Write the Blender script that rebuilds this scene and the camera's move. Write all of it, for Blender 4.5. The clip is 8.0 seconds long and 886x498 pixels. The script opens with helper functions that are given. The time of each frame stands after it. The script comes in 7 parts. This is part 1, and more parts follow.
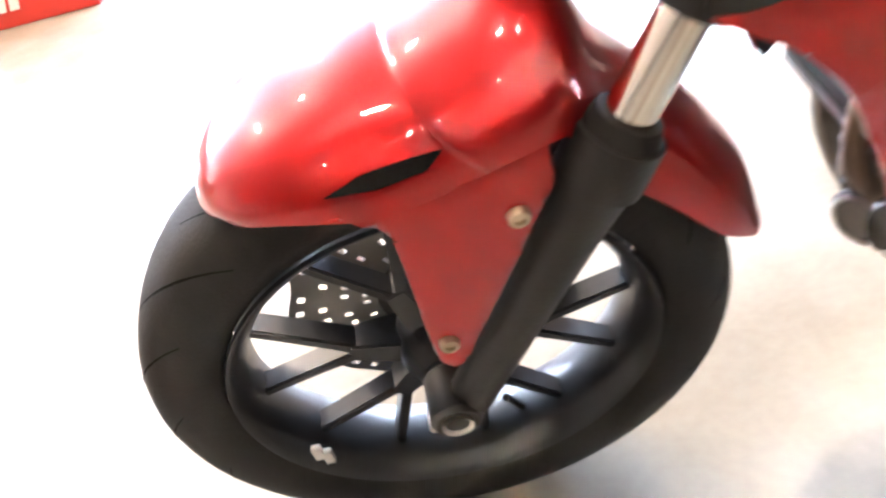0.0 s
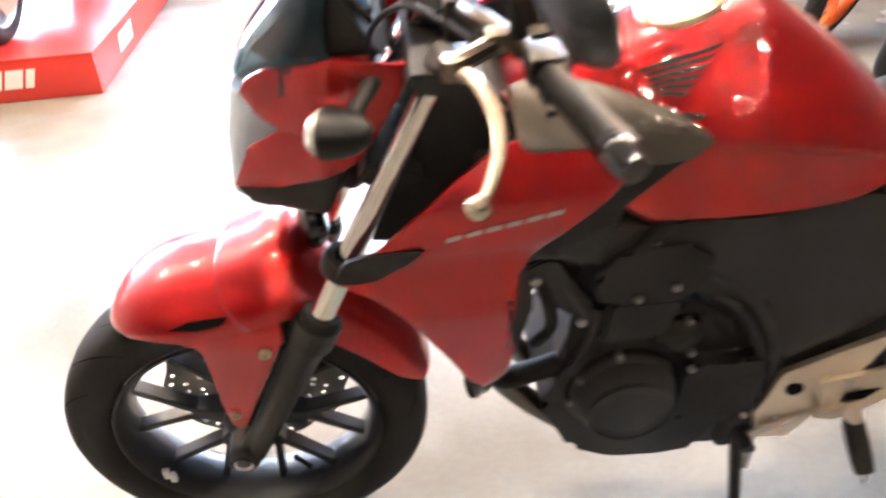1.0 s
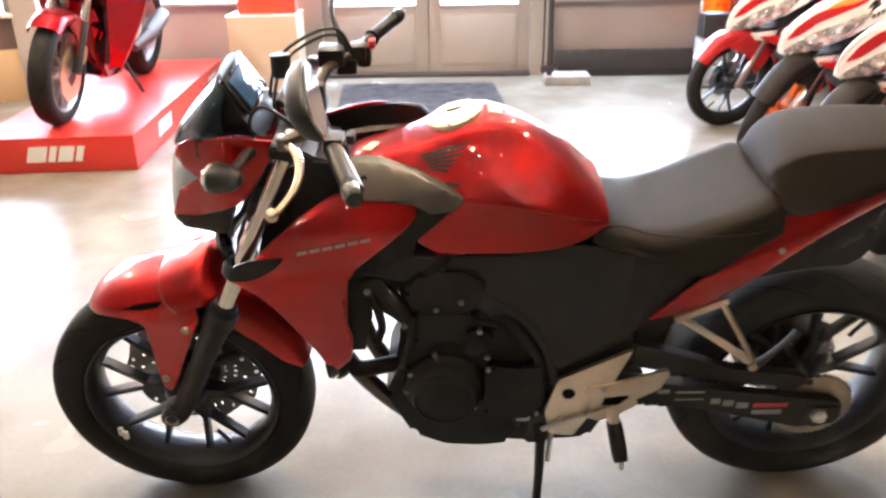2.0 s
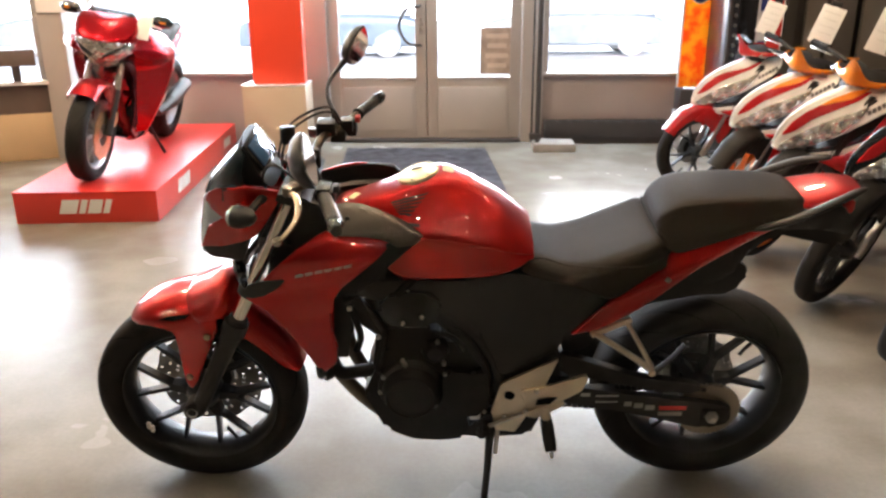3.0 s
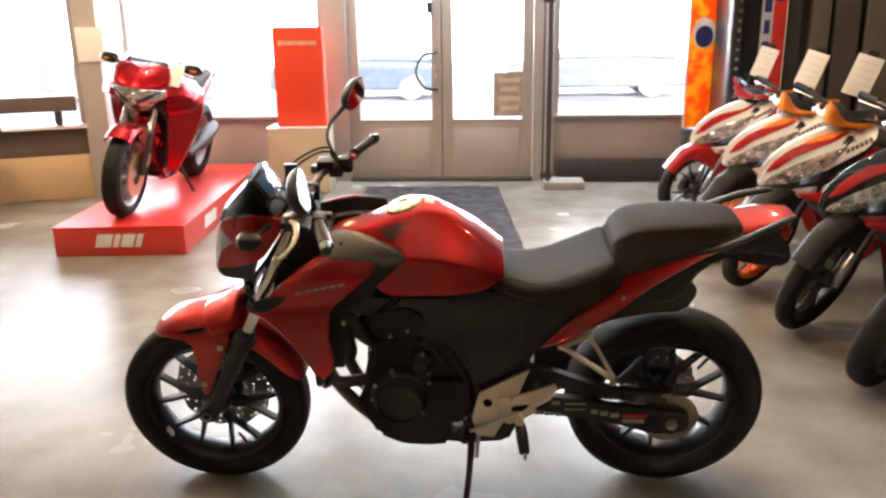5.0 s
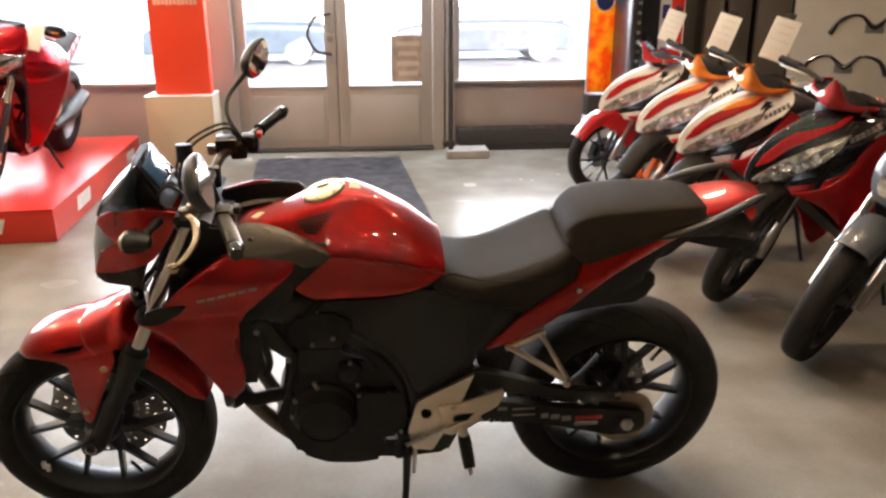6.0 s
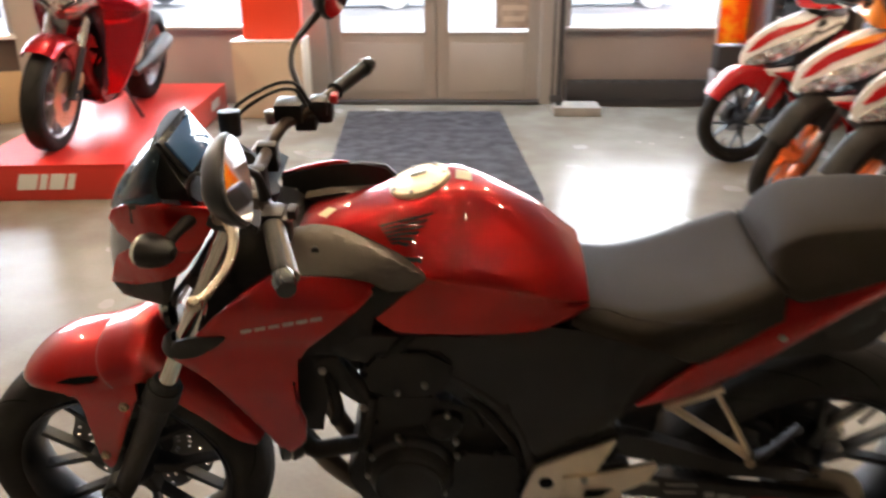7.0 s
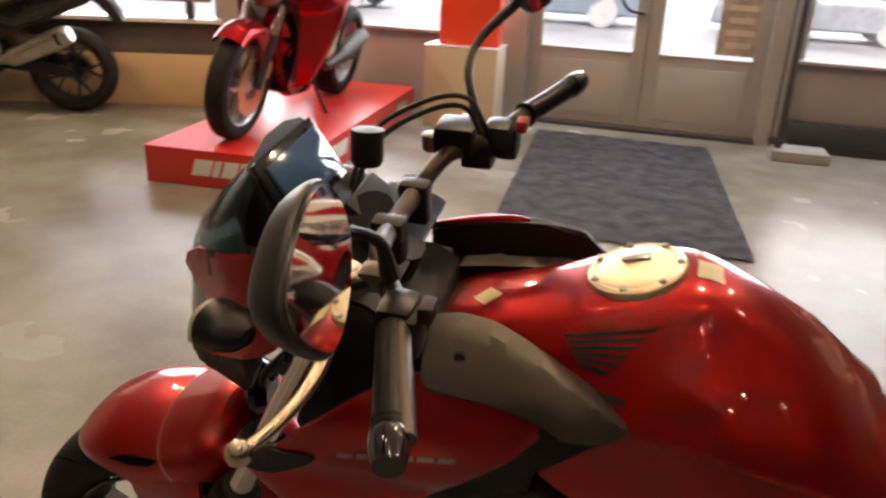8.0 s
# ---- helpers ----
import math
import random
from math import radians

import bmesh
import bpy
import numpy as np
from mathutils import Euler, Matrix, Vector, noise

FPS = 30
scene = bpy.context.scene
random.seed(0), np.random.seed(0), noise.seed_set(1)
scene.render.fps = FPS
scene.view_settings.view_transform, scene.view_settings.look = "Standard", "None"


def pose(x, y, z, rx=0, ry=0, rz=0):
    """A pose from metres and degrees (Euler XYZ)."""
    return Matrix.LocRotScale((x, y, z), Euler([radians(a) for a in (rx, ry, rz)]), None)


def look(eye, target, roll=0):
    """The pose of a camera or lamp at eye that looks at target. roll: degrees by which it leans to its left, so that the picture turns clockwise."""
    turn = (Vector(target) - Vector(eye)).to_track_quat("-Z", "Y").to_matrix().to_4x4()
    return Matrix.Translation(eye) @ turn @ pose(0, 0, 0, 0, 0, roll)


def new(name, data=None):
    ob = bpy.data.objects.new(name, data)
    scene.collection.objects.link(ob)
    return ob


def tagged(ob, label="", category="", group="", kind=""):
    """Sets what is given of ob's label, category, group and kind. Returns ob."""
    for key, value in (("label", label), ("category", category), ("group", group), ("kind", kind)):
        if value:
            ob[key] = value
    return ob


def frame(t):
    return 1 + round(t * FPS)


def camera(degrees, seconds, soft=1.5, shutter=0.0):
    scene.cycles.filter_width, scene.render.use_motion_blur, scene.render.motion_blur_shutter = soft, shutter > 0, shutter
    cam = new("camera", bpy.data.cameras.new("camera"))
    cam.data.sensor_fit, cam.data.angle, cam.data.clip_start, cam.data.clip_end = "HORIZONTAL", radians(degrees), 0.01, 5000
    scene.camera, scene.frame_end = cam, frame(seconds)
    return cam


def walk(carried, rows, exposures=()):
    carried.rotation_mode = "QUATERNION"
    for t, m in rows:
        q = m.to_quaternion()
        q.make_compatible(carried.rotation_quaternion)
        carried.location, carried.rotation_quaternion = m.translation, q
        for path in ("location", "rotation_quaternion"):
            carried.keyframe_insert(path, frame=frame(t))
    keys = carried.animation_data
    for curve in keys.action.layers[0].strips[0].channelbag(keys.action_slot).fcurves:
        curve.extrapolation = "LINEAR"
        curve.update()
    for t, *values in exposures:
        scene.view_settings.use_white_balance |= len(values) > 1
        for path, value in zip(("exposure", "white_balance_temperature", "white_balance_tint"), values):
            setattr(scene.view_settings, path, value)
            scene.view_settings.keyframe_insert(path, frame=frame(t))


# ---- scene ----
cam = camera(58.7, 8.0, 2.5, 0.5)
PATH = [
    (0, (0.044, -0.573, 0.838), (0.001, 1.022, -0.353), -14.3),
    (0.5, (0.126, -0.779, 0.986), (0.139, 0.908, -0.148), -7.5),
    (1, (0.307, -0.994, 1.18), (0.364, 0.72, 0.153), -3.7),
    (1.5, (0.508, -1.223, 1.253), (0.515, 0.528, 0.301), -1.9),
    (1.7, (0.571, -1.341, 1.262), (0.545, 0.45, 0.383), -1.2),
    (2.8, (0.688, -1.89, 1.376), (0.665, -0.006, 0.706), -0.6),
    (3, (0.729, -1.958, 1.382), (0.688, -0.064, 0.74), -0.3),
    (3.5, (0.817, -2.119, 1.404), (0.718, -0.209, 0.818), 0.3),
    (4, (0.851, -2.231, 1.416), (0.719, -0.311, 0.872), -0.3),
    (4.2, (0.857, -2.255, 1.422), (0.711, -0.335, 0.881), -0.7),
    (5.3, (0.864, -2.175, 1.413), (0.796, -0.253, 0.862), -0.9),
    (5.5, (0.845, -2.113, 1.402), (0.841, -0.197, 0.828), -0.5),
    (6, (0.754, -1.91, 1.394), (0.916, -0.019, 0.765), -0.2),
    (6.5, (0.71, -1.656, 1.357), (0.845, 0.208, 0.644), -1.4),
    (7, (0.711, -1.342, 1.326), (0.646, 0.512, 0.579), -0.3),
    (7.5, (0.652, -1.072, 1.29), (0.383, 0.772, 0.564), 0.4),
    (8, (0.632, -0.882, 1.253), (0.143, 0.917, 0.53), 3.0),
]
EXPO = [(0.0, 2.4, 5480, 16), (0.5, 1.52, 5640, 16), (1.0, 1.98, 5560, 16), (1.5, 2.2, 5660, 16), (1.7, 1.95, 5700, 16), (2.8, 0.74, 6130, 14), (3.5, 0.67, 6230, 13), (4.0, 0.67, 6260, 13), (5.3, 0.6, 6430, 15), (6.0, 0.53, 6420, 15), (7.0, 0.5, 6300, 14), (7.5, -0.18, 6670, 16), (8.0, -0.1, 6970, 18)]
walk(cam, [(t, look(eye, target, roll)) for t, eye, target, roll in PATH], EXPO)

# ---- world, sun and lamps ----
world = bpy.data.worlds.new("world")
scene.world = world
world.use_nodes = True
wn = world.node_tree.nodes
sky = wn.new("ShaderNodeTexSky")
sky.sky_type = "NISHITA"
sky.sun_disc = False
sky.sun_elevation = radians(38)
sky.sun_rotation = radians(200)
sky.air_density, sky.dust_density = 1.0, 3.0
wn["Background"].inputs[1].default_value = 0.15
world.node_tree.links.new(sky.outputs[0], wn["Background"].inputs[0])

sun = new("sun", bpy.data.lights.new("sun", "SUN"))
sun.data.energy, sun.data.angle, sun.data.color = 5.0, radians(0.6), (1.0, 0.95, 0.88)
sun.matrix_world = look((6, -10, 12), (0, 8, 0))


def area_lamp(name, eye, target, sx, sy, watts, color):
    ob = new(name, bpy.data.lights.new(name, "AREA"))
    ob.data.shape, ob.data.size, ob.data.size_y = "RECTANGLE", sx, sy
    ob.data.energy, ob.data.color = watts, color
    ob.matrix_world = look(eye, target)
    return ob


DAY, WARM = (0.80, 0.93, 1.0), (1.0, 0.745, 0.46)
# area lamps added out of view inside the shop front, for the upper panes' daylight
area_lamp("window_light_door", (0.4, 5.12, 2.35), (0.4, 2.6, 0.0), 1.7, 0.7, 58, DAY)
area_lamp("window_light_east", (2.1, 5.12, 2.35), (1.6, 2.6, 0.0), 1.2, 0.7, 42, DAY)
area_lamp("window_light_west", (-1.6, 5.12, 2.35), (-1.2, 2.6, 0.0), 1.7, 0.7, 58, DAY)
# the ceiling spots' light
SPOTS = ((-3.2, 2.6, 54), (-1.75, 1.9, 28), (-1.6, 3.6, 20), (0.2, 1.5, 21), (1.3, 1.5, 20), (2.4, 2.4, 16), (2.9, 0.8, 6), (-0.9, 0.0, 8), (-0.1, -0.4, 3), (0.7, -0.5, 3), (1.6, -0.5, 3))
FAR_SPOTS = [(-2.3 + 0.78 * i + 0.35 * (j % 2), -1.7 - 1.1 * j) for j in range(6) for i in range(8)]
for x, y, watts in SPOTS:
    wide = 0.09 if watts > 5 else 0.06
    area_lamp("spot_light", (x, y, 3.26), (x, y, 0.0), wide, wide, watts, WARM)

# ---- materials ----
MATS = {}


def mat(name, base, rough=0.5, metal=0.0, coat=0.0, var=0.12, scale=6.0, fine=90.0, bump=0.05, rvar=0.1, spec=0.5):
    """A painted, moulded or cast surface with broad and fine variation."""
    if name in MATS:
        return MATS[name]
    m = bpy.data.materials.new(name)
    m.use_nodes = True
    nt = m.node_tree
    n, link = nt.nodes, nt.links.new
    p = n["Principled BSDF"]
    tc = n.new("ShaderNodeTexCoord")
    big, small = n.new("ShaderNodeTexNoise"), n.new("ShaderNodeTexNoise")
    big.inputs["Scale"].default_value, big.inputs["Detail"].default_value = scale, 5.0
    small.inputs["Scale"].default_value, small.inputs["Detail"].default_value = fine, 3.0
    for t in (big, small):
        link(tc.outputs["Object"], t.inputs["Vector"])
    mix = n.new("ShaderNodeMix")
    mix.data_type = "RGBA"
    mix.inputs["A"].default_value = (*[c * (1 - var) for c in base], 1)
    mix.inputs["B"].default_value = (*[min(1.0, c * (1 + var)) for c in base], 1)
    ramp = n.new("ShaderNodeMapRange")
    ramp.inputs["From Min"].default_value, ramp.inputs["From Max"].default_value = 0.3, 0.7
    link(big.outputs["Fac"], ramp.inputs["Value"])
    link(ramp.outputs["Result"], mix.inputs["Factor"])
    link(mix.outputs["Result"], p.inputs["Base Color"])
    rr = n.new("ShaderNodeMapRange")
    rr.inputs["To Min"].default_value, rr.inputs["To Max"].default_value = max(0.02, rough * (1 - rvar)), min(1.0, rough * (1 + rvar))
    link(small.outputs["Fac"], rr.inputs["Value"])
    link(rr.outputs["Result"], p.inputs["Roughness"])
    p.inputs["Metallic"].default_value = metal
    p.inputs["Coat Weight"].default_value = coat
    p.inputs["Coat Roughness"].default_value = 0.025
    p.inputs["Specular IOR Level"].default_value = spec
    if bump > 0:
        b = n.new("ShaderNodeBump")
        b.inputs["Strength"].default_value, b.inputs["Distance"].default_value = bump, 0.002
        link(small.outputs["Fac"], b.inputs["Height"])
        link(b.outputs["Normal"], p.inputs["Normal"])
    MATS[name] = m
    return m


RED = mat("candy_red_paint", (0.38, 0.0038, 0.0034), 0.31, 0.60, 1.0, 0.04, 3, 400, 0.0, 0.1, 0.2)
BLACK = mat("black_plastic", (0.0205, 0.0185, 0.0172), 0.45, 0, 0, 0.2, 8, 220, 0.15, 0.1, 0.3)
GLOSSBLACK = mat("gloss_black_paint", (0.012, 0.012, 0.014), 0.12, 0, 0.6, 0.15, 5, 200, 0.0)
ENGINE = mat("black_engine_paint", (0.0165, 0.0150, 0.0138), 0.44, 0.0, 0, 0.3, 14, 150, 0.25, 0.1, 0.2)
RUBBER = mat("tyre_rubber", (0.021, 0.0195, 0.0185), 0.66, 0, 0, 0.25, 10, 300, 0.25, 0.1, 0.14)
GRIPRUBBER = mat("worn_grip_rubber", (0.008, 0.0075, 0.0075), 0.30, 0, 0, 0.2, 20, 300, 0.1, 0.2, 0.14)
SWITCHBLACK = mat("switch_housing_plastic", (0.010, 0.009, 0.0085), 0.34, 0, 0, 0.2, 12, 260, 0.1, 0.15, 0.4)
# near-black that stands for the shade inside tread cuts, slits and holes
GROOVE = mat("recess_shade_black", (0.006, 0.006, 0.006), 0.9, 0, 0, 0.1, 10, 300, 0.1, 0.1, 0.05)
WHEEL = mat("dark_wheel_paint", (0.018, 0.0192, 0.022), 0.38, 0.35, 0.15, 0.15, 9, 200, 0.05)
ALU = mat("satin_aluminium", (0.78, 0.67, 0.52), 0.42, 1.0, 0, 0.08, 12, 260, 0.08)
STEEL = mat("brushed_steel", (0.55, 0.52, 0.48), 0.3, 1.0, 0, 0.15, 15, 300, 0.05)
CHROME = mat("polished_fork_tube", (0.75, 0.70, 0.62), 0.14, 1.0, 0, 0.05, 9, 100, 0.0)
SEAT = mat("seat_vinyl", (0.0245, 0.0190, 0.0145), 0.62, 0, 0, 0.18, 7, 420, 0.5, 0.1, 0.12)
GREY = mat("matt_grey_panel", (0.105, 0.088, 0.072), 0.48, 0.4, 0, 0.08, 5, 300, 0.1)
BRONZE = mat("bronze_bolt_metal", (0.55, 0.45, 0.32), 0.3, 1.0, 0, 0.1, 20, 200, 0.05)
BOLT = mat("zinc_bolt", (0.62, 0.6, 0.56), 0.32, 1.0, 0, 0.1, 30, 200, 0.05)
MIRROR = mat("mirror_glass", (0.9, 0.9, 0.9), 0.03, 1.0, 0, 0.01, 5, 50, 0.0)
SMOKE = mat("smoked_visor", (0.092, 0.165, 0.205), 0.08, 0, 0.0, 0.1, 5, 100, 0.0)
SMOKE.node_tree.nodes["Principled BSDF"].inputs["Transmission Weight"].default_value = 0.85
LCD = mat("instrument_lcd", (0.055, 0.125, 0.25), 0.10, 0, 1.0, 0.1, 8, 100, 0.0)
REFLECTOR = mat("lamp_reflector", (0.85, 0.85, 0.86), 0.12, 1.0, 0, 0.05, 20, 60, 0.0)
AMBER = mat("amber_lens", (0.8, 0.22, 0.02), 0.15, 0, 0.8, 0.1, 30, 80, 0.1)
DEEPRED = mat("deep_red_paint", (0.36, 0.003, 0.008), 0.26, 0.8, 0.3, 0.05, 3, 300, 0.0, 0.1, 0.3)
WHITE = mat("white_paint", (0.80, 0.80, 0.78), 0.3, 0, 0.6, 0.03, 5, 150, 0.0)
ORANGE = mat("orange_paint", (0.92, 0.27, 0.015), 0.28, 0, 0.8, 0.04, 5, 150, 0.0)
DECALRED = mat("decal_red", (0.55, 0.02, 0.02), 0.3, 0, 0.8, 0.04, 5, 150, 0.0)
LABEL = mat("printed_label", (0.72, 0.70, 0.66), 0.4, 0, 0, 0.08, 20, 200, 0.0)
CREAM = mat("cream_label", (0.78, 0.68, 0.42), 0.35, 0, 0, 0.08, 20, 200, 0.0)
CAPMETAL = mat("tank_cap_metal", (0.88, 0.78, 0.55), 0.45, 1.0, 0, 0.06, 30, 260, 0.06)
PAPER = mat("white_paper", (0.80, 0.79, 0.76), 0.7, 0, 0, 0.04, 12, 120, 0.08)


def glass_mat(name, tint, rough=0.0):
    m = bpy.data.materials.new(name)
    m.use_nodes = True
    p = m.node_tree.nodes["Principled BSDF"]
    p.inputs["Base Color"].default_value = (*tint, 1)
    p.inputs["Roughness"].default_value = rough
    p.inputs["Transmission Weight"].default_value = 1.0
    p.inputs["IOR"].default_value = 1.45
    return m


GLASS = glass_mat("clear_glass", (0.97, 0.99, 1.0))
LENS = mat("headlamp_lens", (0.74, 0.81, 0.88), 0.12, 0, 0.6, 0.06, 14, 120, 0.0)
LENS.node_tree.nodes["Principled BSDF"].inputs["Transmission Weight"].default_value = 0.35


def floor_mat():
    m = bpy.data.materials.new("polished_concrete")
    m.use_nodes = True
    n, link = m.node_tree.nodes, m.node_tree.links.new
    p = n["Principled BSDF"]
    p.inputs["Specular IOR Level"].default_value = 0.17
    tc = n.new("ShaderNodeTexCoord")
    a, b, c = n.new("ShaderNodeTexNoise"), n.new("ShaderNodeTexNoise"), n.new("ShaderNodeTexNoise")
    for t, s, d in ((a, 0.7, 4), (b, 1.9, 3.5), (c, 60.0, 4)):
        t.inputs["Scale"].default_value, t.inputs["Detail"].default_value = s, d
        link(tc.outputs["Object"], t.inputs["Vector"])
    r1 = n.new("ShaderNodeValToRGB")
    r1.color_ramp.elements[0].position, r1.color_ramp.elements[0].color = 0.35, (0.186, 0.169, 0.142, 1)
    r1.color_ramp.elements[1].position, r1.color_ramp.elements[1].color = 0.66, (0.310, 0.294, 0.262, 1)
    link(a.outputs["Fac"], r1.inputs["Fac"])
    r2 = n.new("ShaderNodeValToRGB")
    r2.color_ramp.elements[0].position, r2.color_ramp.elements[0].color = 0.36, (0.72, 0.685, 0.64, 1)
    r2.color_ramp.interpolation = "EASE"
    r2.color_ramp.elements[1].position, r2.color_ramp.elements[1].color = 0.64, (1, 1, 1, 1)
    link(b.outputs["Fac"], r2.inputs["Fac"])
    r3 = n.new("ShaderNodeMapRange")
    r3.inputs["To Min"].default_value, r3.inputs["To Max"].default_value = 0.86, 1.1
    link(c.outputs["Fac"], r3.inputs["Value"])
    m1, m2 = n.new("ShaderNodeMix"), n.new("ShaderNodeMix")
    for mm in (m1, m2):
        mm.data_type, mm.blend_type = "RGBA", "MULTIPLY"
        mm.inputs["Factor"].default_value = 1.0
    link(r1.outputs["Color"], m1.inputs["A"])
    link(r2.outputs["Color"], m1.inputs["B"])
    link(m1.outputs["Result"], m2.inputs["A"])
    link(r3.outputs["Result"], m2.inputs["B"])
    link(m2.outputs["Result"], p.inputs["Base Color"])
    rr = n.new("ShaderNodeMapRange")
    rr.inputs["To Min"].default_value, rr.inputs["To Max"].default_value = 0.19, 0.32
    link(b.outputs["Fac"], rr.inputs["Value"])
    link(rr.outputs["Result"], p.inputs["Roughness"])
    bp = n.new("ShaderNodeBump")
    bp.inputs["Strength"].default_value, bp.inputs["Distance"].default_value = 0.03, 0.001
    link(c.outputs["Fac"], bp.inputs["Height"])
    link(bp.outputs["Normal"], p.inputs["Normal"])
    return m


CONCRETE = floor_mat()
FRAME = mat("grey_lacquer_frame", (0.42, 0.38, 0.35), 0.45, 0, 0, 0.06, 2, 120, 0.05)
PANEL = mat("mauve_grey_panel", (0.36, 0.31, 0.30), 0.45, 0, 0, 0.08, 1.5, 100, 0.05)
DARKMETAL = mat("dark_heater_metal", (0.06, 0.055, 0.055), 0.5, 0.3, 0, 0.15, 3, 120, 0.05)
PLASTER = mat("plaster_wall", (0.46, 0.38, 0.31), 0.8, 0, 0, 0.08, 1.2, 60, 0.2)
CEIL = mat("ceiling_plaster", (0.42, 0.37, 0.31), 0.85, 0, 0, 0.06, 1.0, 50, 0.2)
DARKWALL = mat("dark_brown_wall", (0.10, 0.082, 0.068), 0.7, 0, 0, 0.2, 1.4, 70, 0.2)
BEIGE = mat("beige_board", (0.60, 0.43, 0.25), 0.55, 0, 0, 0.08, 2.0, 80, 0.1)
PODIUM = mat("podium_red_board", (0.62, 0.035, 0.02), 0.4, 0, 0.25, 0.06, 2, 90, 0.05)
SIGNRED = mat("sign_red_board", (0.80, 0.065, 0.02), 0.45, 0, 0.1, 0.05, 2, 90, 0.03)
MATTING = mat("entrance_mat_pile", (0.085, 0.08, 0.092), 0.95, 0, 0, 0.55, 9, 160, 0.9)
RAILBROWN = mat("brown_rail", (0.12, 0.09, 0.075), 0.5, 0, 0, 0.15, 4, 120, 0.1)
ASPHALT = mat("street_asphalt", (0.42, 0.43, 0.45), 0.8, 0, 0, 0.2, 0.6, 40, 0.2)

# ---- building tools ----


def thing(name, m=None, label="", category="", group="", kind=""):
    ob = new(name)
    ob.empty_display_size = 0.05
    if m is not None:
        ob.matrix_world = m
    return tagged(ob, label, category, group, kind)


def part(name, bm, material, parent=None, label="", sharp=0.6):
    """Links a bmesh as one mesh, smooth but for its sharp edges."""
    bmesh.ops.recalc_face_normals(bm, faces=bm.faces)
    for f in bm.faces:
        f.smooth = True
    for e in bm.edges:
        e.smooth = not (len(e.link_faces) == 2 and e.calc_face_angle(0.0) > sharp)
    me = bpy.data.meshes.new(name)
    bm.to_mesh(me)
    bm.free()
    for mt in (material if isinstance(material, (list, tuple)) else [material]):
        me.materials.append(mt)
    ob = new(name, me)
    if parent is not None:
        ob.parent = parent
    if label:
        tagged(ob, label)
    return ob


def box(bm, c, s, m=None, bevel=0.0, seg=2):
    mm = (m or Matrix()) @ Matrix.Translation(c) @ Matrix.Diagonal((s[0], s[1], s[2], 1))
    vs = bmesh.ops.create_cube(bm, size=1.0, matrix=mm)["verts"]
    if bevel > 0:
        es = list({e for v in vs for e in v.link_edges})
        bmesh.ops.bevel(bm, geom=es, offset=bevel, segments=seg, affect="EDGES", profile=0.6)
    return bm


def lathe(bm, prof, segs=32, m=None, closed=False, arc=(0.0, 360.0), mi=0):
    """Turns (radius, y) points about the y axis."""
    mm = m or Matrix()
    full = abs(arc[1] - arc[0]) >= 359.9
    rings = []
    for i in range(segs if full else segs + 1):
        a = radians(arc[0] + (arc[1] - arc[0]) * i / segs)
        rings.append([bm.verts.new(mm @ Vector((r * math.cos(a), y, r * math.sin(a)))) for r, y in prof])
    n, k = len(rings), len(prof)
    for i in range(n if full else n - 1):
        for j in range(k if closed else k - 1):
            f = bm.faces.new((rings[i][j], rings[(i + 1) % n][j], rings[(i + 1) % n][(j + 1) % k], rings[i][(j + 1) % k]))
            f.material_index = mi
    if not closed and full:
        for j in (0, k - 1):
            if prof[j][0] > 1e-5:
                bm.faces.new([rings[i][j] for i in range(n)]).material_index = mi
    return bm


def catmull(pts, n, closed=False):
    pts = [Vector(p) for p in pts]
    out, k = [], len(pts)
    if k == 2:
        return [pts[0].lerp(pts[1], i / n) for i in range(n + 1)]
    for i in range(k if closed else k - 1):
        if closed:
            a, b, c, d = pts[i - 1], pts[i], pts[(i + 1) % k], pts[(i + 2) % k]
        else:
            b, c = pts[i], pts[i + 1]
            a = pts[i - 1] if i else b * 2 - c
            d = pts[i + 2] if i + 2 < k else c * 2 - b
        for j in range(n):
            t = j / n
            out.append(0.5 * (2 * b + (c - a) * t + (2 * a - 5 * b + 4 * c - d) * t * t + (3 * b - a - 3 * c + d) * t ** 3))
    if not closed:
        out.append(pts[-1])
    return out


def tube(bm, pts, r, segs=10, n=5, flat=1.0, mi=0):
    """A round rod along a smooth line; r is a radius or one for each point."""
    line = catmull(pts, n)
    rad = [r] * len(line) if not isinstance(r, (list, tuple)) else [v[0] for v in catmull([(q, 0, 0) for q in r], n)]
    t0 = (line[1] - line[0]).normalized()
    up = Vector((0, 0, 1)) if abs(t0.z) < 0.9 else Vector((1, 0, 0))
    rings = []
    for i, p in enumerate(line):
        t = (line[min(i + 1, len(line) - 1)] - line[max(i - 1, 0)]).normalized()
        side = t.cross(up).normalized()
        up = side.cross(t).normalized()
        rings.append([bm.verts.new(p + rad[i] * (math.cos(6.28318 * j / segs) * side + flat * math.sin(6.28318 * j / segs) * up)) for j in range(segs)])
    for a, b in zip(rings, rings[1:]):
        for j in range(segs):
            bm.faces.new((a[j], a[(j + 1) % segs], b[(j + 1) % segs], b[j])).material_index = mi
    bm.faces.new(rings[0]).material_index = mi
    bm.faces.new(rings[-1]).material_index = mi
    return bm


def rounded(pts, cut=0.18, times=2):
    """Cuts the corners of an outline."""
    for _ in range(times):
        out = []
        for i, p in enumerate(pts):
            q = pts[(i + 1) % len(pts)]
            out.append((p[0] + (q[0] - p[0]) * cut, p[1] + (q[1] - p[1]) * cut))
            out.append((q[0] + (p[0] - q[0]) * cut, q[1] + (p[1] - q[1]) * cut))
        pts = out
    return pts


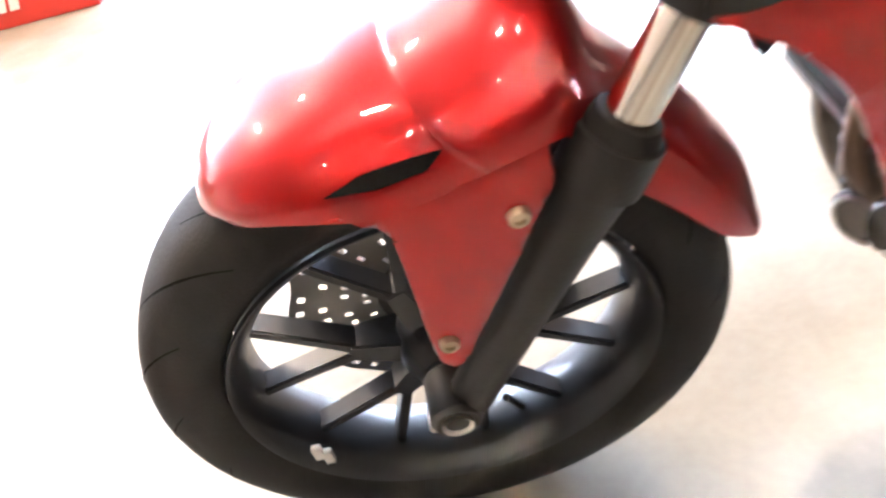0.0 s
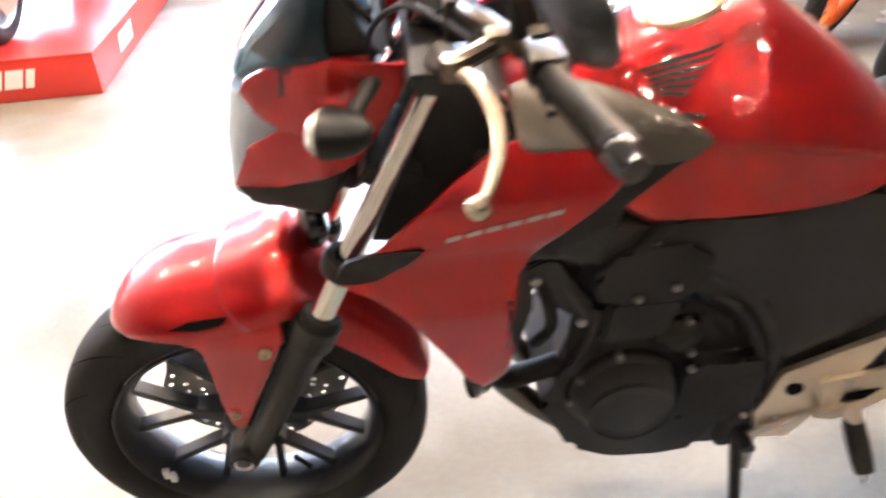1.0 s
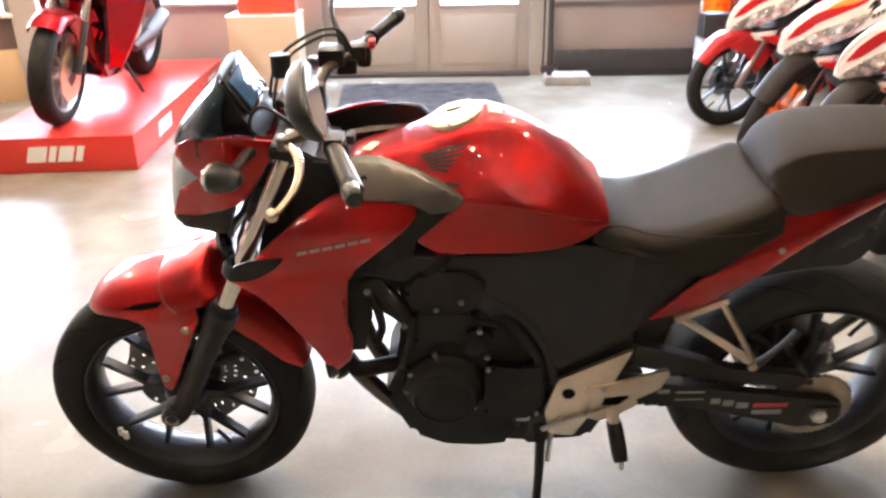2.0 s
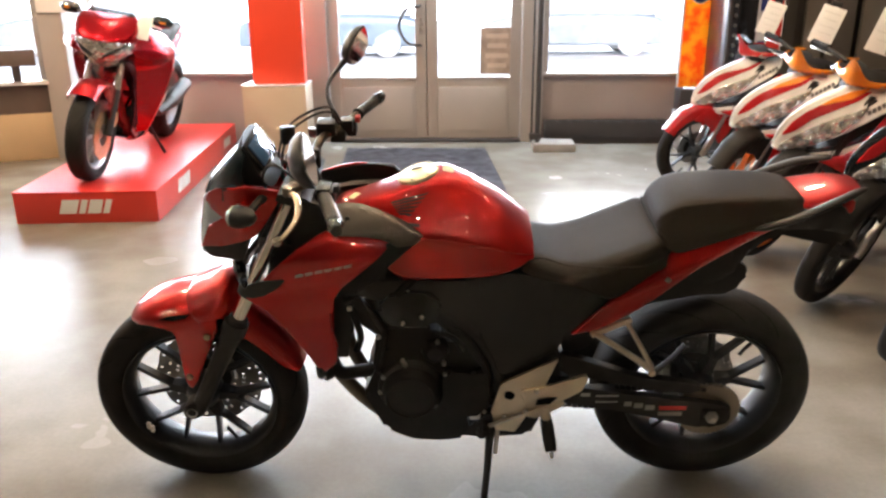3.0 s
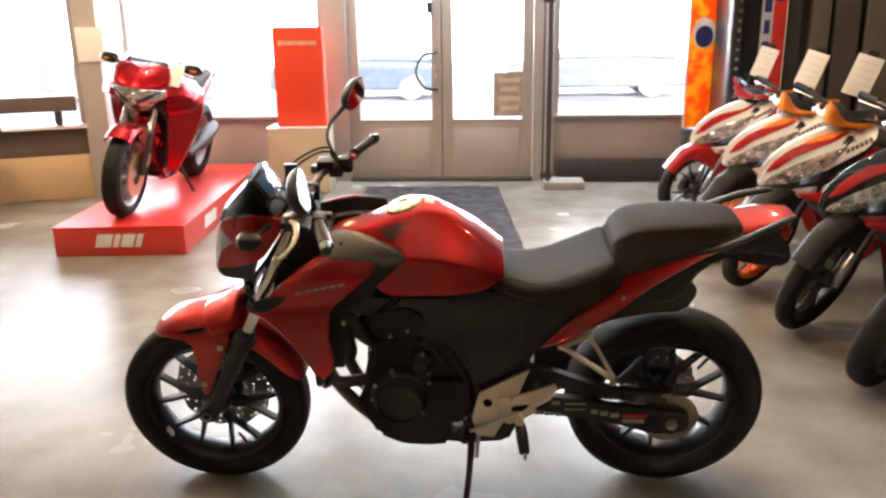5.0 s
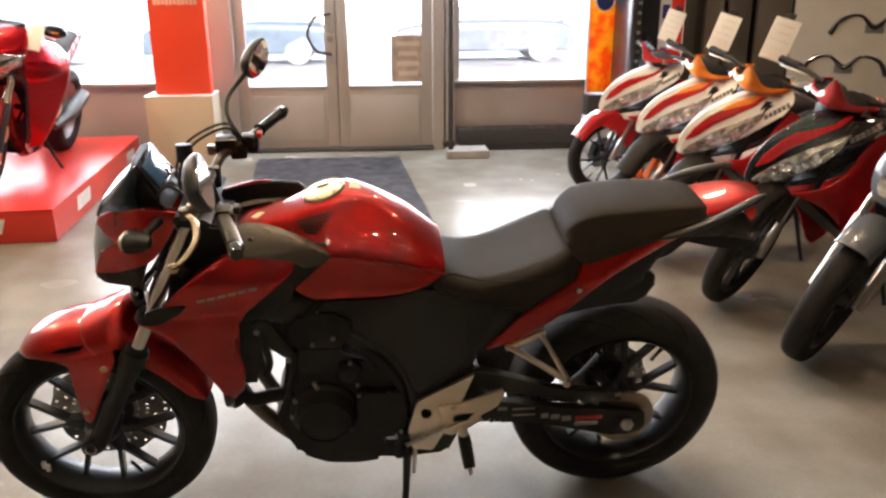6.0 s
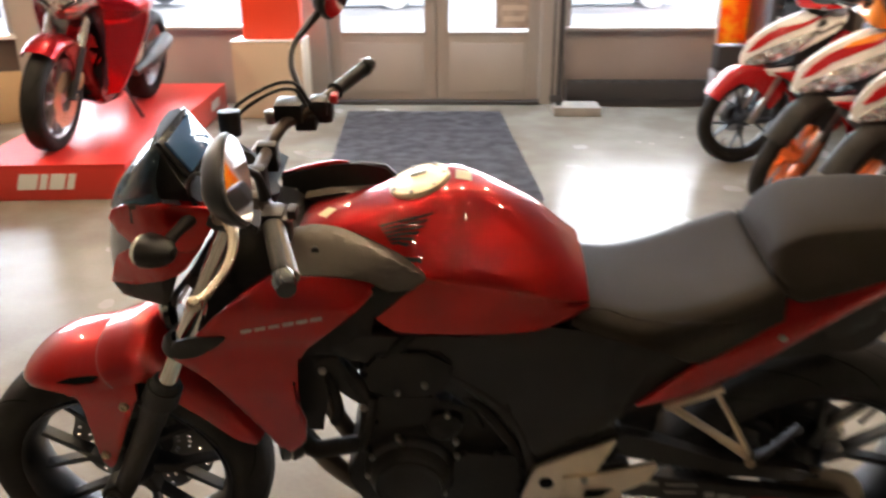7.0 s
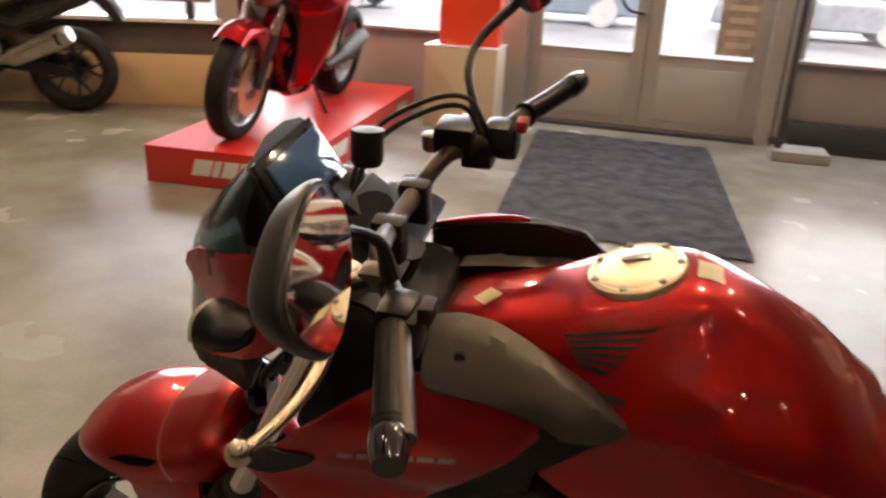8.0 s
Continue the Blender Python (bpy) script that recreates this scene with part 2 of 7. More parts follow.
def prism(bm, pts, y0, y1, bevel=0.003, m=None, mi=0):
    """An outline in x and z, thick from y0 to y1."""
    mm = m or Matrix()
    a = [bm.verts.new(mm @ Vector((x, y0, z))) for x, z in pts]
    b = [bm.verts.new(mm @ Vector((x, y1, z))) for x, z in pts]
    fs = [bm.faces.new(a), bm.faces.new(b)]
    for i in range(len(pts)):
        j = (i + 1) % len(pts)
        fs.append(bm.faces.new((a[i], a[j], b[j], b[i])))
    for f in fs:
        f.material_index = mi
    if bevel > 0:
        bmesh.ops.bevel(bm, geom=list({e for f in fs[:2] for e in f.edges}), offset=bevel, segments=2, affect="EDGES")
    return bm


def panel(bm, pts, depth, thick=0.004, step=0.018, tuck=0.005, sides=(-1, 1), cut=0.15, round_times=2, weld=0.0004):
    """A curved shell over an outline in x and z; depth(x, z) is how far it stands off the middle plane."""
    pts = rounded(pts, cut, round_times) if cut else pts
    x0, x1 = min(p[0] for p in pts), max(p[0] for p in pts)
    z0, z1 = min(p[1] for p in pts), max(p[1] for p in pts)
    for side in sides:
        tb = bmesh.new()
        tb.faces.new([tb.verts.new((x, 0, z)) for x, z in pts])
        bmesh.ops.triangulate(tb, faces=tb.faces[:])
        for lo, hi, no in ((x0, x1, (1, 0, 0)), (z0, z1, (0, 0, 1))):
            k = max(1, int((hi - lo) / step))
            for i in range(1, k):
                v = lo + (hi - lo) * i / k
                bmesh.ops.bisect_plane(tb, geom=tb.verts[:] + tb.edges[:] + tb.faces[:], plane_co=(v * no[0], 0, v * no[2]), plane_no=no)
        bmesh.ops.remove_doubles(tb, verts=tb.verts, dist=weld)
        rim = {v for e in tb.edges if e.is_boundary for v in e.verts}
        outer, inner = {}, {}
        for v in tb.verts:
            d = depth(v.co.x, v.co.z) - (tuck if v in rim else 0)
            outer[v] = bm.verts.new((v.co.x, side * d, v.co.z))
            inner[v] = bm.verts.new((v.co.x, side * (d - thick), v.co.z))
        for f in tb.faces:
            bm.faces.new([outer[v] for v in f.verts])
            bm.faces.new([inner[v] for v in reversed(f.verts)])
        for e in tb.edges:
            if e.is_boundary:
                a, b = e.verts
                bm.faces.new((outer[a], outer[b], inner[b], inner[a]))
        tb.free()
    return bm


def skin(bm, rows, nu=4, nv=4, ring=False, caps=True, thick=0.0):
    """A smooth surface through rows of control points; a ring row closes on itself."""
    fine = [catmull(r, nv, ring) for r in rows]
    cols = [catmull([fine[i][j] for i in range(len(fine))], nu) for j in range(len(fine[0]))]
    n, k = len(cols[0]), len(cols)
    g = [[bm.verts.new(cols[j][i]) for j in range(k)] for i in range(n)]
    fs = []
    for i in range(n - 1):
        for j in range(k if ring else k - 1):
            fs.append(bm.faces.new((g[i][j], g[i][(j + 1) % k], g[i + 1][(j + 1) % k], g[i + 1][j])))
    if ring and caps:
        bm.faces.new(g[0])
        bm.faces.new(g[-1])
    if thick:
        bmesh.ops.recalc_face_normals(bm, faces=fs)
        bmesh.ops.solidify(bm, geom=fs, thickness=thick)
    return bm


def loop(x, half, lean=0.0):
    """A closed ring at x from half a profile of (width, z), top middle to bottom middle."""
    left = [(x + lean * (z - half[0][1]), -w, z) for w, z in half]
    right = [(x + lean * (z - half[0][1]), w, z) for w, z in reversed(half[1:-1])]
    return left + right


def bar(bm, p, q, w0, w1, d0, d1, y=0.0, bevel=0.002):
    """A tapering bar in the plane of a wheel, from p to q in x and z."""
    p, q = Vector((p[0], 0, p[1])), Vector((q[0], 0, q[1]))
    t = (q - p).normalized()
    s = Vector((-t.z, 0, t.x))
    vs = []
    for c, w, d in ((p, w0, d0), (q, w1, d1)):
        for a, b in ((-1, -1), (1, -1), (1, 1), (-1, 1)):
            vs.append(bm.verts.new(c + s * a * w / 2 + Vector((0, y + b * d / 2, 0))))
    fs = [bm.faces.new([vs[i] for i in q4]) for q4 in ((0, 1, 2, 3), (4, 5, 6, 7), (0, 1, 5, 4), (1, 2, 6, 5), (2, 3, 7, 6), (3, 0, 4, 7))]
    if bevel:
        bmesh.ops.bevel(bm, geom=list({e for f in fs for e in f.edges}), offset=bevel, segments=2, affect="EDGES")
    return bm


def bolt(name, parent, c, r=0.007, h=0.005, material=None, m=None, label=""):
    """A domed hexagon-socket bolt whose head looks along minus y."""
    bm = bmesh.new()
    lathe(bm, [(0.0, -h * 0.55), (r * 0.45, -h * 0.55), (r * 0.5, -h), (r * 0.85, -h), (r, -h * 0.6), (r, 0.002)], 14, Matrix.Translation(c) @ (m or Matrix()))
    return part(name, bm, material or BOLT, parent, label)


def settle(ob, target, lift=0.0008, side=-1):
    """Lays the points of a flat mark on the flank of another mesh."""
    from mathutils.bvhtree import BVHTree
    me = target.data
    tree = BVHTree.FromPolygons([v.co for v in me.vertices], [p.vertices for p in me.polygons])
    for v in ob.data.vertices:
        o = Vector((v.co.x, side * 0.5, v.co.z))
        hit = tree.ray_cast(o, Vector((0, -side, 0)))
        if hit[0] is not None:
            v.co.y = hit[0].y + side * lift


def facet_mat(name, base, scale):
    """Silvered lamp glass broken into small facets."""
    m = bpy.data.materials.new(name)
    m.use_nodes = True
    n, link = m.node_tree.nodes, m.node_tree.links.new
    p = n["Principled BSDF"]
    tc, v, b = n.new("ShaderNodeTexCoord"), n.new("ShaderNodeTexVoronoi"), n.new("ShaderNodeBump")
    v.inputs["Scale"].default_value = scale
    link(tc.outputs["Object"], v.inputs["Vector"])
    mix = n.new("ShaderNodeMix")
    mix.data_type = "RGBA"
    mix.inputs["A"].default_value = (*[c * 0.30 for c in base], 1)
    mix.inputs["B"].default_value = (*base, 1)
    link(v.outputs["Color"], mix.inputs["Factor"])
    link(mix.outputs["Result"], p.inputs["Base Color"])
    b.inputs["Strength"].default_value, b.inputs["Distance"].default_value = 0.8, 0.01
    link(v.outputs["Distance"], b.inputs["Height"])
    link(b.outputs["Normal"], p.inputs["Normal"])
    p.inputs["Metallic"].default_value, p.inputs["Roughness"].default_value = 0.80, 0.12
    p.inputs["Coat Weight"].default_value = 1.0
    return m


FACET = facet_mat("faceted_lamp_glass", (0.80, 0.76, 0.70), 34.0)


def pair(name, outline, depth, thick, step, tuck, material, parent, label="", cut=0.15):
    """The left and the right panel of one outline, each a part of its own."""
    return [part(name, panel(bmesh.new(), outline, depth, thick, step, tuck, (s,), cut), material, parent, label) for s in (-1, 1)]

# ---- the place: floor, walls, ceiling, doors and windows ----
GY = 5.22  # the glazed front


def slab(name, c, s, material, label="", parent=None, bevel=0.0):
    ob = part(name, box(bmesh.new(), c, s, None, bevel), material, parent)
    if parent is None:
        tagged(ob, label, "", "", "structure")
    elif label:
        tagged(ob, label)
    return ob


slab("floor", (-0.6, -2.6, -0.1), (11.0, 15.9, 0.2), CONCRETE, "polished grey-beige concrete showroom floor with stains")
slab("ceiling", (-0.6, -2.6, 3.4), (11.0, 15.9, 0.2), CEIL, "plain plastered showroom ceiling")
# out of view, dark so that little light bounces onto the red bike's flank
slab("wall_south", (-0.6, -10.65, 1.65), (11.0, 0.2, 3.3), DARKWALL, "unseen dark brown wall closing the south end of the showroom")
slab("wall_west", (-6.2, -2.6, 1.65), (0.2, 15.9, 3.3), PLASTER, "plain plastered side wall")
slab("wall_east", (5.0, -2.6, 1.65), (0.2, 15.9, 3.3), DARKWALL, "dark brown side wall behind the row of motorcycles")
slab("wall_north", (-0.6, GY + 0.1, 3.0), (11.0, 0.24, 0.6), PLASTER, "plastered lintel over the glazed shop front")
slab("wall_northeast", (3.95, GY + 0.1, 1.35), (1.9, 0.24, 2.7), DARKWALL, "dark wall beside the shop window")


def glazed_bay(name, x0, x1, label, mullions=(), sill=0.58, head=2.7):
    """A shop window: panelled foot, sill, frame bars and panes."""
    w = thing(name, pose(0, GY, 0), label, "window", "", "structure")
    bm = box(bmesh.new(), ((x0 + x1) / 2, 0.06, sill / 2), (x1 - x0, 0.12, sill), None, 0.004)
    part("lower_panel", bm, PANEL, w, "mauve-grey sheet panel")
    part("window_sill", box(bmesh.new(), ((x0 + x1) / 2, -0.02, sill + 0.012), (x1 - x0, 0.10, 0.024), None, 0.004), FRAME, w)
    edges = [x0, *mullions, x1]
    for i, x in enumerate(edges):
        dx = 0.02 if i == 0 else (-0.02 if i == len(edges) - 1 else 0)
        part("window_frame", box(bmesh.new(), (x + dx, 0.03, (sill + head) / 2 + 0.012), (0.05, 0.07, head - sill - 0.03), None, 0.004), FRAME, w)
    for a, b in zip(edges, edges[1:]):
        pane = part("pane", box(bmesh.new(), ((a + b) / 2, 0.04, (sill + head) / 2), (b - a - 0.06, 0.006, head - sill - 0.06)), GLASS, w)
        pane.visible_shadow = False
    return w


glazed_bay("window_1", -2.55, -0.66, "shop window over a mauve-grey panelled foot, bright street behind", (), 0.60)
glazed_bay("window_2", 1.47, 2.72, "shop window over a mauve-grey panelled foot, bright daylight behind", (), 0.59)

# the entrance: a pair of half-glazed doors between posts
door = thing("door_1", pose(0, GY, 0), "pair of grey half-glazed entrance doors, closed", "door", "", "structure")
for x0, x1 in ((-0.66, -0.44), (1.28, 1.47)):
    part("door_post", box(bmesh.new(), ((x0 + x1) / 2, 0.03, 1.35), (x1 - x0, 0.16, 2.7), None, 0.006), FRAME, door)
part("door_head", box(bmesh.new(), (0.42, 0.03, 2.56), (1.72, 0.14, 0.28), None, 0.006), FRAME, door)
part("threshold", box(bmesh.new(), (0.42, -0.01, 0.014), (1.72, 0.16, 0.028), None, 0.004), DARKMETAL, door)
part("meeting_strip", box(bmesh.new(), (0.437, 0.062, 1.22), (0.04, 0.012, 2.38), None, 0.003), FRAME, door)
part("bottom_strip", box(bmesh.new(), (0.42, 0.062, 0.06), (1.70, 0.012, 0.09), None, 0.003), FRAME, door)
for x0, x1 in ((-0.435, 0.433), (0.441, 1.275)):
    bm = bmesh.new()
    cx, a = (x0 + x1) / 2, 0.095
    box(bm, (x0 + a / 2, 0.03, 1.22), (a, 0.055, 2.38), None, 0.005)
    box(bm, (x1 - a / 2, 0.03, 1.22), (a, 0.055, 2.38), None, 0.005)
    box(bm, (cx, 0.03, 0.30), (x1 - x0 - 2 * a, 0.055, 0.545), None, 0.005)
    box(bm, (cx, 0.03, 2.36), (x1 - x0 - 2 * a, 0.055, 0.10), None, 0.005)
    leaf = part("door_leaf", bm, FRAME, door)
    part("kick_panel", box(bmesh.new(), (cx, -0.002, 0.29), (x1 - x0 - 0.24, 0.012, 0.40), None, 0.006), FRAME, leaf)
    part("glazing_bead", box(bmesh.new(), (cx, -0.002, 0.565), (x1 - x0 - 0.18, 0.016, 0.02), None, 0.003), FRAME, leaf)
    pane = part("pane", box(bmesh.new(), (cx, 0.03, 1.44), (x1 - x0 - 2 * a, 0.006, 1.74)), GLASS, leaf)
    pane.visible_shadow = False
hb = tube(bmesh.new(), [(0.385, 0.0, 1.19), (0.375, -0.05, 1.185), (0.27, -0.06, 1.16), (0.20, -0.06, 1.02), (0.27, -0.06, 0.88), (0.375, -0.05, 0.855), (0.385, 0.0, 0.85)], 0.0125, 10, 5)
part("door_handle", hb, DARKMETAL, door, "curved dark steel pull handle")
for z in (0.98, 1.06):
    part("lock_plate", box(bmesh.new(), (0.385, -0.003, z), (0.03, 0.012, 0.05), None, 0.004), STEEL, door)
part("door_closer", box(bmesh.new(), (0.33, -0.02, 1.58), (0.05, 0.05, 0.10), None, 0.006), DARKMETAL, door)
poster = thing("notice", pose(1.06, GY + 0.015, 0.80), "printed notice taped inside the door's glass", "notice")
part("sheet", box(bmesh.new(), (0, 0, 0), (0.29, 0.004, 0.40)), mat("notice_print", (0.42, 0.33, 0.27), 0.6, 0, 0, 0.3, 9, 60, 0.0), poster)
for i in range(4):
    part("print_bar", box(bmesh.new(), (0, -0.004, 0.13 - 0.085 * i), (0.20 - 0.03 * (i % 2), 0.002, 0.04)), mat("notice_light", (0.6, 0.5, 0.42), 0.6), poster)

# low heater under the east window
heater = thing("heater", pose(2.1, GY - 0.09, 0), "long dark metal skirting heater under the shop window", "heater", "", "structure")
part("casing", box(bmesh.new(), (0, 0, 0.13), (1.22, 0.14, 0.14), None, 0.01), DARKMETAL, heater)
part("foot_plinth", box(bmesh.new(), (0, 0.01, 0.03), (1.20, 0.11, 0.06), None, 0.004), DARKMETAL, heater)
for i in range(11):
    part("grille_slat", box(bmesh.new(), (-0.55 + 0.11 * i, -0.012, 0.203), (0.085, 0.10, 0.008), None, 0.002), mat("grille_dark", (0.03, 0.03, 0.03), 0.5, 0.4), heater)

# pole on a block beside the door
pole = thing("banner_pole", pose(1.42, 4.80, 0), "dark slim pole standing on a low concrete block by the door", "pole")
part("block", box(bmesh.new(), (0.12, 0.03, 0.035), (0.36, 0.26, 0.07), None, 0.008), mat("concrete_block", (0.33, 0.31, 0.29), 0.8, 0, 0, 0.15, 9, 80, 0.3), pole)
part("pole_tube", tube(bmesh.new(), [(-0.02, 0, 0.07), (-0.02, 0, 1.5), (-0.02, 0, 2.9)], 0.022, 12, 4), DARKMETAL, pole)
part("pole_tube", tube(bmesh.new(), [(-0.07, 0.02, 0.07), (-0.07, 0.02, 1.5), (-0.07, 0.02, 2.9)], 0.009, 8, 4), DARKMETAL, pole)
part("clamp", box(bmesh.new(), (-0.04, 0.0, 0.12), (0.10, 0.07, 0.05), None, 0.006), DARKMETAL, pole)
part("clamp", box(bmesh.new(), (-0.04, 0.0, 1.62), (0.10, 0.07, 0.05), None, 0.006), DARKMETAL, pole)

# post and slanting west bay
post = slab("post", (-2.505, 4.54, 1.65), (0.20, 0.20, 3.3), FRAME, "grey-lacquered square post between the shop windows", None, 0.006)
bay = thing("window_3", pose(-2.615, 4.50, 0, 0, 0, 203.3), "slanting shop window over a beige and brown boarded foot", "window", "", "structure")
part("foot_board", box(bmesh.new(), (1.7, -0.08, 0.19), (3.4, 0.16, 0.38), None, 0.004), BEIGE, bay, "beige board")
part("panel_board", box(bmesh.new(), (1.7, -0.07, 0.497), (3.4, 0.14, 0.234), None, 0.004), RAILBROWN, bay, "brown board")
part("window_sill", box(bmesh.new(), (1.7, -0.05, 0.63), (3.4, 0.24, 0.032), None, 0.006), WHITE, bay, "pale sill")
for x in (0.03, 1.75, 3.37):
    part("window_frame", box(bmesh.new(), (x, -0.08, 1.67), (0.06, 0.07, 2.05), None, 0.004), FRAME, bay)
for x in (0.89, 2.56):
    pane = part("pane", box(bmesh.new(), (x, -0.09, 1.67), (1.64, 0.006, 2.05)), GLASS, bay)
    pane.visible_shadow = False
part("head_board", box(bmesh.new(), (1.7, -0.08, 3.0), (3.4, 0.16, 0.6)), PLASTER, bay)
rail = thing("guard_rail", pose(-2.615, 4.50, 0, 0, 0, 203.3), "brown guard rail on brackets before the shop window", "rail", "", "structure")
part("rail_board", box(bmesh.new(), (1.72, 0.07, 0.83), (3.3, 0.06, 0.125), None, 0.008), RAILBROWN, rail)
for x in (0.22, 1.3, 2.4):
    part("bracket", box(bmesh.new(), (x, 0.06, 0.706), (0.06, 0.05, 0.12), None, 0.006), DARKMETAL, rail)
slab("wall_northwest", (-5.75, 4.3, 1.65), (0.9, 2.2, 3.3), PLASTER, "plain plastered corner wall")

# ---- the street outside ----
slab("pavement", (0.0, 7.6, -0.16), (60, 4.6, 0.12), mat("pale_paving", (0.55, 0.54, 0.52), 0.8, 0, 0, 0.1, 0.8, 20, 0.2), "pale street paving outside the shop front")
slab("road", (0.0, 60, -0.3), (400, 100.4, 0.16), ASPHALT, "grey street outside the shop front")

# ---- entrance mat ----
mt = thing("entrance_mat", pose(0.0, 0, 0), "dark grey-violet entrance mat lying before the doors", "mat")
bm = bmesh.new()
xs, ys = 25, 42
gv = [[bm.verts.new((-0.25 + 1.2 * i / xs + (0.16 + 0.0 * i) * (1 - j / ys), 2.62 + 2.22 * j / ys, 0.011 + 0.0012 * noise.noise((i * 0.7, j * 0.7, 3)))) for j in range(ys + 1)] for i in range(xs + 1)]
for i in range(xs):
    for j in range(ys):
        bm.faces.new((gv[i][j], gv[i + 1][j], gv[i + 1][j + 1], gv[i][j + 1]))
bmesh.ops.solidify(bm, geom=bm.faces[:], thickness=0.008)
part("mat_surface", bm, MATTING, mt)

# ---- wheels ----


def tyre_mesh(R, w, bead=0.216, grooves=15, segs=96):
    """A tyre, and dark ribbons laid on its tread for the shade in the cuts."""
    h = w / 2
    k = R - bead
    prof = []
    for i in range(17):
        u = -1 + 2 * i / 16
        prof.append((R - 0.62 * k * abs(u) ** 2.6, h * math.sin(u * 1.5708) ** 1 if abs(u) < 1 else h * u))
    prof = [(bead + 0.004, -h * 0.74), (bead + k * 0.18, -h * 0.92)] + prof + [(bead + k * 0.18, h * 0.92), (bead + 0.004, h * 0.74)]
    body = lathe(bmesh.new(), prof, segs, None, True)
    bm = bmesh.new()
    for g in range(grooves):
        for s in (-1, 1):
            a0 = 6.28318 * (g + (0.5 if s > 0 else 0)) / grooves
            pts = []
            for i in range(9):
                u = 0.08 + 0.80 * i / 8
                a = a0 + 0.62 * (1 - u) ** 1.2
                r = R - 0.62 * k * u ** 2.6 + 0.0006
                wd = 0.0026 * (1.25 - 0.8 * abs(i / 4 - 1))
                pts.append((r, s * h * math.sin(u * 1.5708), a, wd))
            prev = None
            for r, y, a, wd in pts:
                d = wd / R
                row = [bm.verts.new((r * math.cos(a + q * d), y, r * math.sin(a + q * d))) for q in (-1, 1)]
                if prev:
                    bm.faces.new((prev[0], prev[1], row[1], row[0]))
                prev = row
    return body, bm


def drilled_disc(r0, r1, t, rows=4, cols=40, wave=0.004, waves=10):
    """A drilled brake disc with a wavy rim, a hole in each cell."""
    bm = bmesh.new()

    def at(u, v):
        a = 6.28318 * u / cols
        edge = r1 + wave * math.cos(a * waves) * (v / rows)
        r = r0 + (edge - r0) * v / rows
        return (r * math.cos(a), 0, r * math.sin(a))
    ring8 = [(0, 0), (0.5, 0), (1, 0), (1, 0.5), (1, 1), (0.5, 1), (0, 1), (0, 0.5)]
    grid = {}

    def vert(u, v):
        key = (round(u % cols, 3), round(v, 3))
        if key not in grid:
            grid[key] = bm.verts.new(at(u, v))
        return grid[key]
    for c in range(cols):
        for r in range(rows):
            off = 0.5 * (r % 2)
            o = [vert(c + du, r + dv) for du, dv in ring8]
            if (c + r) % 3 == 2:
                bm.faces.new(o)
                continue
            hole = [bm.verts.new(at(c + 0.5 + (du - 0.5) * 0.36, r + 0.5 + (dv - 0.5) * 0.36)) for du, dv in ring8]
            for i in range(8):
                j = (i + 1) % 8
                bm.faces.new((o[i], o[j], hole[j], hole[i]))
    bmesh.ops.recalc_face_normals(bm, faces=bm.faces)
    bmesh.ops.solidify(bm, geom=bm.faces[:], thickness=t)
    return bm


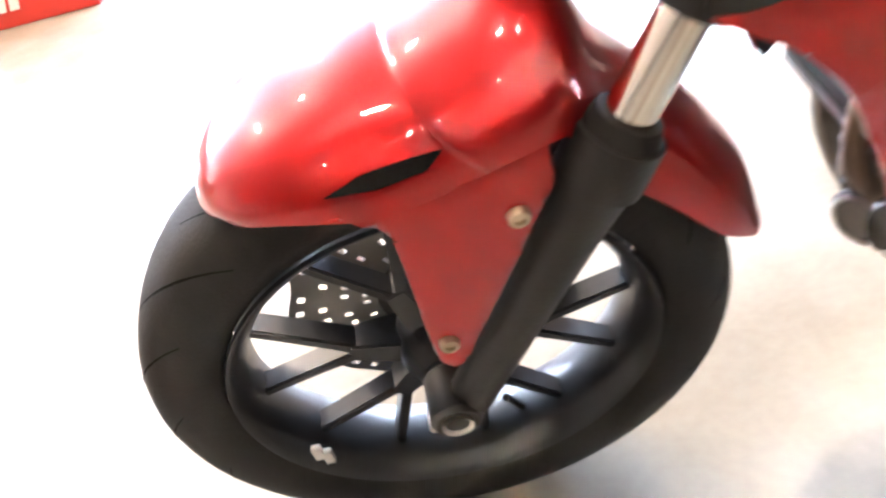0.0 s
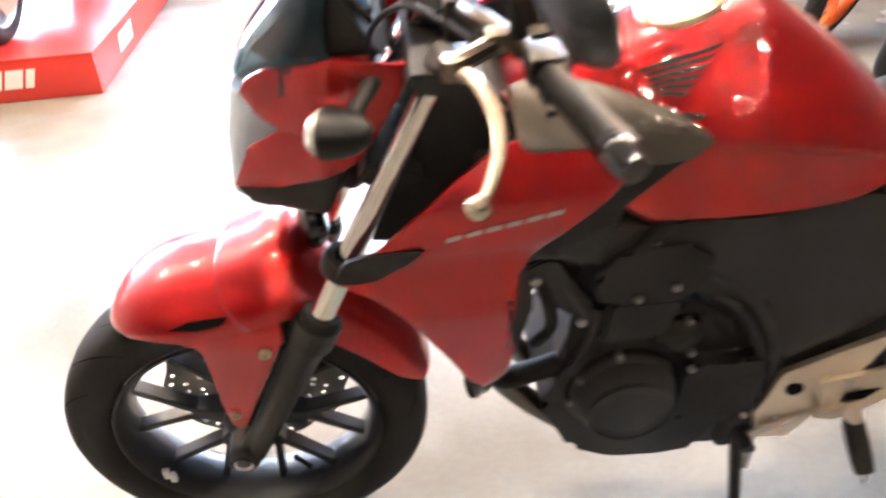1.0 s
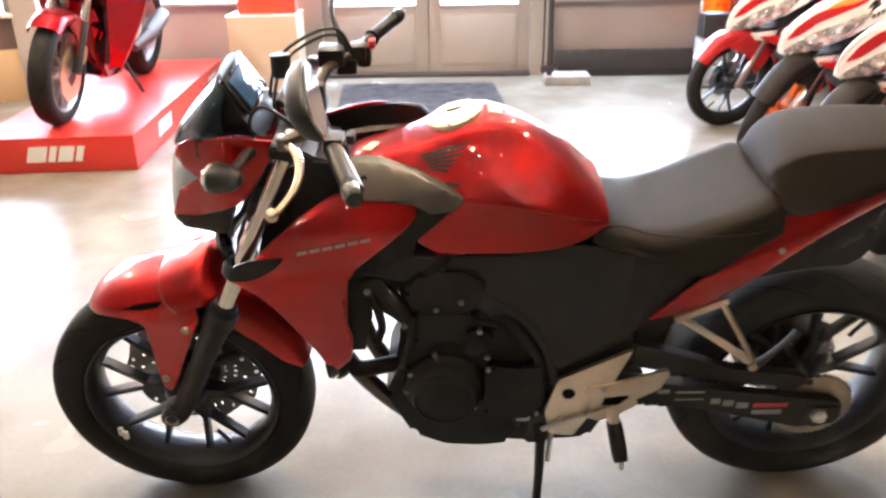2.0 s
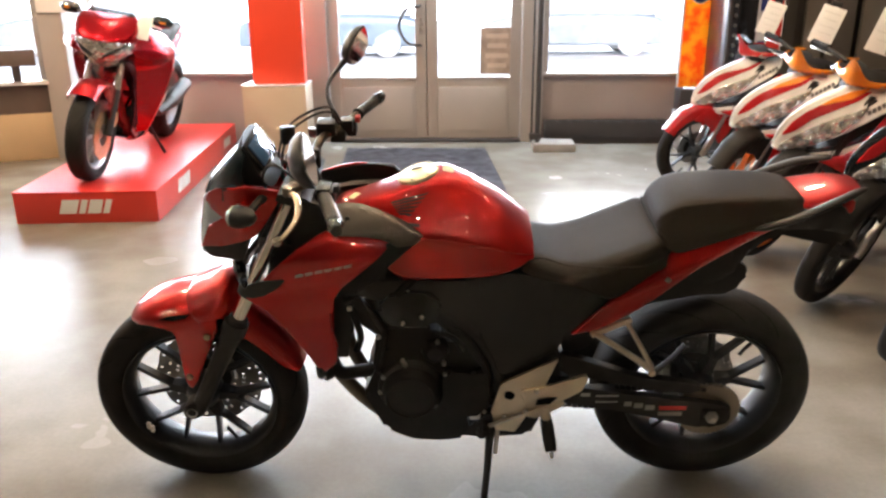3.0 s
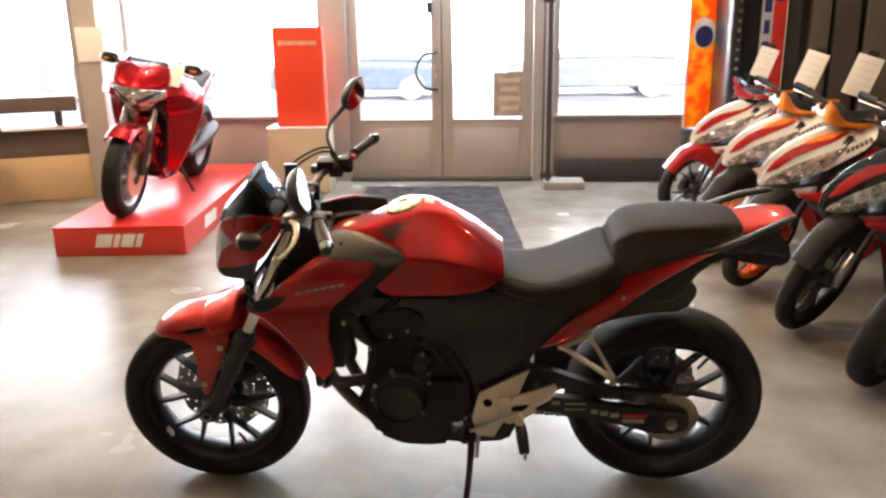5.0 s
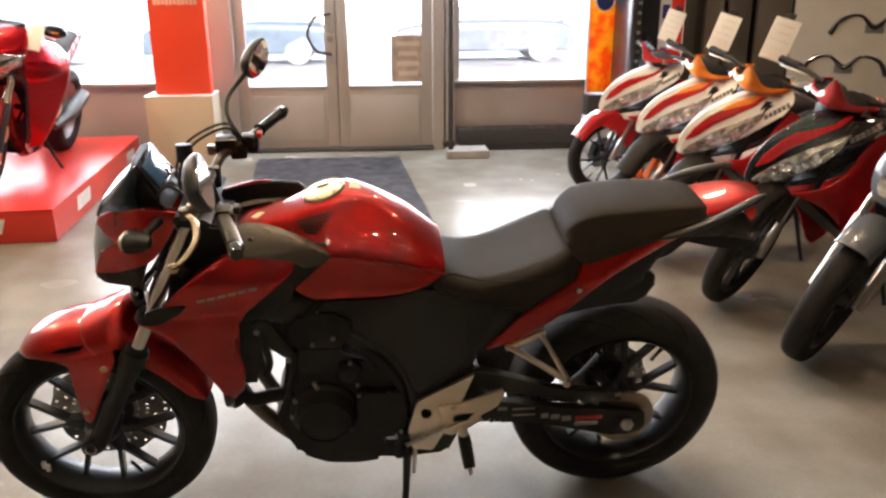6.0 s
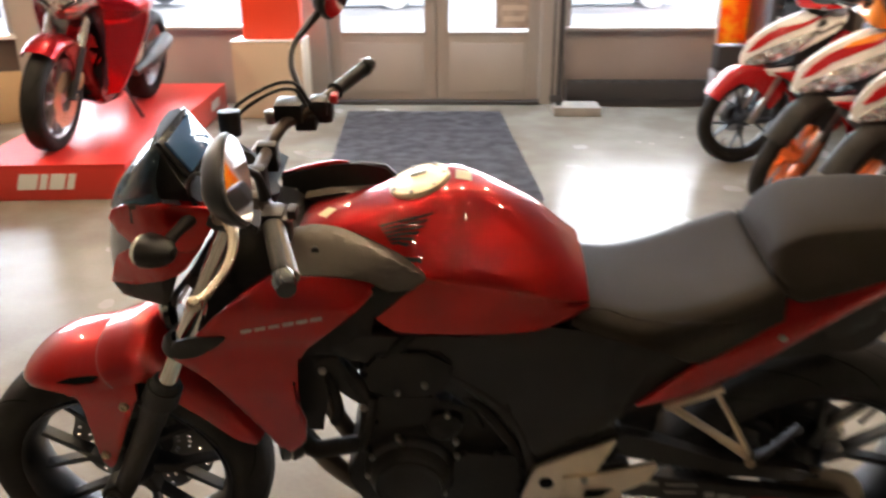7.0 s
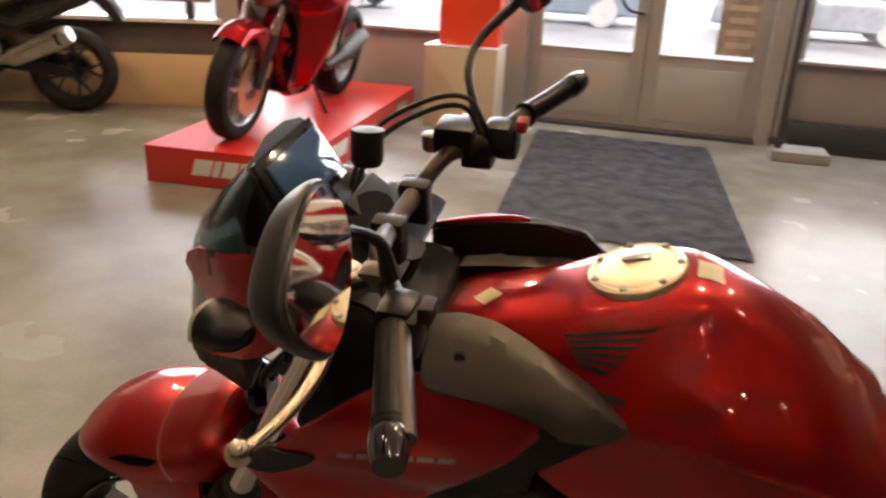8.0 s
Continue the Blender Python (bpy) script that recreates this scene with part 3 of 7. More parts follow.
def wheel(parent, name, c, R, w, spokes=5, phase=201.0, split=15.0, rim_half=0.048, bead=0.216, disc_side=1, disc_r=0.158, rim_mat=None, rim_label="", spoke_w=0.019, disc=True, grooves=15, valve=36):
    """A cast wheel on an axle along y: hub, tyre, rim, forked spokes, disc."""
    rim_mat = rim_mat or WHEEL
    k = bead / 0.216
    bm = lathe(bmesh.new(), [(0.012, -0.055), (0.03, -0.055), (0.034, -0.045), (0.045, -0.03), (0.05, 0.0), (0.045, 0.03), (0.034, 0.045), (0.03, 0.055), (0.012, 0.055)], 28)
    hub = part(name, bm, rim_mat, parent)
    hub.matrix_parent_inverse = Matrix()
    hub.location = c
    body, cuts = tyre_mesh(R, w, bead, grooves)
    part("tyre", body, RUBBER, hub, "black tyre with swept tread cuts")
    tagged(part("tread", cuts, GROOVE, hub), kind="stuff")
    a = rim_half
    prof = [(0.218, -a - 0.004), (0.2195, -a), (0.215, -a + 0.004), (0.212, -a + 0.008), (0.205, -a * 0.45), (0.201, 0), (0.205, a * 0.45), (0.212, a - 0.008), (0.215, a - 0.004), (0.2195, a), (0.218, a + 0.004),
            (0.215, a + 0.003), (0.209, a - 0.003), (0.199, a * 0.55), (0.195, 0), (0.199, -a * 0.55), (0.209, -a + 0.003), (0.215, -a - 0.003)]
    part("rim", lathe(bmesh.new(), [(r * k, y) for r, y in prof], 72, None, True), rim_mat, hub, rim_label)
    for s in range(spokes):
        a0 = radians(phase + 360.0 * s / spokes)
        bm = bmesh.new()
        p0 = (0.035 * math.cos(a0), 0.035 * math.sin(a0))
        p1 = (0.098 * k * math.cos(a0), 0.098 * k * math.sin(a0))
        bar(bm, p0, p1, spoke_w * 1.7, spoke_w * 1.15, 0.046, 0.030)
        for q in (-1, 1):
            a1, a2 = a0 + q * radians(2.5), a0 + q * radians(split)
            bar(bm, (0.088 * k * math.cos(a1), 0.088 * k * math.sin(a1)), (0.199 * k * math.cos(a2), 0.199 * k * math.sin(a2)), spoke_w * 0.66, spoke_w * 0.58, 0.028, 0.026)
        part("spoke", bm, rim_mat, hub)
    av = radians(phase + valve)
    part("valve", tube(bmesh.new(), [(0.198 * k * math.cos(av), 0, 0.198 * k * math.sin(av)), (0.165 * k * math.cos(av), -0.006, 0.165 * k * math.sin(av)), (0.145 * k * math.cos(av), -0.012, 0.145 * k * math.sin(av))], [0.006, 0.0045, 0.005], 8, 3), BLACK, hub)
    if disc:
        dm = drilled_disc(0.062 * k, disc_r * k, 0.005)
        bmesh.ops.translate(dm, verts=dm.verts, vec=(0, disc_side * 0.062, 0))
        # open the carrier between hub and friction ring
        part("brake_disc", dm, mat("disc_steel", (0.24, 0.23, 0.215), 0.34, 1.0, 0, 0.15, 15, 300, 0.05), hub, "drilled wavy steel brake disc")
        part("disc_carrier", lathe(bmesh.new(), [(0.03, disc_side * 0.05), (0.066, disc_side * 0.058), (0.07, disc_side * 0.066), (0.03, disc_side * 0.062)], 24, None, True), BLACK, hub)
    return hub


# ---- the red naked motorcycle, leaning on its side stand ----
bike = thing("motorcycle", pose(0.0, 0.080, -0.004, 10.4, 0, 0.6), "red naked motorcycle with black engine leaning on its side stand", "motorcycle")

# front wheel, fork and mudguard
fw = wheel(bike, "front_wheel", (0.006, 0, 0.2975), 0.2925, 0.120, 6, 170, 15, 0.048, 0.212, valve=120)
for i in range(2):
    part("balance_weight", box(bmesh.new(), (-0.163 + 0.0085 * i, -0.047, -0.096 - 0.012 * i), (0.011, 0.008, 0.022), None, 0.002), BOLT, fw, "zinc balance weight on the rim")


def fork_at(z):
    return 0.014 + 0.494 * (z - 0.30)


for s in (-1, 1):
    y = s * 0.104
    bm = bmesh.new()
    tube(bm, [(fork_at(0.288), s * 0.090, 0.288), (fork_at(0.31), s * 0.091, 0.31), (fork_at(0.36), s * 0.094, 0.36), (fork_at(0.45), s * 0.099, 0.45), (fork_at(0.53), s * 0.103, 0.53), (fork_at(0.575), y, 0.575)], [0.017, 0.0215, 0.022, 0.0235, 0.026, 0.029], 20, 3)
    lathe(bm, [(0.0, -0.026), (0.021, -0.026), (0.025, -0.021), (0.025, 0.025), (0.021, 0.03), (0.0, 0.03)], 20, Matrix.Translation((0.003, s * 0.090, 0.307)))
    tube(bm, [(fork_at(0.565), y, 0.565), (fork_at(0.60), y, 0.60)], [0.033, 0.032], 20, 2)
    slider = part("fork_slider", bm, BLACK, bike, "matt black fork slider")
    part("dust_seal", tube(bmesh.new(), [(fork_at(0.598), y, 0.598), (fork_at(0.612), y, 0.612)], [0.029, 0.024], 20, 2), RUBBER, slider)
    part("axle_end", lathe(bmesh.new(), [(0.004, s * 0.022), (0.009, s * 0.022), (0.012, s * 0.027), (0.015, s * 0.029), (0.015, s * 0.021)], 18, Matrix.Translation((0.003, s * 0.090, 0.307))), STEEL, slider, "hollow steel axle end")
    part("pinch_bolt", tube(bmesh.new(), [(-0.02, s * 0.078, 0.284), (-0.02, s * 0.102, 0.284)], 0.006, 8, 1), BOLT, slider)
    part("fork_tube", tube(bmesh.new(), [(fork_at(0.60), y, 0.60), (fork_at(0.75), y, 0.75), (fork_at(0.965), y, 0.965)], [0.0185, 0.0155, 0.0135], 20, 3), CHROME, bike, "polished steel fork tube")
    part("fork_cap", tube(bmesh.new(), [(fork_at(0.963), y, 0.963), (fork_at(0.978), y, 0.978)], [0.019, 0.016], 14, 1), STEEL, bike)
bm = bmesh.new()
prism(bm, rounded([(0.235, 0.815), (0.30, 0.795), (0.32, 0.82), (0.255, 0.845)], 0.2, 1), -0.103, 0.103, 0.004)
part("lower_yoke", bm, BLACK, bike)
bm = bmesh.new()
prism(bm, rounded([(0.30, 0.945), (0.375, 0.925), (0.385, 0.95), (0.31, 0.968)], 0.2, 1), -0.130, 0.130, 0.004)
part("upper_yoke", bm, BLACK, bike)
part("steering_stem", tube(bmesh.new(), [(0.30, 0, 0.80), (0.365, 0, 0.955)], 0.03, 16, 2), BLACK, bike)

# mudguard
GUARD = (
    (-0.147, 0.560, -0.135, 0.036, 0.556), (-0.140, 0.577, -0.122, 0.058, 0.566), (-0.120, 0.598, -0.104, 0.080, 0.575), (-0.087, 0.618, -0.076, 0.096, 0.582), (-0.050, 0.633, -0.045, 0.105, 0.582),
    (-0.015, 0.642, -0.010, 0.110, 0.579), (0.010, 0.646, 0.030, 0.112, 0.586), (0.022, 0.6475, 0.066, 0.1135, 0.598), (0.028, 0.6515, 0.074, 0.1165, 0.603), (0.064, 0.667, 0.096, 0.1165, 0.609), (0.106, 0.685, 0.114, 0.1140, 0.612),
    (0.140, 0.680, 0.132, 0.103, 0.600), (0.182, 0.606, 0.163, 0.080, 0.534), (0.242, 0.542, 0.212, 0.075, 0.482), (0.290, 0.478, 0.258, 0.073, 0.432), (0.308, 0.420, 0.292, 0.064, 0.408),
)
rows = []
for tx, tz, sx, w, sz in GUARD:
    row = []
    ex = 0.90 if tx < 0.025 else 0.96 if tx < 0.15 else 0.84
    for a in (0, 16, 34, 54, 74, 90, 106, 126, 146, 164, 180):
        c, v = math.cos(radians(a)), math.sin(radians(a))
        row.append((sx + (tx - sx) * v ** 0.9, -w * math.copysign(abs(c) ** ex, c) if abs(c) > 1e-6 else 0.0, sz + (tz - sz) * v ** 0.95))
    rows.append(row)
guard = part("front_mudguard", skin(bmesh.new(), rows, 4, 3, False, False, 0.0035), RED, bike, "glossy red mudguard with side blades")


def blade_depth(x, z):
    return 0.109 + 0.012 * max(0.0, min(1.0, x / 0.08)) - 0.0085 * max(0.0, (z - 0.575) / 0.04)


for s in (-1, 1):
    part("side_blade", panel(bmesh.new(), [(-0.045, 0.586), (-0.012, 0.570), (0.002, 0.546), (0.001, 0.420), (0.005, 0.394), (0.016, 0.386), (0.030, 0.404), (0.098, 0.553), (0.113, 0.580), (0.112, 0.618), (0.05, 0.602), (0.0, 0.592)], blade_depth, 0.004, 0.010, 0.003, (s,), 0.12), RED, guard)
    slit = part("air_slit", panel(bmesh.new(), [(-0.040, 0.601), (-0.012, 0.611), (0.046, 0.621), (0.032, 0.609), (0.000, 0.602)], lambda x, z: 0.1, 0.0, 0.008, 0.0, (s,), 0.06, 1), GROOVE, guard, "black slit")
    settle(slit, guard, 0.0015, s)
for s in (-1, 1):
    for x, z, d in ((0.085, 0.563, 0.121), (0.016, 0.428, 0.1115)):
        b = bolt("mudguard_bolt", guard, (0, 0, 0), 0.0085, 0.006, BRONZE)
        b.matrix_basis = Matrix.Translation((x, s * d, z)) @ (Matrix() if s < 0 else Matrix.Rotation(math.pi, 4, "Z"))

# front caliper and hoses on the far leg
bm = bmesh.new()
prism(bm, rounded([(0.085, 0.33), (0.14, 0.36), (0.155, 0.44), (0.12, 0.47), (0.075, 0.43)], 0.2, 2), 0.05, 0.115, 0.006)
part("brake_caliper", bm, ENGINE, bike, "black two-piston brake caliper")
part("brake_hose", tube(bmesh.new(), [(0.12, 0.10, 0.46), (0.16, 0.12, 0.58), (0.22, 0.07, 0.74), (0.27, 0.05, 0.86), (0.37, 0.10, 0.98)], 0.005, 8, 6), BLACK, bike)

# headlamp cowl and visor


def cowl_depth(x, z):
    return 0.030 + 0.075 * min(1.0, max(0.0, (x - 0.06) / 0.14)) - 0.02 * max(0, (x - 0.24) / 0.08)


for s in (-1, 1):
    cw = part("headlamp_cowl", panel(bmesh.new(), [(0.158, 0.8835), (0.130, 0.900), (0.118, 0.922), (0.128, 0.940), (0.152, 0.957), (0.183, 0.968), (0.228, 0.974), (0.312, 0.954), (0.294, 0.918), (0.272, 0.8835)], cowl_depth, 0.005, 0.016, 0.002, (s,), 0.04, 1, 0.0004), RED, bike, "red headlamp cowl")
    part("cowl_cheek", panel(bmesh.new(), [(0.158, 0.8825), (0.272, 0.8825), (0.246, 0.850), (0.228, 0.838), (0.192, 0.824), (0.144, 0.800), (0.082, 0.783), (0.112, 0.847)], cowl_depth, 0.005, 0.016, 0.002, (s,), 0.04, 1, 0.0004), RED, cw)
for s in (-1, 1):
    part("cowl_chin", panel(bmesh.new(), [(0.080, 0.780), (0.144, 0.802), (0.192, 0.827), (0.228, 0.838), (0.200, 0.772), (0.150, 0.764), (0.102, 0.758)], lambda x, z: cowl_depth(x, z) - 0.004, 0.006, 0.014, 0.004, (s,)), BLACK, bike, "black chin of the headlamp cowl")
bm = bmesh.new()
rws = []
for z, xf, xs, w in ((0.758, 0.070, 0.10, 0.030), (0.785, 0.072, 0.11, 0.036), (0.83, 0.078, 0.135, 0.050), (0.87, 0.088, 0.150, 0.058), (0.905, 0.096, 0.150, 0.050)):
    rws.append([(xs, -w, z), (xf + (xs - xf) * 0.35, -w * 0.72, z), (xf, 0, z), (xf + (xs - xf) * 0.35, w * 0.72, z), (xs, w, z)])
lamp = part("headlamp", skin(bmesh.new(), rws, 4, 4, False, False, 0.003), LENS, bike, "clear headlamp lens")
bm = bmesh.new()
for z, r in ((0.80, 0.026), (0.865, 0.036)):
    lathe(bm, [(r, -0.012), (r * 0.75, 0.010), (r * 0.35, 0.03), (0.006, 0.036)], 24, Matrix.Translation((0.128, 0, z)) @ Matrix.Rotation(radians(-90), 4, "Z"))
part("lamp_disc", lathe(bmesh.new(), [(0.0, 0.0), (0.060, 0.0), (0.066, -0.012), (0.066, -0.016)], 24, Matrix.Translation((0.172, 0, 0.862)) @ Matrix.Rotation(radians(-90), 4, "Z")), mat("lamp_chrome_pale", (0.80, 0.86, 0.92)), lamp)
part("reflector", bm, REFLECTOR, lamp, "bright reflector bowls")
part("lamp_back", skin(bmesh.new(), [[(x + 0.045, y * 0.96, z) for x, y, z in r] for r in rws], 3, 3, False, False, 0.003), mat("lamp_chrome_pale", (0.80, 0.86, 0.92), 0.3, 0.3), lamp)
rws = []
for z, xf, xs, w in ((0.930, 0.106, 0.250, 0.098), (0.963, 0.124, 0.232, 0.098), (0.99, 0.146, 0.224, 0.094), (1.02, 0.173, 0.226, 0.086), (1.045, 0.200, 0.234, 0.070), (1.060, 0.219, 0.241, 0.045)):
    xm = xf + (xs - xf) * 0.34
    rws.append([(xs, -w, z), ((xs + xm) / 2, -w * 1.02, z), (xm, -w * 0.82, z), (xf + (xm - xf) * 0.2, -w * 0.38, z), (xf, 0, z), (xf + (xm - xf) * 0.2, w * 0.38, z), (xm, w * 0.82, z), ((xs + xm) / 2, w * 1.02, z), (xs, w, z)])
part("visor", skin(bmesh.new(), rws, 4, 3, False, False, 0.003), SMOKE, bike, "smoked dark visor over the headlamp")
bm = bmesh.new()
skin(bm, [[(0.205, -0.07, 0.985), (0.208, -0.045, 1.048), (0.208, 0.045, 1.048), (0.205, 0.07, 0.985), (0.205, 0.05, 0.955), (0.205, -0.05, 0.955)], [(0.262, -0.080, 0.992), (0.226, -0.058, 1.068), (0.226, 0.058, 1.068), (0.262, 0.080, 0.992), (0.285, 0.06, 0.955), (0.285, -0.06, 0.955)]], 3, 3, True)
meter = part("instrument", bm, BLACK, bike, "black instrument housing")
mm = Matrix.Translation((0.251, 0, 1.030)) @ Matrix.Rotation(radians(-33), 4, "Y")
part("lcd", box(bmesh.new(), (0.004, 0, 0), (0.006, 0.118, 0.060), mm, 0.002), LCD, meter, "bluish glassy display")
part("bezel", box(bmesh.new(), (-0.001, 0, 0), (0.008, 0.142, 0.080), mm, 0.003), GLOSSBLACK, meter)

# indicators
for s in (-1, 1):
    bm = bmesh.new()
    tube(bm, [(0.268, s * 0.085, 0.942), (0.256, s * 0.12, 0.938), (0.246, s * 0.145, 0.932)], [0.013, 0.009, 0.010], 12, 3)
    sg = part("front_indicator", bm, BLACK, bike)
    part("indicator_body", lathe(bmesh.new(), [(0.0, -0.045), (0.012, -0.043), (0.024, -0.03), (0.031, -0.008), (0.033, 0.012), (0.031, 0.016)], 22, Matrix.Translation((0.228, s * 0.168, 0.929)) @ Matrix.Rotation(radians(90 + s * 14), 4, "Z") @ Matrix.Diagonal((0.95, 0.84, 0.78, 1))), mat("satin_black_plastic", (0.012, 0.011, 0.011), 0.34, 0, 0, 0.15, 8, 220, 0.05, 0.1, 0.4), sg)
    part("indicator_lens", lathe(bmesh.new(), [(0.031, 0.010), (0.030, 0.022), (0.022, 0.031), (0.0, 0.036)], 22, Matrix.Translation((0.228, s * 0.168, 0.929)) @ Matrix.Rotation(radians(90 + s * 14), 4, "Z") @ Matrix.Diagonal((0.95, 0.84, 0.78, 1))), mat("frosted_lamp_lens", (0.62, 0.58, 0.48), 0.22, 0.25, 0.8, 0.15, 60, 120, 0.1), sg, "clear silvered lens")

# handlebar, grips, levers, mirrors
bm = tube(bmesh.new(), [(0.478, -0.330, 0.992), (0.449, -0.25, 0.999), (0.425, -0.19, 1.006), (0.385, -0.12, 1.012), (0.37, -0.05, 0.998), (0.37, 0.05, 0.998), (0.385, 0.12, 1.012), (0.425, 0.15, 1.022), (0.464, 0.205, 1.040), (0.508, 0.310, 1.047)], 0.011, 12, 5)
part("handlebar", bm, mat("steel_bar_satin", (0.075, 0.058, 0.045), 0.38, 0.8), bike, "satin steel handlebar")
for y in (-0.045, 0.045):
    part("bar_clamp", box(bmesh.new(), (0.368, y, 0.985), (0.036, 0.026, 0.05), None, 0.006), mat("dark_cast_clamp", (0.028, 0.024, 0.020), 0.38, 0.5), bike)
for s in (-1, 1):
    p = (lambda u: (0.430 + 0.036 * u, -0.216 - 0.110 * u, 1.002 - 0.010 * u)) if s < 0 else (lambda u: (0.464 + 0.042 * u, 0.205 + 0.098 * u, 1.040 + 0.007 * u))
    bm = bmesh.new()
    tube(bm, [p(0), p(0.03), p(0.5), p(0.97), p(1.0)], [0.0165, 0.0140, 0.0138, 0.0140, 0.0155], 16, 4)
    g = part("grip", bm, GRIPRUBBER, bike, "worn shiny black rubber grip")
    for u in (0.90, 0.955):
        part("grip_ring", tube(bmesh.new(), [p(u), p(u + 0.022)], 0.0148, 14, 1), GRIPRUBBER, g)
    part("bar_end", tube(bmesh.new(), [p(1.0), p(1.03), p(1.14), p(1.26)], [0.0150, 0.0160, 0.0160, 0.0130], 16, 3), GLOSSBLACK, g, "glossy black bar-end weight")
    bm = bmesh.new()
    up = Matrix() if s < 0 else Matrix.Translation((0.010, -0.032, 0.026))
    box(bm, (0.430, s * 0.195, 1.003), (0.036, 0.044, 0.034), up, 0.012)
    box(bm, (0.440, s * 0.203, 0.992), (0.030, 0.034, 0.044), up, 0.010)
    sw = part("switch_gear", bm, SWITCHBLACK, bike, "black switch housing")
    part("switch_button", box(bmesh.new(), (0.458, s * 0.20, 1.016), (0.014, 0.024, 0.016), up, 0.004), DECALRED if s > 0 else BLACK, sw)
    bm = bmesh.new()
    box(bm, (0.396, s * 0.158, 1.012), (0.032, 0.026, 0.022), Matrix(), 0.006)
    tube(bm, [(0.40, s * 0.155, 1.012), (0.372, s * 0.17, 1.006), (0.345, s * 0.182, 1.000)], 0.011, 10, 2)
    lathe(bm, [(0.0, -0.012), (0.010, -0.012), (0.012, -0.008), (0.012, 0.010), (0.0, 0.012)], 14, Matrix.Translation((0.346, s * 0.182, 1.000)) @ Matrix.Rotation(radians(90), 4, "X"))
    part("lever_perch", bm, mat("bronze_cast_perch", (0.15, 0.125, 0.10), 0.30, 0.9), bike)
    bm = tube(bmesh.new(), [(0.348, s * 0.180, 1.000), (0.368, s * 0.205, 0.994), (0.379, s * 0.245, 0.984), (0.377, s * 0.285, 0.974), (0.364, s * 0.325, 0.966), (0.353, s * 0.345, 0.963)], [0.0090, 0.0085, 0.0075, 0.0068, 0.006, 0.0055], 12, 4, 0.7)
    bmesh.ops.create_icosphere(bm, subdivisions=2, radius=0.0115, matrix=Matrix.Translation((0.351, s * 0.349, 0.963)))
    part("lever", bm, mat("lever_alloy", (0.62, 0.53, 0.41), 0.24, 1.0, 0, 0.08, 12, 260, 0.03), bike, "bare aluminium hand lever")
    # mirror
    part("mirror_stalk", tube(bmesh.new(), [(0.412, s * 0.165, 1.02), (0.405, s * 0.172, 1.06), (0.388, s * 0.21, 1.09), (0.390, s * 0.26, 1.115), (0.405, s * 0.305, 1.135) if s < 0 else (0.425, s * 0.330, 1.150)], [0.010, 0.006, 0.0055, 0.0055, 0.008], 10, 5), BLACK, bike)
    md = Matrix.Translation((0.424, -0.340, 1.140) if s < 0 else (0.450, 0.368, 1.174)) @ Matrix.Rotation(radians(3 if s < 0 else -20), 4, "Z") @ Matrix.Rotation(radians(-16 if s < 0 else 3), 4, "Y") @ Matrix.Rotation(radians(30 if s < 0 else 18), 4, "X") @ Matrix.Diagonal((0.76, 0.62, 0.86, 1))
    bm = bmesh.new()
    shape = [(-0.098, -0.004), (-0.086, 0.024), (-0.03, 0.042), (0.05, 0.047), (0.090, 0.036), (0.098, 0.000), (0.078, -0.038), (0.0, -0.048), (-0.07, -0.034)]
    rr = []
    for dx, sc in ((-0.041, 0.14), (-0.037, 0.52), (-0.024, 0.84), (0.0, 1.0), (0.008, 0.985)):
        rr.append([md @ Vector((dx, s * y * sc, z * sc)) for y, z in shape])
    skin(bm, rr, 3, 3, True)
    mh = part("mirror_housing", bm, mat("mirror_shell_plastic", (0.016, 0.0185, 0.021), 0.36, 0, 0, 0.1, 8, 200, 0.1), bike, "dark grey mirror shell")
    bm = bmesh.new()
    ov = catmull([md @ Vector((0.0125, s * y * 0.92, z * 0.90)) for y, z in shape], 4, True)
    ob_ = catmull([md @ Vector((0.008, s * y * 0.92, z * 0.90)) for y, z in shape], 4, True)
    fa, fb = [bm.verts.new(v) for v in ov], [bm.verts.new(v) for v in ob_]
    bm.faces.new(fa)
    bm.faces.new(fb)
    for i in range(len(fa)):
        bm.faces.new((fa[i], fa[(i + 1) % len(fa)], fb[(i + 1) % len(fa)], fb[i]))
    part("mirror_glass", bm, MIRROR, mh, "mirror glass")
bm = bmesh.new()
box(bm, (0.390, 0.150, 1.026), (0.050, 0.052, 0.036), Matrix(), 0.006)
box(bm, (0.418, 0.152, 1.006), (0.040, 0.040, 0.030), Matrix(), 0.006)
part("brake_reservoir", bm, SWITCHBLACK, bike, "black brake-fluid reservoir")
part("ignition_barrel", lathe(bmesh.new(), [(0.0, -0.03), (0.022, -0.03), (0.026, -0.02), (0.026, 0.03), (0.0, 0.03)], 18, Matrix.Translation((0.335, 0, 0.972)) @ Matrix.Rotation(radians(115), 4, "X")), GLOSSBLACK, bike)
for pts in (
    [(0.425, 0.13, 1.040), (0.405, 0.125, 1.074), (0.360, 0.12, 1.066), (0.305, 0.10, 1.030), (0.285, 0.06, 0.97), (0.30, 0.02, 0.90)],
    [(0.43, 0.14, 1.040), (0.405, 0.135, 1.082), (0.350, 0.13, 1.072), (0.290, 0.11, 1.030), (0.275, 0.07, 0.95), (0.31, 0.05, 0.86)],
    [(0.375, -0.165, 1.01), (0.31, -0.13, 1.04), (0.27, -0.085, 0.99), (0.28, -0.06, 0.92), (0.33, -0.05, 0.84)],
):
    part("control_cable", tube(bmesh.new(), pts, 0.0034, 8, 7), BLACK, bike)
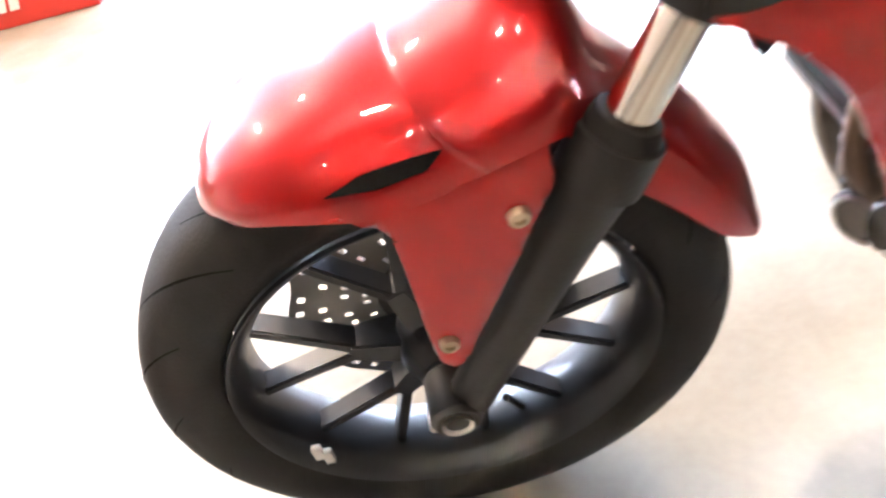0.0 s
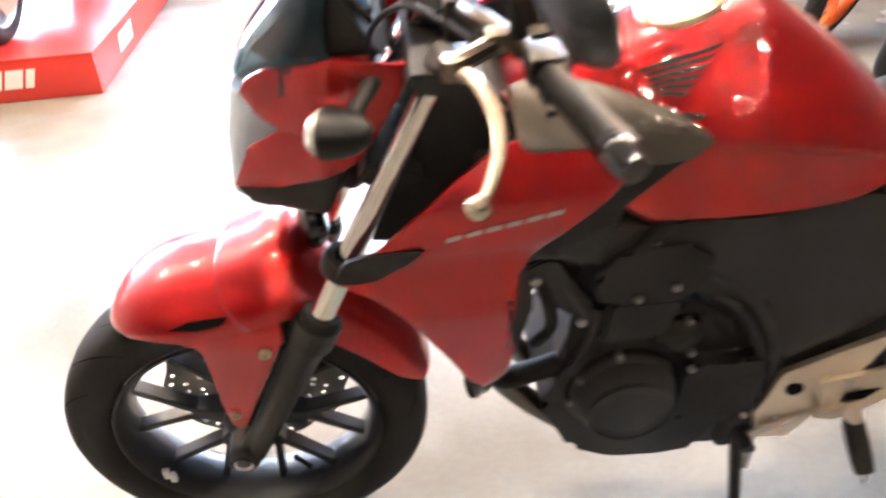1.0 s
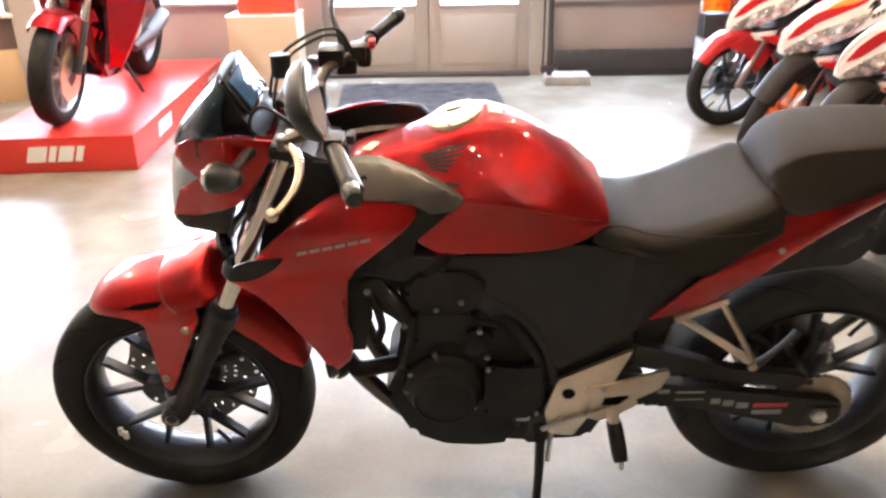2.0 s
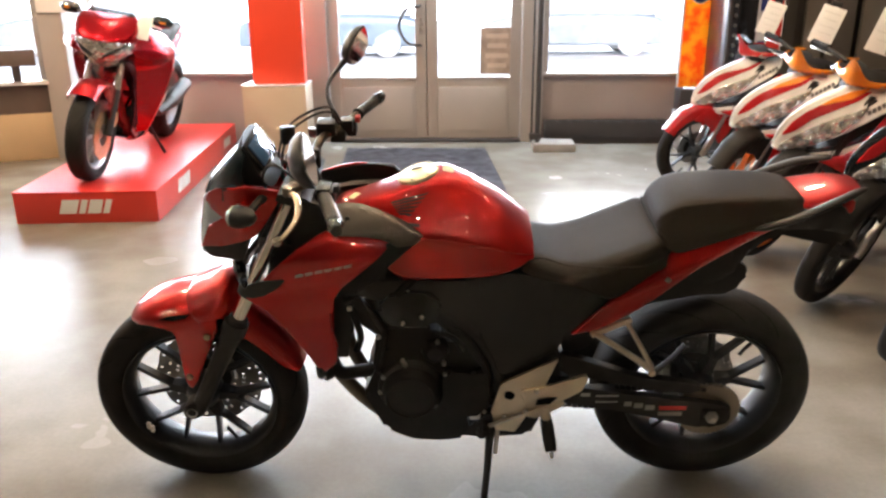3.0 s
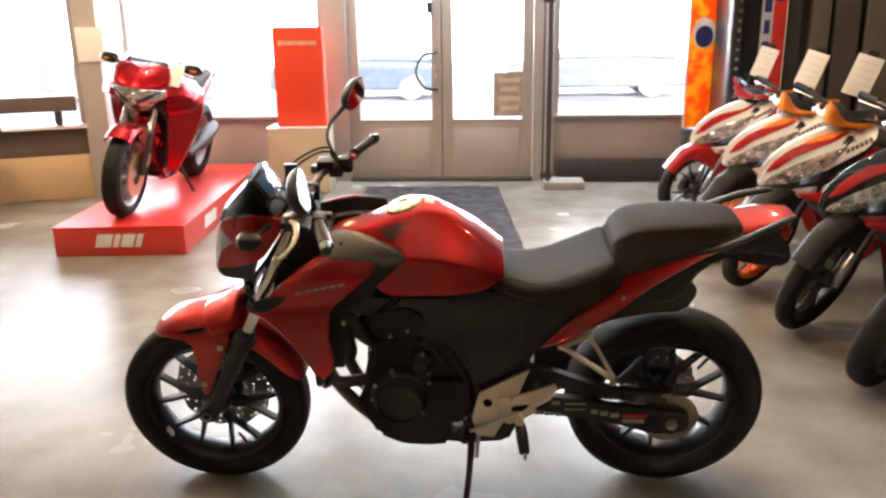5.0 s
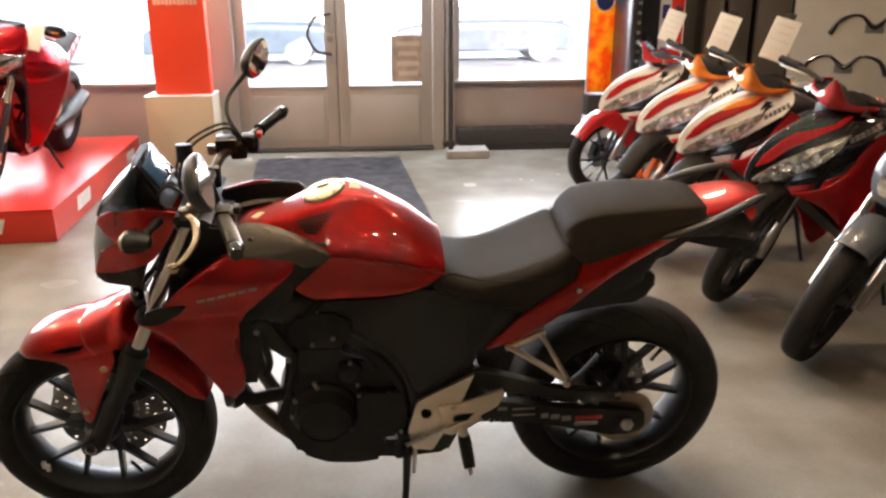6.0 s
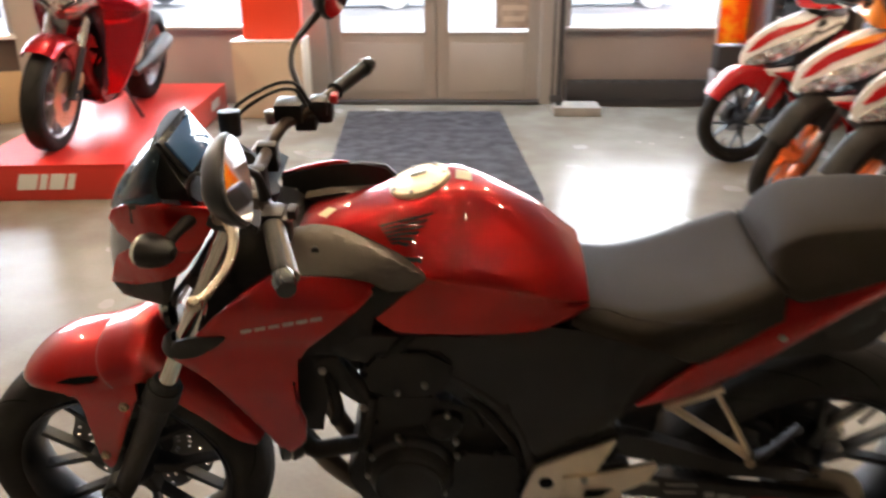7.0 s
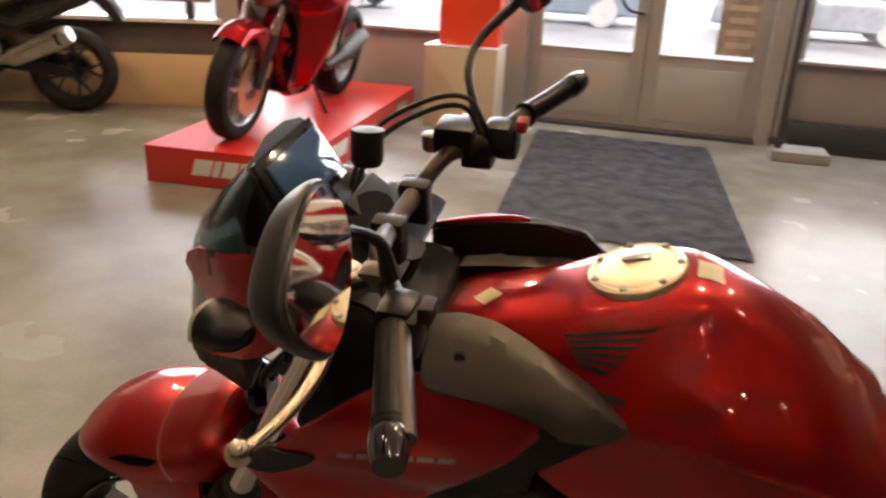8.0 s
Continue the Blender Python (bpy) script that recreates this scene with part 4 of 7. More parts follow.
part("starter_cover", lathe(bmesh.new(), [(0.0, -0.022), (0.016, -0.022), (0.019, -0.016), (0.019, 0.02), (0.0, 0.022)], 18, Matrix.Translation((0.308, 0.055, 1.042)) @ Matrix.Rotation(radians(80), 4, "X")), BLACK, bike, "small black cylinder before the handlebar")
# horn and its bracket between the fork legs
hn = part("horn", lathe(bmesh.new(), [(0.0, -0.014), (0.018, -0.016), (0.030, -0.013), (0.040, -0.006), (0.042, 0.004), (0.034, 0.018), (0.0, 0.026)], 26, Matrix.Translation((0.160, -0.012, 0.700)) @ Matrix.Rotation(radians(-75), 4, "Z")), GLOSSBLACK, bike, "round black horn between the fork legs")
part("horn_bracket", tube(bmesh.new(), [(0.175, -0.010, 0.71), (0.205, -0.006, 0.755), (0.245, 0.0, 0.82)], 0.008, 8, 4, 0.5), STEEL, hn)
for pts, r in (([(0.185, -0.04, 0.735), (0.20, -0.055, 0.77), (0.235, -0.05, 0.81), (0.27, -0.02, 0.86)], 0.006), ([(0.18, 0.02, 0.72), (0.205, 0.05, 0.76), (0.24, 0.055, 0.81)], 0.006), ([(0.165, 0.04, 0.655), (0.185, 0.065, 0.70), (0.205, 0.05, 0.76), (0.25, 0.03, 0.83)], 0.005)):
    part("horn_cable", tube(bmesh.new(), pts, r, 8, 5), BLACK, bike)
for s in (-1, 1):
    part("hose_clamp", lathe(bmesh.new(), [(0.0205, -0.014), (0.030, -0.012), (0.032, 0.0), (0.030, 0.012), (0.0205, 0.014)], 20, Matrix.Translation((fork_at(0.695), s * 0.104, 0.695)) @ Matrix.Rotation(radians(26.3), 4, "Y") @ Matrix.Rotation(radians(90), 4, "X"), True), BLACK, bike, "black clamp ring round the fork tube")
part("headstock_cover", prism(bmesh.new(), rounded([(0.275, 0.775), (0.335, 0.925), (0.42, 0.895), (0.45, 0.80), (0.44, 0.735), (0.34, 0.700), (0.30, 0.715)], 0.12, 2), -0.070, 0.088, 0.010), BLACK, bike, "black cover round the steering head")

part("steering_duct", prism(bmesh.new(), rounded([(0.238, 0.700), (0.300, 0.690), (0.345, 0.790), (0.29, 0.815), (0.262, 0.775)], 0.12, 1), -0.072, -0.050, 0.005), BLACK, bike, "black air duct behind the fork")
# black inner cowl on the far side of the steering head, with its red lip
cowl = part("inner_cowl", prism(bmesh.new(), rounded([(0.368, 0.850), (0.368, 0.917), (0.42, 0.929), (0.465, 0.937), (0.51, 0.941), (0.56, 0.936), (0.59, 0.905), (0.58, 0.850)], 0.06, 1), 0.108, 0.124, 0.004), BLACK, bike, "black inner cowl beside the steering head")
part("cowl_lip", tube(bmesh.new(), [(0.370, 0.116, 0.918), (0.42, 0.117, 0.930), (0.465, 0.118, 0.938), (0.492, 0.118, 0.940)], [0.003, 0.0065, 0.0065, 0.003], 10, 4, 0.6), RED, cowl, "red painted lip")
part("meter_bracket", box(bmesh.new(), (0.0, 0.0, 0.0), (0.065, 0.085, 0.012), Matrix.Translation((0.332, 0.020, 0.984)) @ Matrix.Rotation(radians(38), 4, "Y"), 0.004), BLACK, bike, "black bracket behind the instrument")

# fuel tank


def tank_loop(x, half):
    """A ring of the tank with a crease under its widest line."""
    c = 0.009 * max(0.0, min(1.0, (x - 0.56) / 0.05)) * max(0.0, min(1.0, (0.88 - x) / 0.05))
    w, z = half[4]
    return loop(x, half[:5] + [(w - 0.001 - c, z - 0.006 - 0.4 * c)] + half[5:])


rows = [
    tank_loop(0.420, [(0, .884), (.034, .882), (.050, .876), (.056, .868), (.056, .860), (.050, .850), (.03, .842), (0, .842)]),
    tank_loop(0.438, [(0, .896), (.044, .893), (.064, .884), (.072, .872), (.073, .862), (.066, .848), (.04, .838), (0, .838)]),
    tank_loop(0.490, [(0, .915), (.040, .911), (.062, .899), (.080, .878), (.090, .868), (.082, .850), (.05, .835), (0, .835)]),
    tank_loop(0.545, [(0, .934), (.049, .928), (.073, .910), (.091, .884), (.104, .868), (.106, .812), (.103, .768), (0, .768)]),
    tank_loop(0.560, [(0, .939), (.051, .933), (.075, .914), (.093, .885), (.109, .866), (.113, .800), (.110, .748), (0, .748)]),
    tank_loop(0.590, [(0, .950), (.054, .945), (.077, .923), (.099, .888), (.118, .858), (.117, .792), (.114, .729), (0, .729)]),
    tank_loop(0.612, [(0, .957), (.055, .952), (.078, .929), (.102, .890), (.123, .855), (.121, .790), (.117, .730), (0, .730)]),
    tank_loop(0.650, [(0, .968), (.055, .963), (.078, .937), (.106, .894), (.131, .852), (0.126, .785), (.121, .733), (0, .733)]),
    tank_loop(0.695, [(0, .972), (.050, .967), (.076, .942), (.110, .897), (.136, .850), (0.130, .785), (.125, .736), (0, .736)]),
    tank_loop(0.755, [(0, .952), (.040, .946), (.072, .926), (.112, .885), (.139, .842), (0.133, .785), (.127, .740), (0, .740)]),
    tank_loop(0.820, [(0, .908), (.045, .904), (.080, .891), (.114, .862), (.136, .825), (0.131, .780), (.126, .750), (0, .750)]),
    tank_loop(0.868, [(0, .866), (.045, .863), (.080, .853), (.110, .835), (.128, .812), (.130, .788), (.120, .768), (0, .768)]),
    tank_loop(0.905, [(0, .830), (.045, .828), (.075, .823), (.102, .814), (.117, .804), (.119, .797), (.110, .790), (0, .790)]),
]
tank = part("fuel_tank", skin(bmesh.new(), rows, 4, 4, True), RED, bike, "glossy candy-red fuel tank")
cm = Matrix.Translation((0.627, 0, 0.962)) @ Matrix.Rotation(radians(-16), 4, "Y") @ Matrix.Rotation(radians(90), 4, "X")
cap = part("filler_cap", lathe(bmesh.new(), [(0.052, -0.006), (0.051, 0.004), (0.047, 0.0065), (0.043, 0.005), (0.041, 0.0065), (0.030, 0.008), (0.0, 0.0085)], 40, cm), CAPMETAL, tank, "round metal filler cap")
part("keyhole_cover", box(bmesh.new(), (0.0, 0.010, -0.012), (0.030, 0.004, 0.014), cm, 0.003), STEEL, cap)
for i in range(7):
    a = 6.28318 * i / 7
    b = part("cap_screw", lathe(bmesh.new(), [(0.0, 0.0085), (0.0035, 0.0085), (0.004, 0.006)], 8, cm @ Matrix.Translation((0.0455 * math.cos(a), 0, 0.0455 * math.sin(a)))), STEEL, cap)


for s in (-1, 1):
    for i in range(6):
        u = i / 5
        x1, z1 = 0.656 - 0.040 * u, 0.946 - 0.046 * u
        x0, z0 = 0.562 + 0.020 * u, 0.919 - 0.021 * u
        bm = panel(bmesh.new(), [(x0, z0), (x0 + (x1 - x0) * 0.4, z0 + (z1 - z0) * 0.34 + 0.003), (x1, z1), (x1 - 0.007, z1 - 0.0050), (x0 + (x1 - x0) * 0.4, z0 + (z1 - z0) * 0.34 - 0.0012), (x0 + 0.004, z0 - 0.0022)], lambda x, z: 0.0, 0.0008, 0.010, 0, (s,), 0, 0)
        for v in bm.verts:
            v.co.y = s * 0.2
        part("feather_mark", bm, mat("mark_dark", (0.02, 0.018, 0.018), 0.35, 0.3), tank, "dark printed stripe")
    bm = box(bmesh.new(), (0.598, s * 0.2, 0.878), (0.07, 0.0008, 0.006))
    part("word_bar", bm, mat("mark_dark", (0.02, 0.018, 0.018)), tank)


for ob in list(tank.children):
    if ob.name.startswith(("feather", "word")):
        settle(ob, tank, 0.0012, -1 if ob.data.vertices[0].co.y < 0 else 1)


def top_label(name, x, y, sx, sy, rot, material):
    """A sticker laid on the tank's top."""
    from mathutils.bvhtree import BVHTree
    me = tank.data
    tree = BVHTree.FromPolygons([v.co for v in me.vertices], [p.vertices for p in me.polygons])
    bm = bmesh.new()
    g = [[None] * 5 for _ in range(5)]
    for i in range(5):
        for j in range(5):
            p = Matrix.Rotation(radians(rot), 2) @ Vector((sx * (i / 4 - 0.5), sy * (j / 4 - 0.5)))
            h = tree.ray_cast(Vector((x + p.x, y + p.y, 1.5)), Vector((0, 0, -1)))[0]
            g[i][j] = bm.verts.new((x + p.x, y + p.y, h.z + 0.0012))
    for i in range(4):
        for j in range(4):
            bm.faces.new((g[i][j], g[i + 1][j], g[i + 1][j + 1], g[i][j + 1]))
    return part(name, bm, material, tank)


st = top_label("warning_sticker", 0.700, 0.004, 0.026, 0.034, 0, CREAM)
st["label"] = "small yellow warning sticker"
st = top_label("warning_sticker", 0.470, -0.012, 0.024, 0.024, 45, CREAM)
st["label"] = "small diamond-shaped warning sticker"

# grey panels beside the tank and the black wedge under them
for s in (-1, 1):
    part("tank_panel", panel(bmesh.new(), [(0.416, 0.900), (0.450, 0.908), (0.490, 0.909), (0.545, 0.900), (0.600, 0.884), (0.644, 0.858), (0.620, 0.836), (0.580, 0.830), (0.550, 0.850), (0.500, 0.858), (0.425, 0.856)], lambda x, z: 0.138 - 0.012 * math.log(1 + math.exp((0.068 - 0.050 * (x - 0.42) / 0.22 - 1.25 * (0.908 - z)) / 0.012)), 0.025, 0.009, 0.003, (s,)), GREY, bike, "matt grey-brown trim panel")
for s in (-1, 1):
    b = bolt("panel_bolt", bike, (0, 0, 0), 0.006, 0.004, BLACK)
    b.matrix_basis = Matrix.Translation((0.462, s * 0.101, 0.890)) @ (Matrix() if s < 0 else Matrix.Rotation(math.pi, 4, "Z"))
for s in (-1, 1):
    part("wedge_trim", panel(bmesh.new(), [(0.642, 0.856), (0.600, 0.848), (0.560, 0.838), (0.50, 0.80), (0.44, 0.72), (0.42, 0.68), (0.47, 0.69), (0.545, 0.735), (0.547, 0.762)], lambda x, z: 0.129 - 0.01 * max(0, (0.80 - z) / 0.15), 0.02, 0.012, 0.003, (s,), 0.05, 1), ENGINE, bike, "black trim wedge between shroud and tank")

# radiator shrouds


def shroud_depth(x, z):
    crease = 0.683 + 0.05 * (x - 0.25)
    d = 0.152 - 0.5 * max(0.0, 0.30 - x) ** 1.6 - 0.9 * max(0.0, x - 0.50) ** 1.5
    d -= 0.9 * max(0.0, z - 0.80) ** 1.2
    below = max(0.0, crease - z)
    return d + 0.10 * min(below, 0.05) - 0.14 * max(0.0, below - 0.05) - 0.25 * min(max(0.0, z - crease), 0.03) + 0.25 * min(max(0.0, z - crease - 0.03), 0.03)


sh_out = [(0.204, 0.714), (0.250, 0.742), (0.294, 0.789), (0.345, 0.830), (0.400, 0.860), (0.450, 0.872), (0.510, 0.870), (0.552, 0.860), (0.576, 0.845), (0.540, 0.810), (0.475, 0.755), (0.424, 0.704), (0.409, 0.650), (0.412, 0.600), (0.421, 0.550), (0.412, 0.490), (0.372, 0.450), (0.356, 0.486), (0.338, 0.526), (0.312, 0.577), (0.281, 0.634), (0.250, 0.664), (0.220, 0.680), (0.201, 0.690)]
for s in (-1, 1):
    part("radiator_shroud", panel(bmesh.new(), sh_out, shroud_depth, 0.005, 0.012, 0.0025, (s,), 0.12), RED, bike, "glossy red radiator shroud")
for s in (-1, 1):
    part("shroud_inner", panel(bmesh.new(), [(x + (0.004 if x < 0.4 else -0.004), z - 0.002) for x, z in sh_out], lambda x, z: shroud_depth(x, z) - 0.008, 0.003, 0.016, 0.002, (s,), 0.12), BLACK, bike, "black inner face of the shroud")
for s in (-1, 1):
    part("shroud_notch", panel(bmesh.new(), [(0.196, 0.694), (0.212, 0.730), (0.246, 0.746), (0.312, 0.753), (0.286, 0.724), (0.252, 0.702), (0.222, 0.694)], lambda x, z: shroud_depth(x, z) + 0.004, 0.006, 0.012, 0.001, (s,)), BLACK, bike, "black intake notch")
for s in (-1, 1):
    for i in range(6):
        x = 0.334 + 0.0235 * i
        bm = panel(bmesh.new(), [(x, 0.757 + 0.213 * (x - 0.33)), (x + 0.019, 0.761 + 0.213 * (x - 0.33)), (x + 0.020, 0.768 + 0.213 * (x - 0.33)), (x + 0.001, 0.764 + 0.213 * (x - 0.33))], lambda a, b: shroud_depth(a, b) + 0.0012, 0.0008, 0.012, 0, (s,), 0, 0)
        part("word_bar", bm, mat("faint_word_print", (0.50, 0.34, 0.32), 0.4), bike)

# radiator behind the shrouds
rm = Matrix.Translation((0.410, 0, 0.60)) @ Matrix.Rotation(radians(14), 4, "Y")
rad = part("radiator", box(bmesh.new(), (0, 0, 0), (0.035, 0.13, 0.24), rm, 0.006), ENGINE, bike, "black radiator")
for i in range(12):
    part("radiator_fin", box(bmesh.new(), (-0.019, 0, -0.11 + 0.02 * i), (0.003, 0.12, 0.004), rm), mat("fin_alu", (0.12, 0.12, 0.12), 0.4, 0.8), rad)
part("radiator_hose", tube(bmesh.new(), [(0.375, -0.06, 0.46), (0.41, -0.085, 0.424), (0.46, -0.075, 0.418), (0.52, -0.06, 0.42)], 0.018, 12, 5), RUBBER, bike, "black coolant hose")
fm = Matrix.Translation((0.372, -0.086, 0.428)) @ Matrix.Rotation(radians(-62), 4, "Z")
flange = part("hose_flange", lathe(bmesh.new(), [(0.0, 0.026), (0.020, 0.024), (0.026, 0.010), (0.027, -0.004), (0.024, -0.008), (0.018, -0.008), (0.016, -0.003), (0.0, -0.002)], 24, fm), ENGINE, bike, "dark round flange at the coolant hose")
part("flange_rim", lathe(bmesh.new(), [(0.0185, -0.0075), (0.0215, -0.0105), (0.0248, -0.0075)], 24, fm), STEEL, flange)
for s in (-1, 1):
    part("shroud_liner", prism(bmesh.new(), [(0.385, 0.70), (0.45, 0.70), (0.455, 0.56), (0.44, 0.52), (0.435, 0.47), (0.40, 0.47), (0.385, 0.52)], s * 0.085, s * 0.070, 0.003), BLACK, bike, "black liner behind the shroud")
part("hose_loop", tube(bmesh.new(), [(0.362, -0.085, 0.605), (0.346, -0.090, 0.580), (0.342, -0.092, 0.530), (0.352, -0.092, 0.490), (0.378, -0.090, 0.455)], 0.011, 12, 5), mat("brown_hose", (0.16, 0.10, 0.06), 0.4, 0.3), bike, "brown metal loop behind the shroud")
part("elbow_pipe", tube(bmesh.new(), [(0.345, -0.088, 0.515), (0.356, -0.088, 0.530), (0.392, -0.075, 0.545)], [0.013, 0.015, 0.015], 14, 4), mat("cast_grey_pipe", (0.25, 0.25, 0.26), 0.45, 0.5), bike, "grey elbow pipe")
part("oval_plug", lathe(bmesh.new(), [(0.0, -0.010), (0.016, -0.008), (0.020, 0.0), (0.016, 0.010), (0.0, 0.012)], 18, Matrix.Translation((0.366, -0.122, 0.458)) @ Matrix.Rotation(radians(-60), 4, "Z") @ Matrix.Diagonal((0.8, 1, 1.5, 1))), GLOSSBLACK, bike, "oval black plug")

# side covers and frame


def cover_depth(x, z):
    return 0.108 + 0.018 * max(0.0, (z - 0.55) / 0.2) - 0.28 * max(0, x - 0.96)


for s in (-1, 1):
    part("side_cover", panel(bmesh.new(), [(0.420, 0.690), (0.470, 0.722), (0.545, 0.738), (0.592, 0.724), (0.716, 0.733), (0.846, 0.752), (0.949, 0.736), (1.053, 0.698), (1.098, 0.672), (1.012, 0.565), (0.985, 0.512), (0.965, 0.495), (0.834, 0.420), (0.808, 0.470), (0.800, 0.520), (0.715, 0.545), (0.663, 0.605), (0.607, 0.632), (0.500, 0.678)], cover_depth, 0.02, 0.02, 0.005, (s,), 0.1), BLACK, bike, "matt black side cover")
for x, z, r in ((0.731, 0.562, 0.006), (0.60, 0.700, 0.004), (0.642, 0.640, 0.004)):
    bolt("cover_bolt", bike, (x, -cover_depth(x, z), z), r, 0.005)
for s in (-1, 1):
    bm = bmesh.new()
    tube(bm, [(0.345, s * 0.03, 0.86), (0.44, s * 0.085, 0.77), (0.56, s * 0.10, 0.70), (0.70, s * 0.10, 0.62), (0.80, s * 0.095, 0.50), (0.84, s * 0.09, 0.36), (0.83, s * 0.085, 0.27)], 0.017, 12, 5)
    part("frame_spar", bm, BLACK, bike, "black tubular frame spar")
    bm = bmesh.new()
    tube(bm, [(0.36, s * 0.03, 0.82), (0.435, s * 0.075, 0.69), (0.495, s * 0.095, 0.625), (0.535, s * 0.10, 0.56)], 0.014, 12, 5)
    part("frame_downtube", bm, BLACK, bike)
    part("subframe_tube", tube(bmesh.new(), [(0.80, s * 0.09, 0.69), (1.0, s * 0.095, 0.70), (1.25, s * 0.09, 0.78), (1.50, s * 0.06, 0.86)], 0.012, 10, 5), BLACK, bike)

# seats
rows = [
    loop(0.880, [(0, .800), (.05, .798), (.085, .792), (.108, .780), (.116, .768), (.110, .750), (0, .745)]),
    loop(0.915, [(0, .786), (.055, .785), (.092, .781), (.116, .770), (.124, .756), (.118, .738), (0, .732)]),
    loop(0.975, [(0, .770), (.065, .770), (.105, .768), (.130, .757), (.136, .742), (.128, .726), (0, .72)]),
    loop(1.040, [(0, .777), (.075, .777), (.115, .776), (.140, .764), (.144, .742), (.130, .704), (0, .70)]),
    loop(1.100, [(0, .800), (.080, .800), (.120, .798), (.144, .785), (.146, .752), (.128, .680), (0, .68)]),
    loop(1.155, [(0, .822), (.080, .823), (.120, .822), (.144, .808), (.146, .775), (.128, .718), (0, .70)]),
    loop(1.195, [(0, .838), (.075, .840), (.112, .840), (.136, .828), (.140, .796), (.128, .752), (0, .72)]),
    loop(1.222, [(0, .836), (.065, .836), (.098, .834), (.122, .822), (.130, .796), (.124, .768), (0, .73)]),
]
part("rider_seat", skin(bmesh.new(), rows, 4, 4, True), SEAT, bike, "dark grained vinyl rider seat")
part("seat_seam", tube(bmesh.new(), [(0.862, -0.119, 0.762), (0.90, -0.129, 0.792), (0.93, -0.131, 0.797), (1.00, -0.146, 0.785), (1.15, -0.149, 0.785), (1.212, -0.137, 0.800)], 0.0016, 6, 5), SEAT, bike)


def cushion(x, zt, zb, wt, wb, lean):
    """A ring of the pillion cushion: flat top, tight shoulder, slanting side."""
    return loop(x, [(0, zt), (wt * 0.62, zt - 0.001), (wt * 0.90, zt - 0.004), (wt, zt - 0.012), (wt + 0.6 * (wb - wt), zt - 0.55 * (zt - zb)), (wb, zb + 0.014), (wb - 0.008, zb), (0, zb)], lean)


rows = [
    cushion(1.198, .866, .843, .078, .098, -0.10),
    cushion(1.208, .890, .819, .086, .120, -0.16),
    cushion(1.236, .914, .810, .094, .128, -0.06),
    cushion(1.275, .926, .819, .099, .131, 0.0),
    cushion(1.340, .932, .839, .100, .127, 0.0),
    cushion(1.420, .935, .863, .097, .118, 0.0),
    cushion(1.495, .933, .881, .089, .107, 0.0),
    cushion(1.538, .927, .891, .076, .093, 0.0),
    cushion(1.556, .911, .895, .058, .072, 0.0),
]
part("pillion_seat", skin(bmesh.new(), rows, 4, 4, True), SEAT, bike, "dark grained vinyl pillion seat")

# tail


def tail_depth(x, z):
    ridge = 0.618 + 0.62 * (x - 1.05)
    d = 0.110 + 0.016 * max(0, min(1, (x - 1.0) / 0.2)) - 0.05 * max(0, (x - 1.30) / 0.3)
    return d + 0.12 * min(0.0, z - ridge) - 0.55 * max(0.0, min(0.05, z - ridge - 0.012))


for s in (-1, 1):
    part("tail_cowl", panel(bmesh.new(), [(1.008, 0.552), (1.055, 0.612), (1.100, 0.664), (1.165, 0.722), (1.228, 0.766), (1.244, 0.822), (1.300, 0.846), (1.380, 0.872), (1.450, 0.888), (1.520, 0.902), (1.600, 0.925), (1.612, 0.914), (1.530, 0.876), (1.440, 0.838), (1.302, 0.762), (1.219, 0.682), (1.150, 0.622), (1.090, 0.578)], tail_depth, 0.006, 0.014, 0.003, (s,), 0.12), RED, bike, "glossy red tail cowl")
rows = [
    [(1.500, -0.090, 0.884), (1.505, -0.070, 0.908), (1.510, 0, 0.916), (1.505, 0.070, 0.908), (1.500, 0.090, 0.884)],
    [(1.560, -0.088, 0.902), (1.565, -0.074, 0.918), (1.57, 0, 0.924), (1.565, 0.074, 0.918), (1.560, 0.088, 0.902)],
    [(1.625, -0.076, 0.920), (1.635, -0.064, 0.932), (1.645, 0, 0.938), (1.635, 0.064, 0.932), (1.625, 0.076, 0.920)],
    [(1.645, -0.060, 0.905), (1.680, -0.050, 0.934), (1.690, 0, 0.939), (1.680, 0.050, 0.934), (1.645, 0.060, 0.905)],
]
part("tail_top", skin(bmesh.new(), rows, 4, 4, False, False, 0.004), RED, bike)
for s in (-1, 1):
    part("tail_under", panel(bmesh.new(), [(1.10, 0.585), (1.22, 0.676), (1.302, 0.756), (1.44, 0.832), (1.60, 0.908), (1.66, 0.905), (1.62, 0.86), (1.50, 0.815), (1.432, 0.760), (1.420, 0.706), (1.340, 0.684), (1.290, 0.706), (1.20, 0.640)], lambda x, z: 0.074 - 0.03 * max(0, (x - 1.3) / 0.3), 0.03, 0.03, 0.006, (s,)), BLACK, bike, "black under-tail")
part("rear_lamp", box(bmesh.new(), (1.668, 0, 0.888), (0.03, 0.09, 0.035), None, 0.01), mat("red_lens", (0.5, 0.01, 0.01), 0.12, 0, 0.8), bike, "red tail lamp")
part("plate_hanger", prism(bmesh.new(), rounded([(1.46, 0.83), (1.60, 0.88), (1.68, 0.87), (1.70, 0.80), (1.66, 0.785), (1.58, 0.80)], 0.15, 2), -0.045, 0.045, 0.008), BLACK, bike, "short black plate hanger")
RAILGREY = mat("grab_rail_grey", (0.020, 0.018, 0.017), 0.45, 0.0, 0, 0.1, 8, 200, 0.1, 0.1, 0.35)
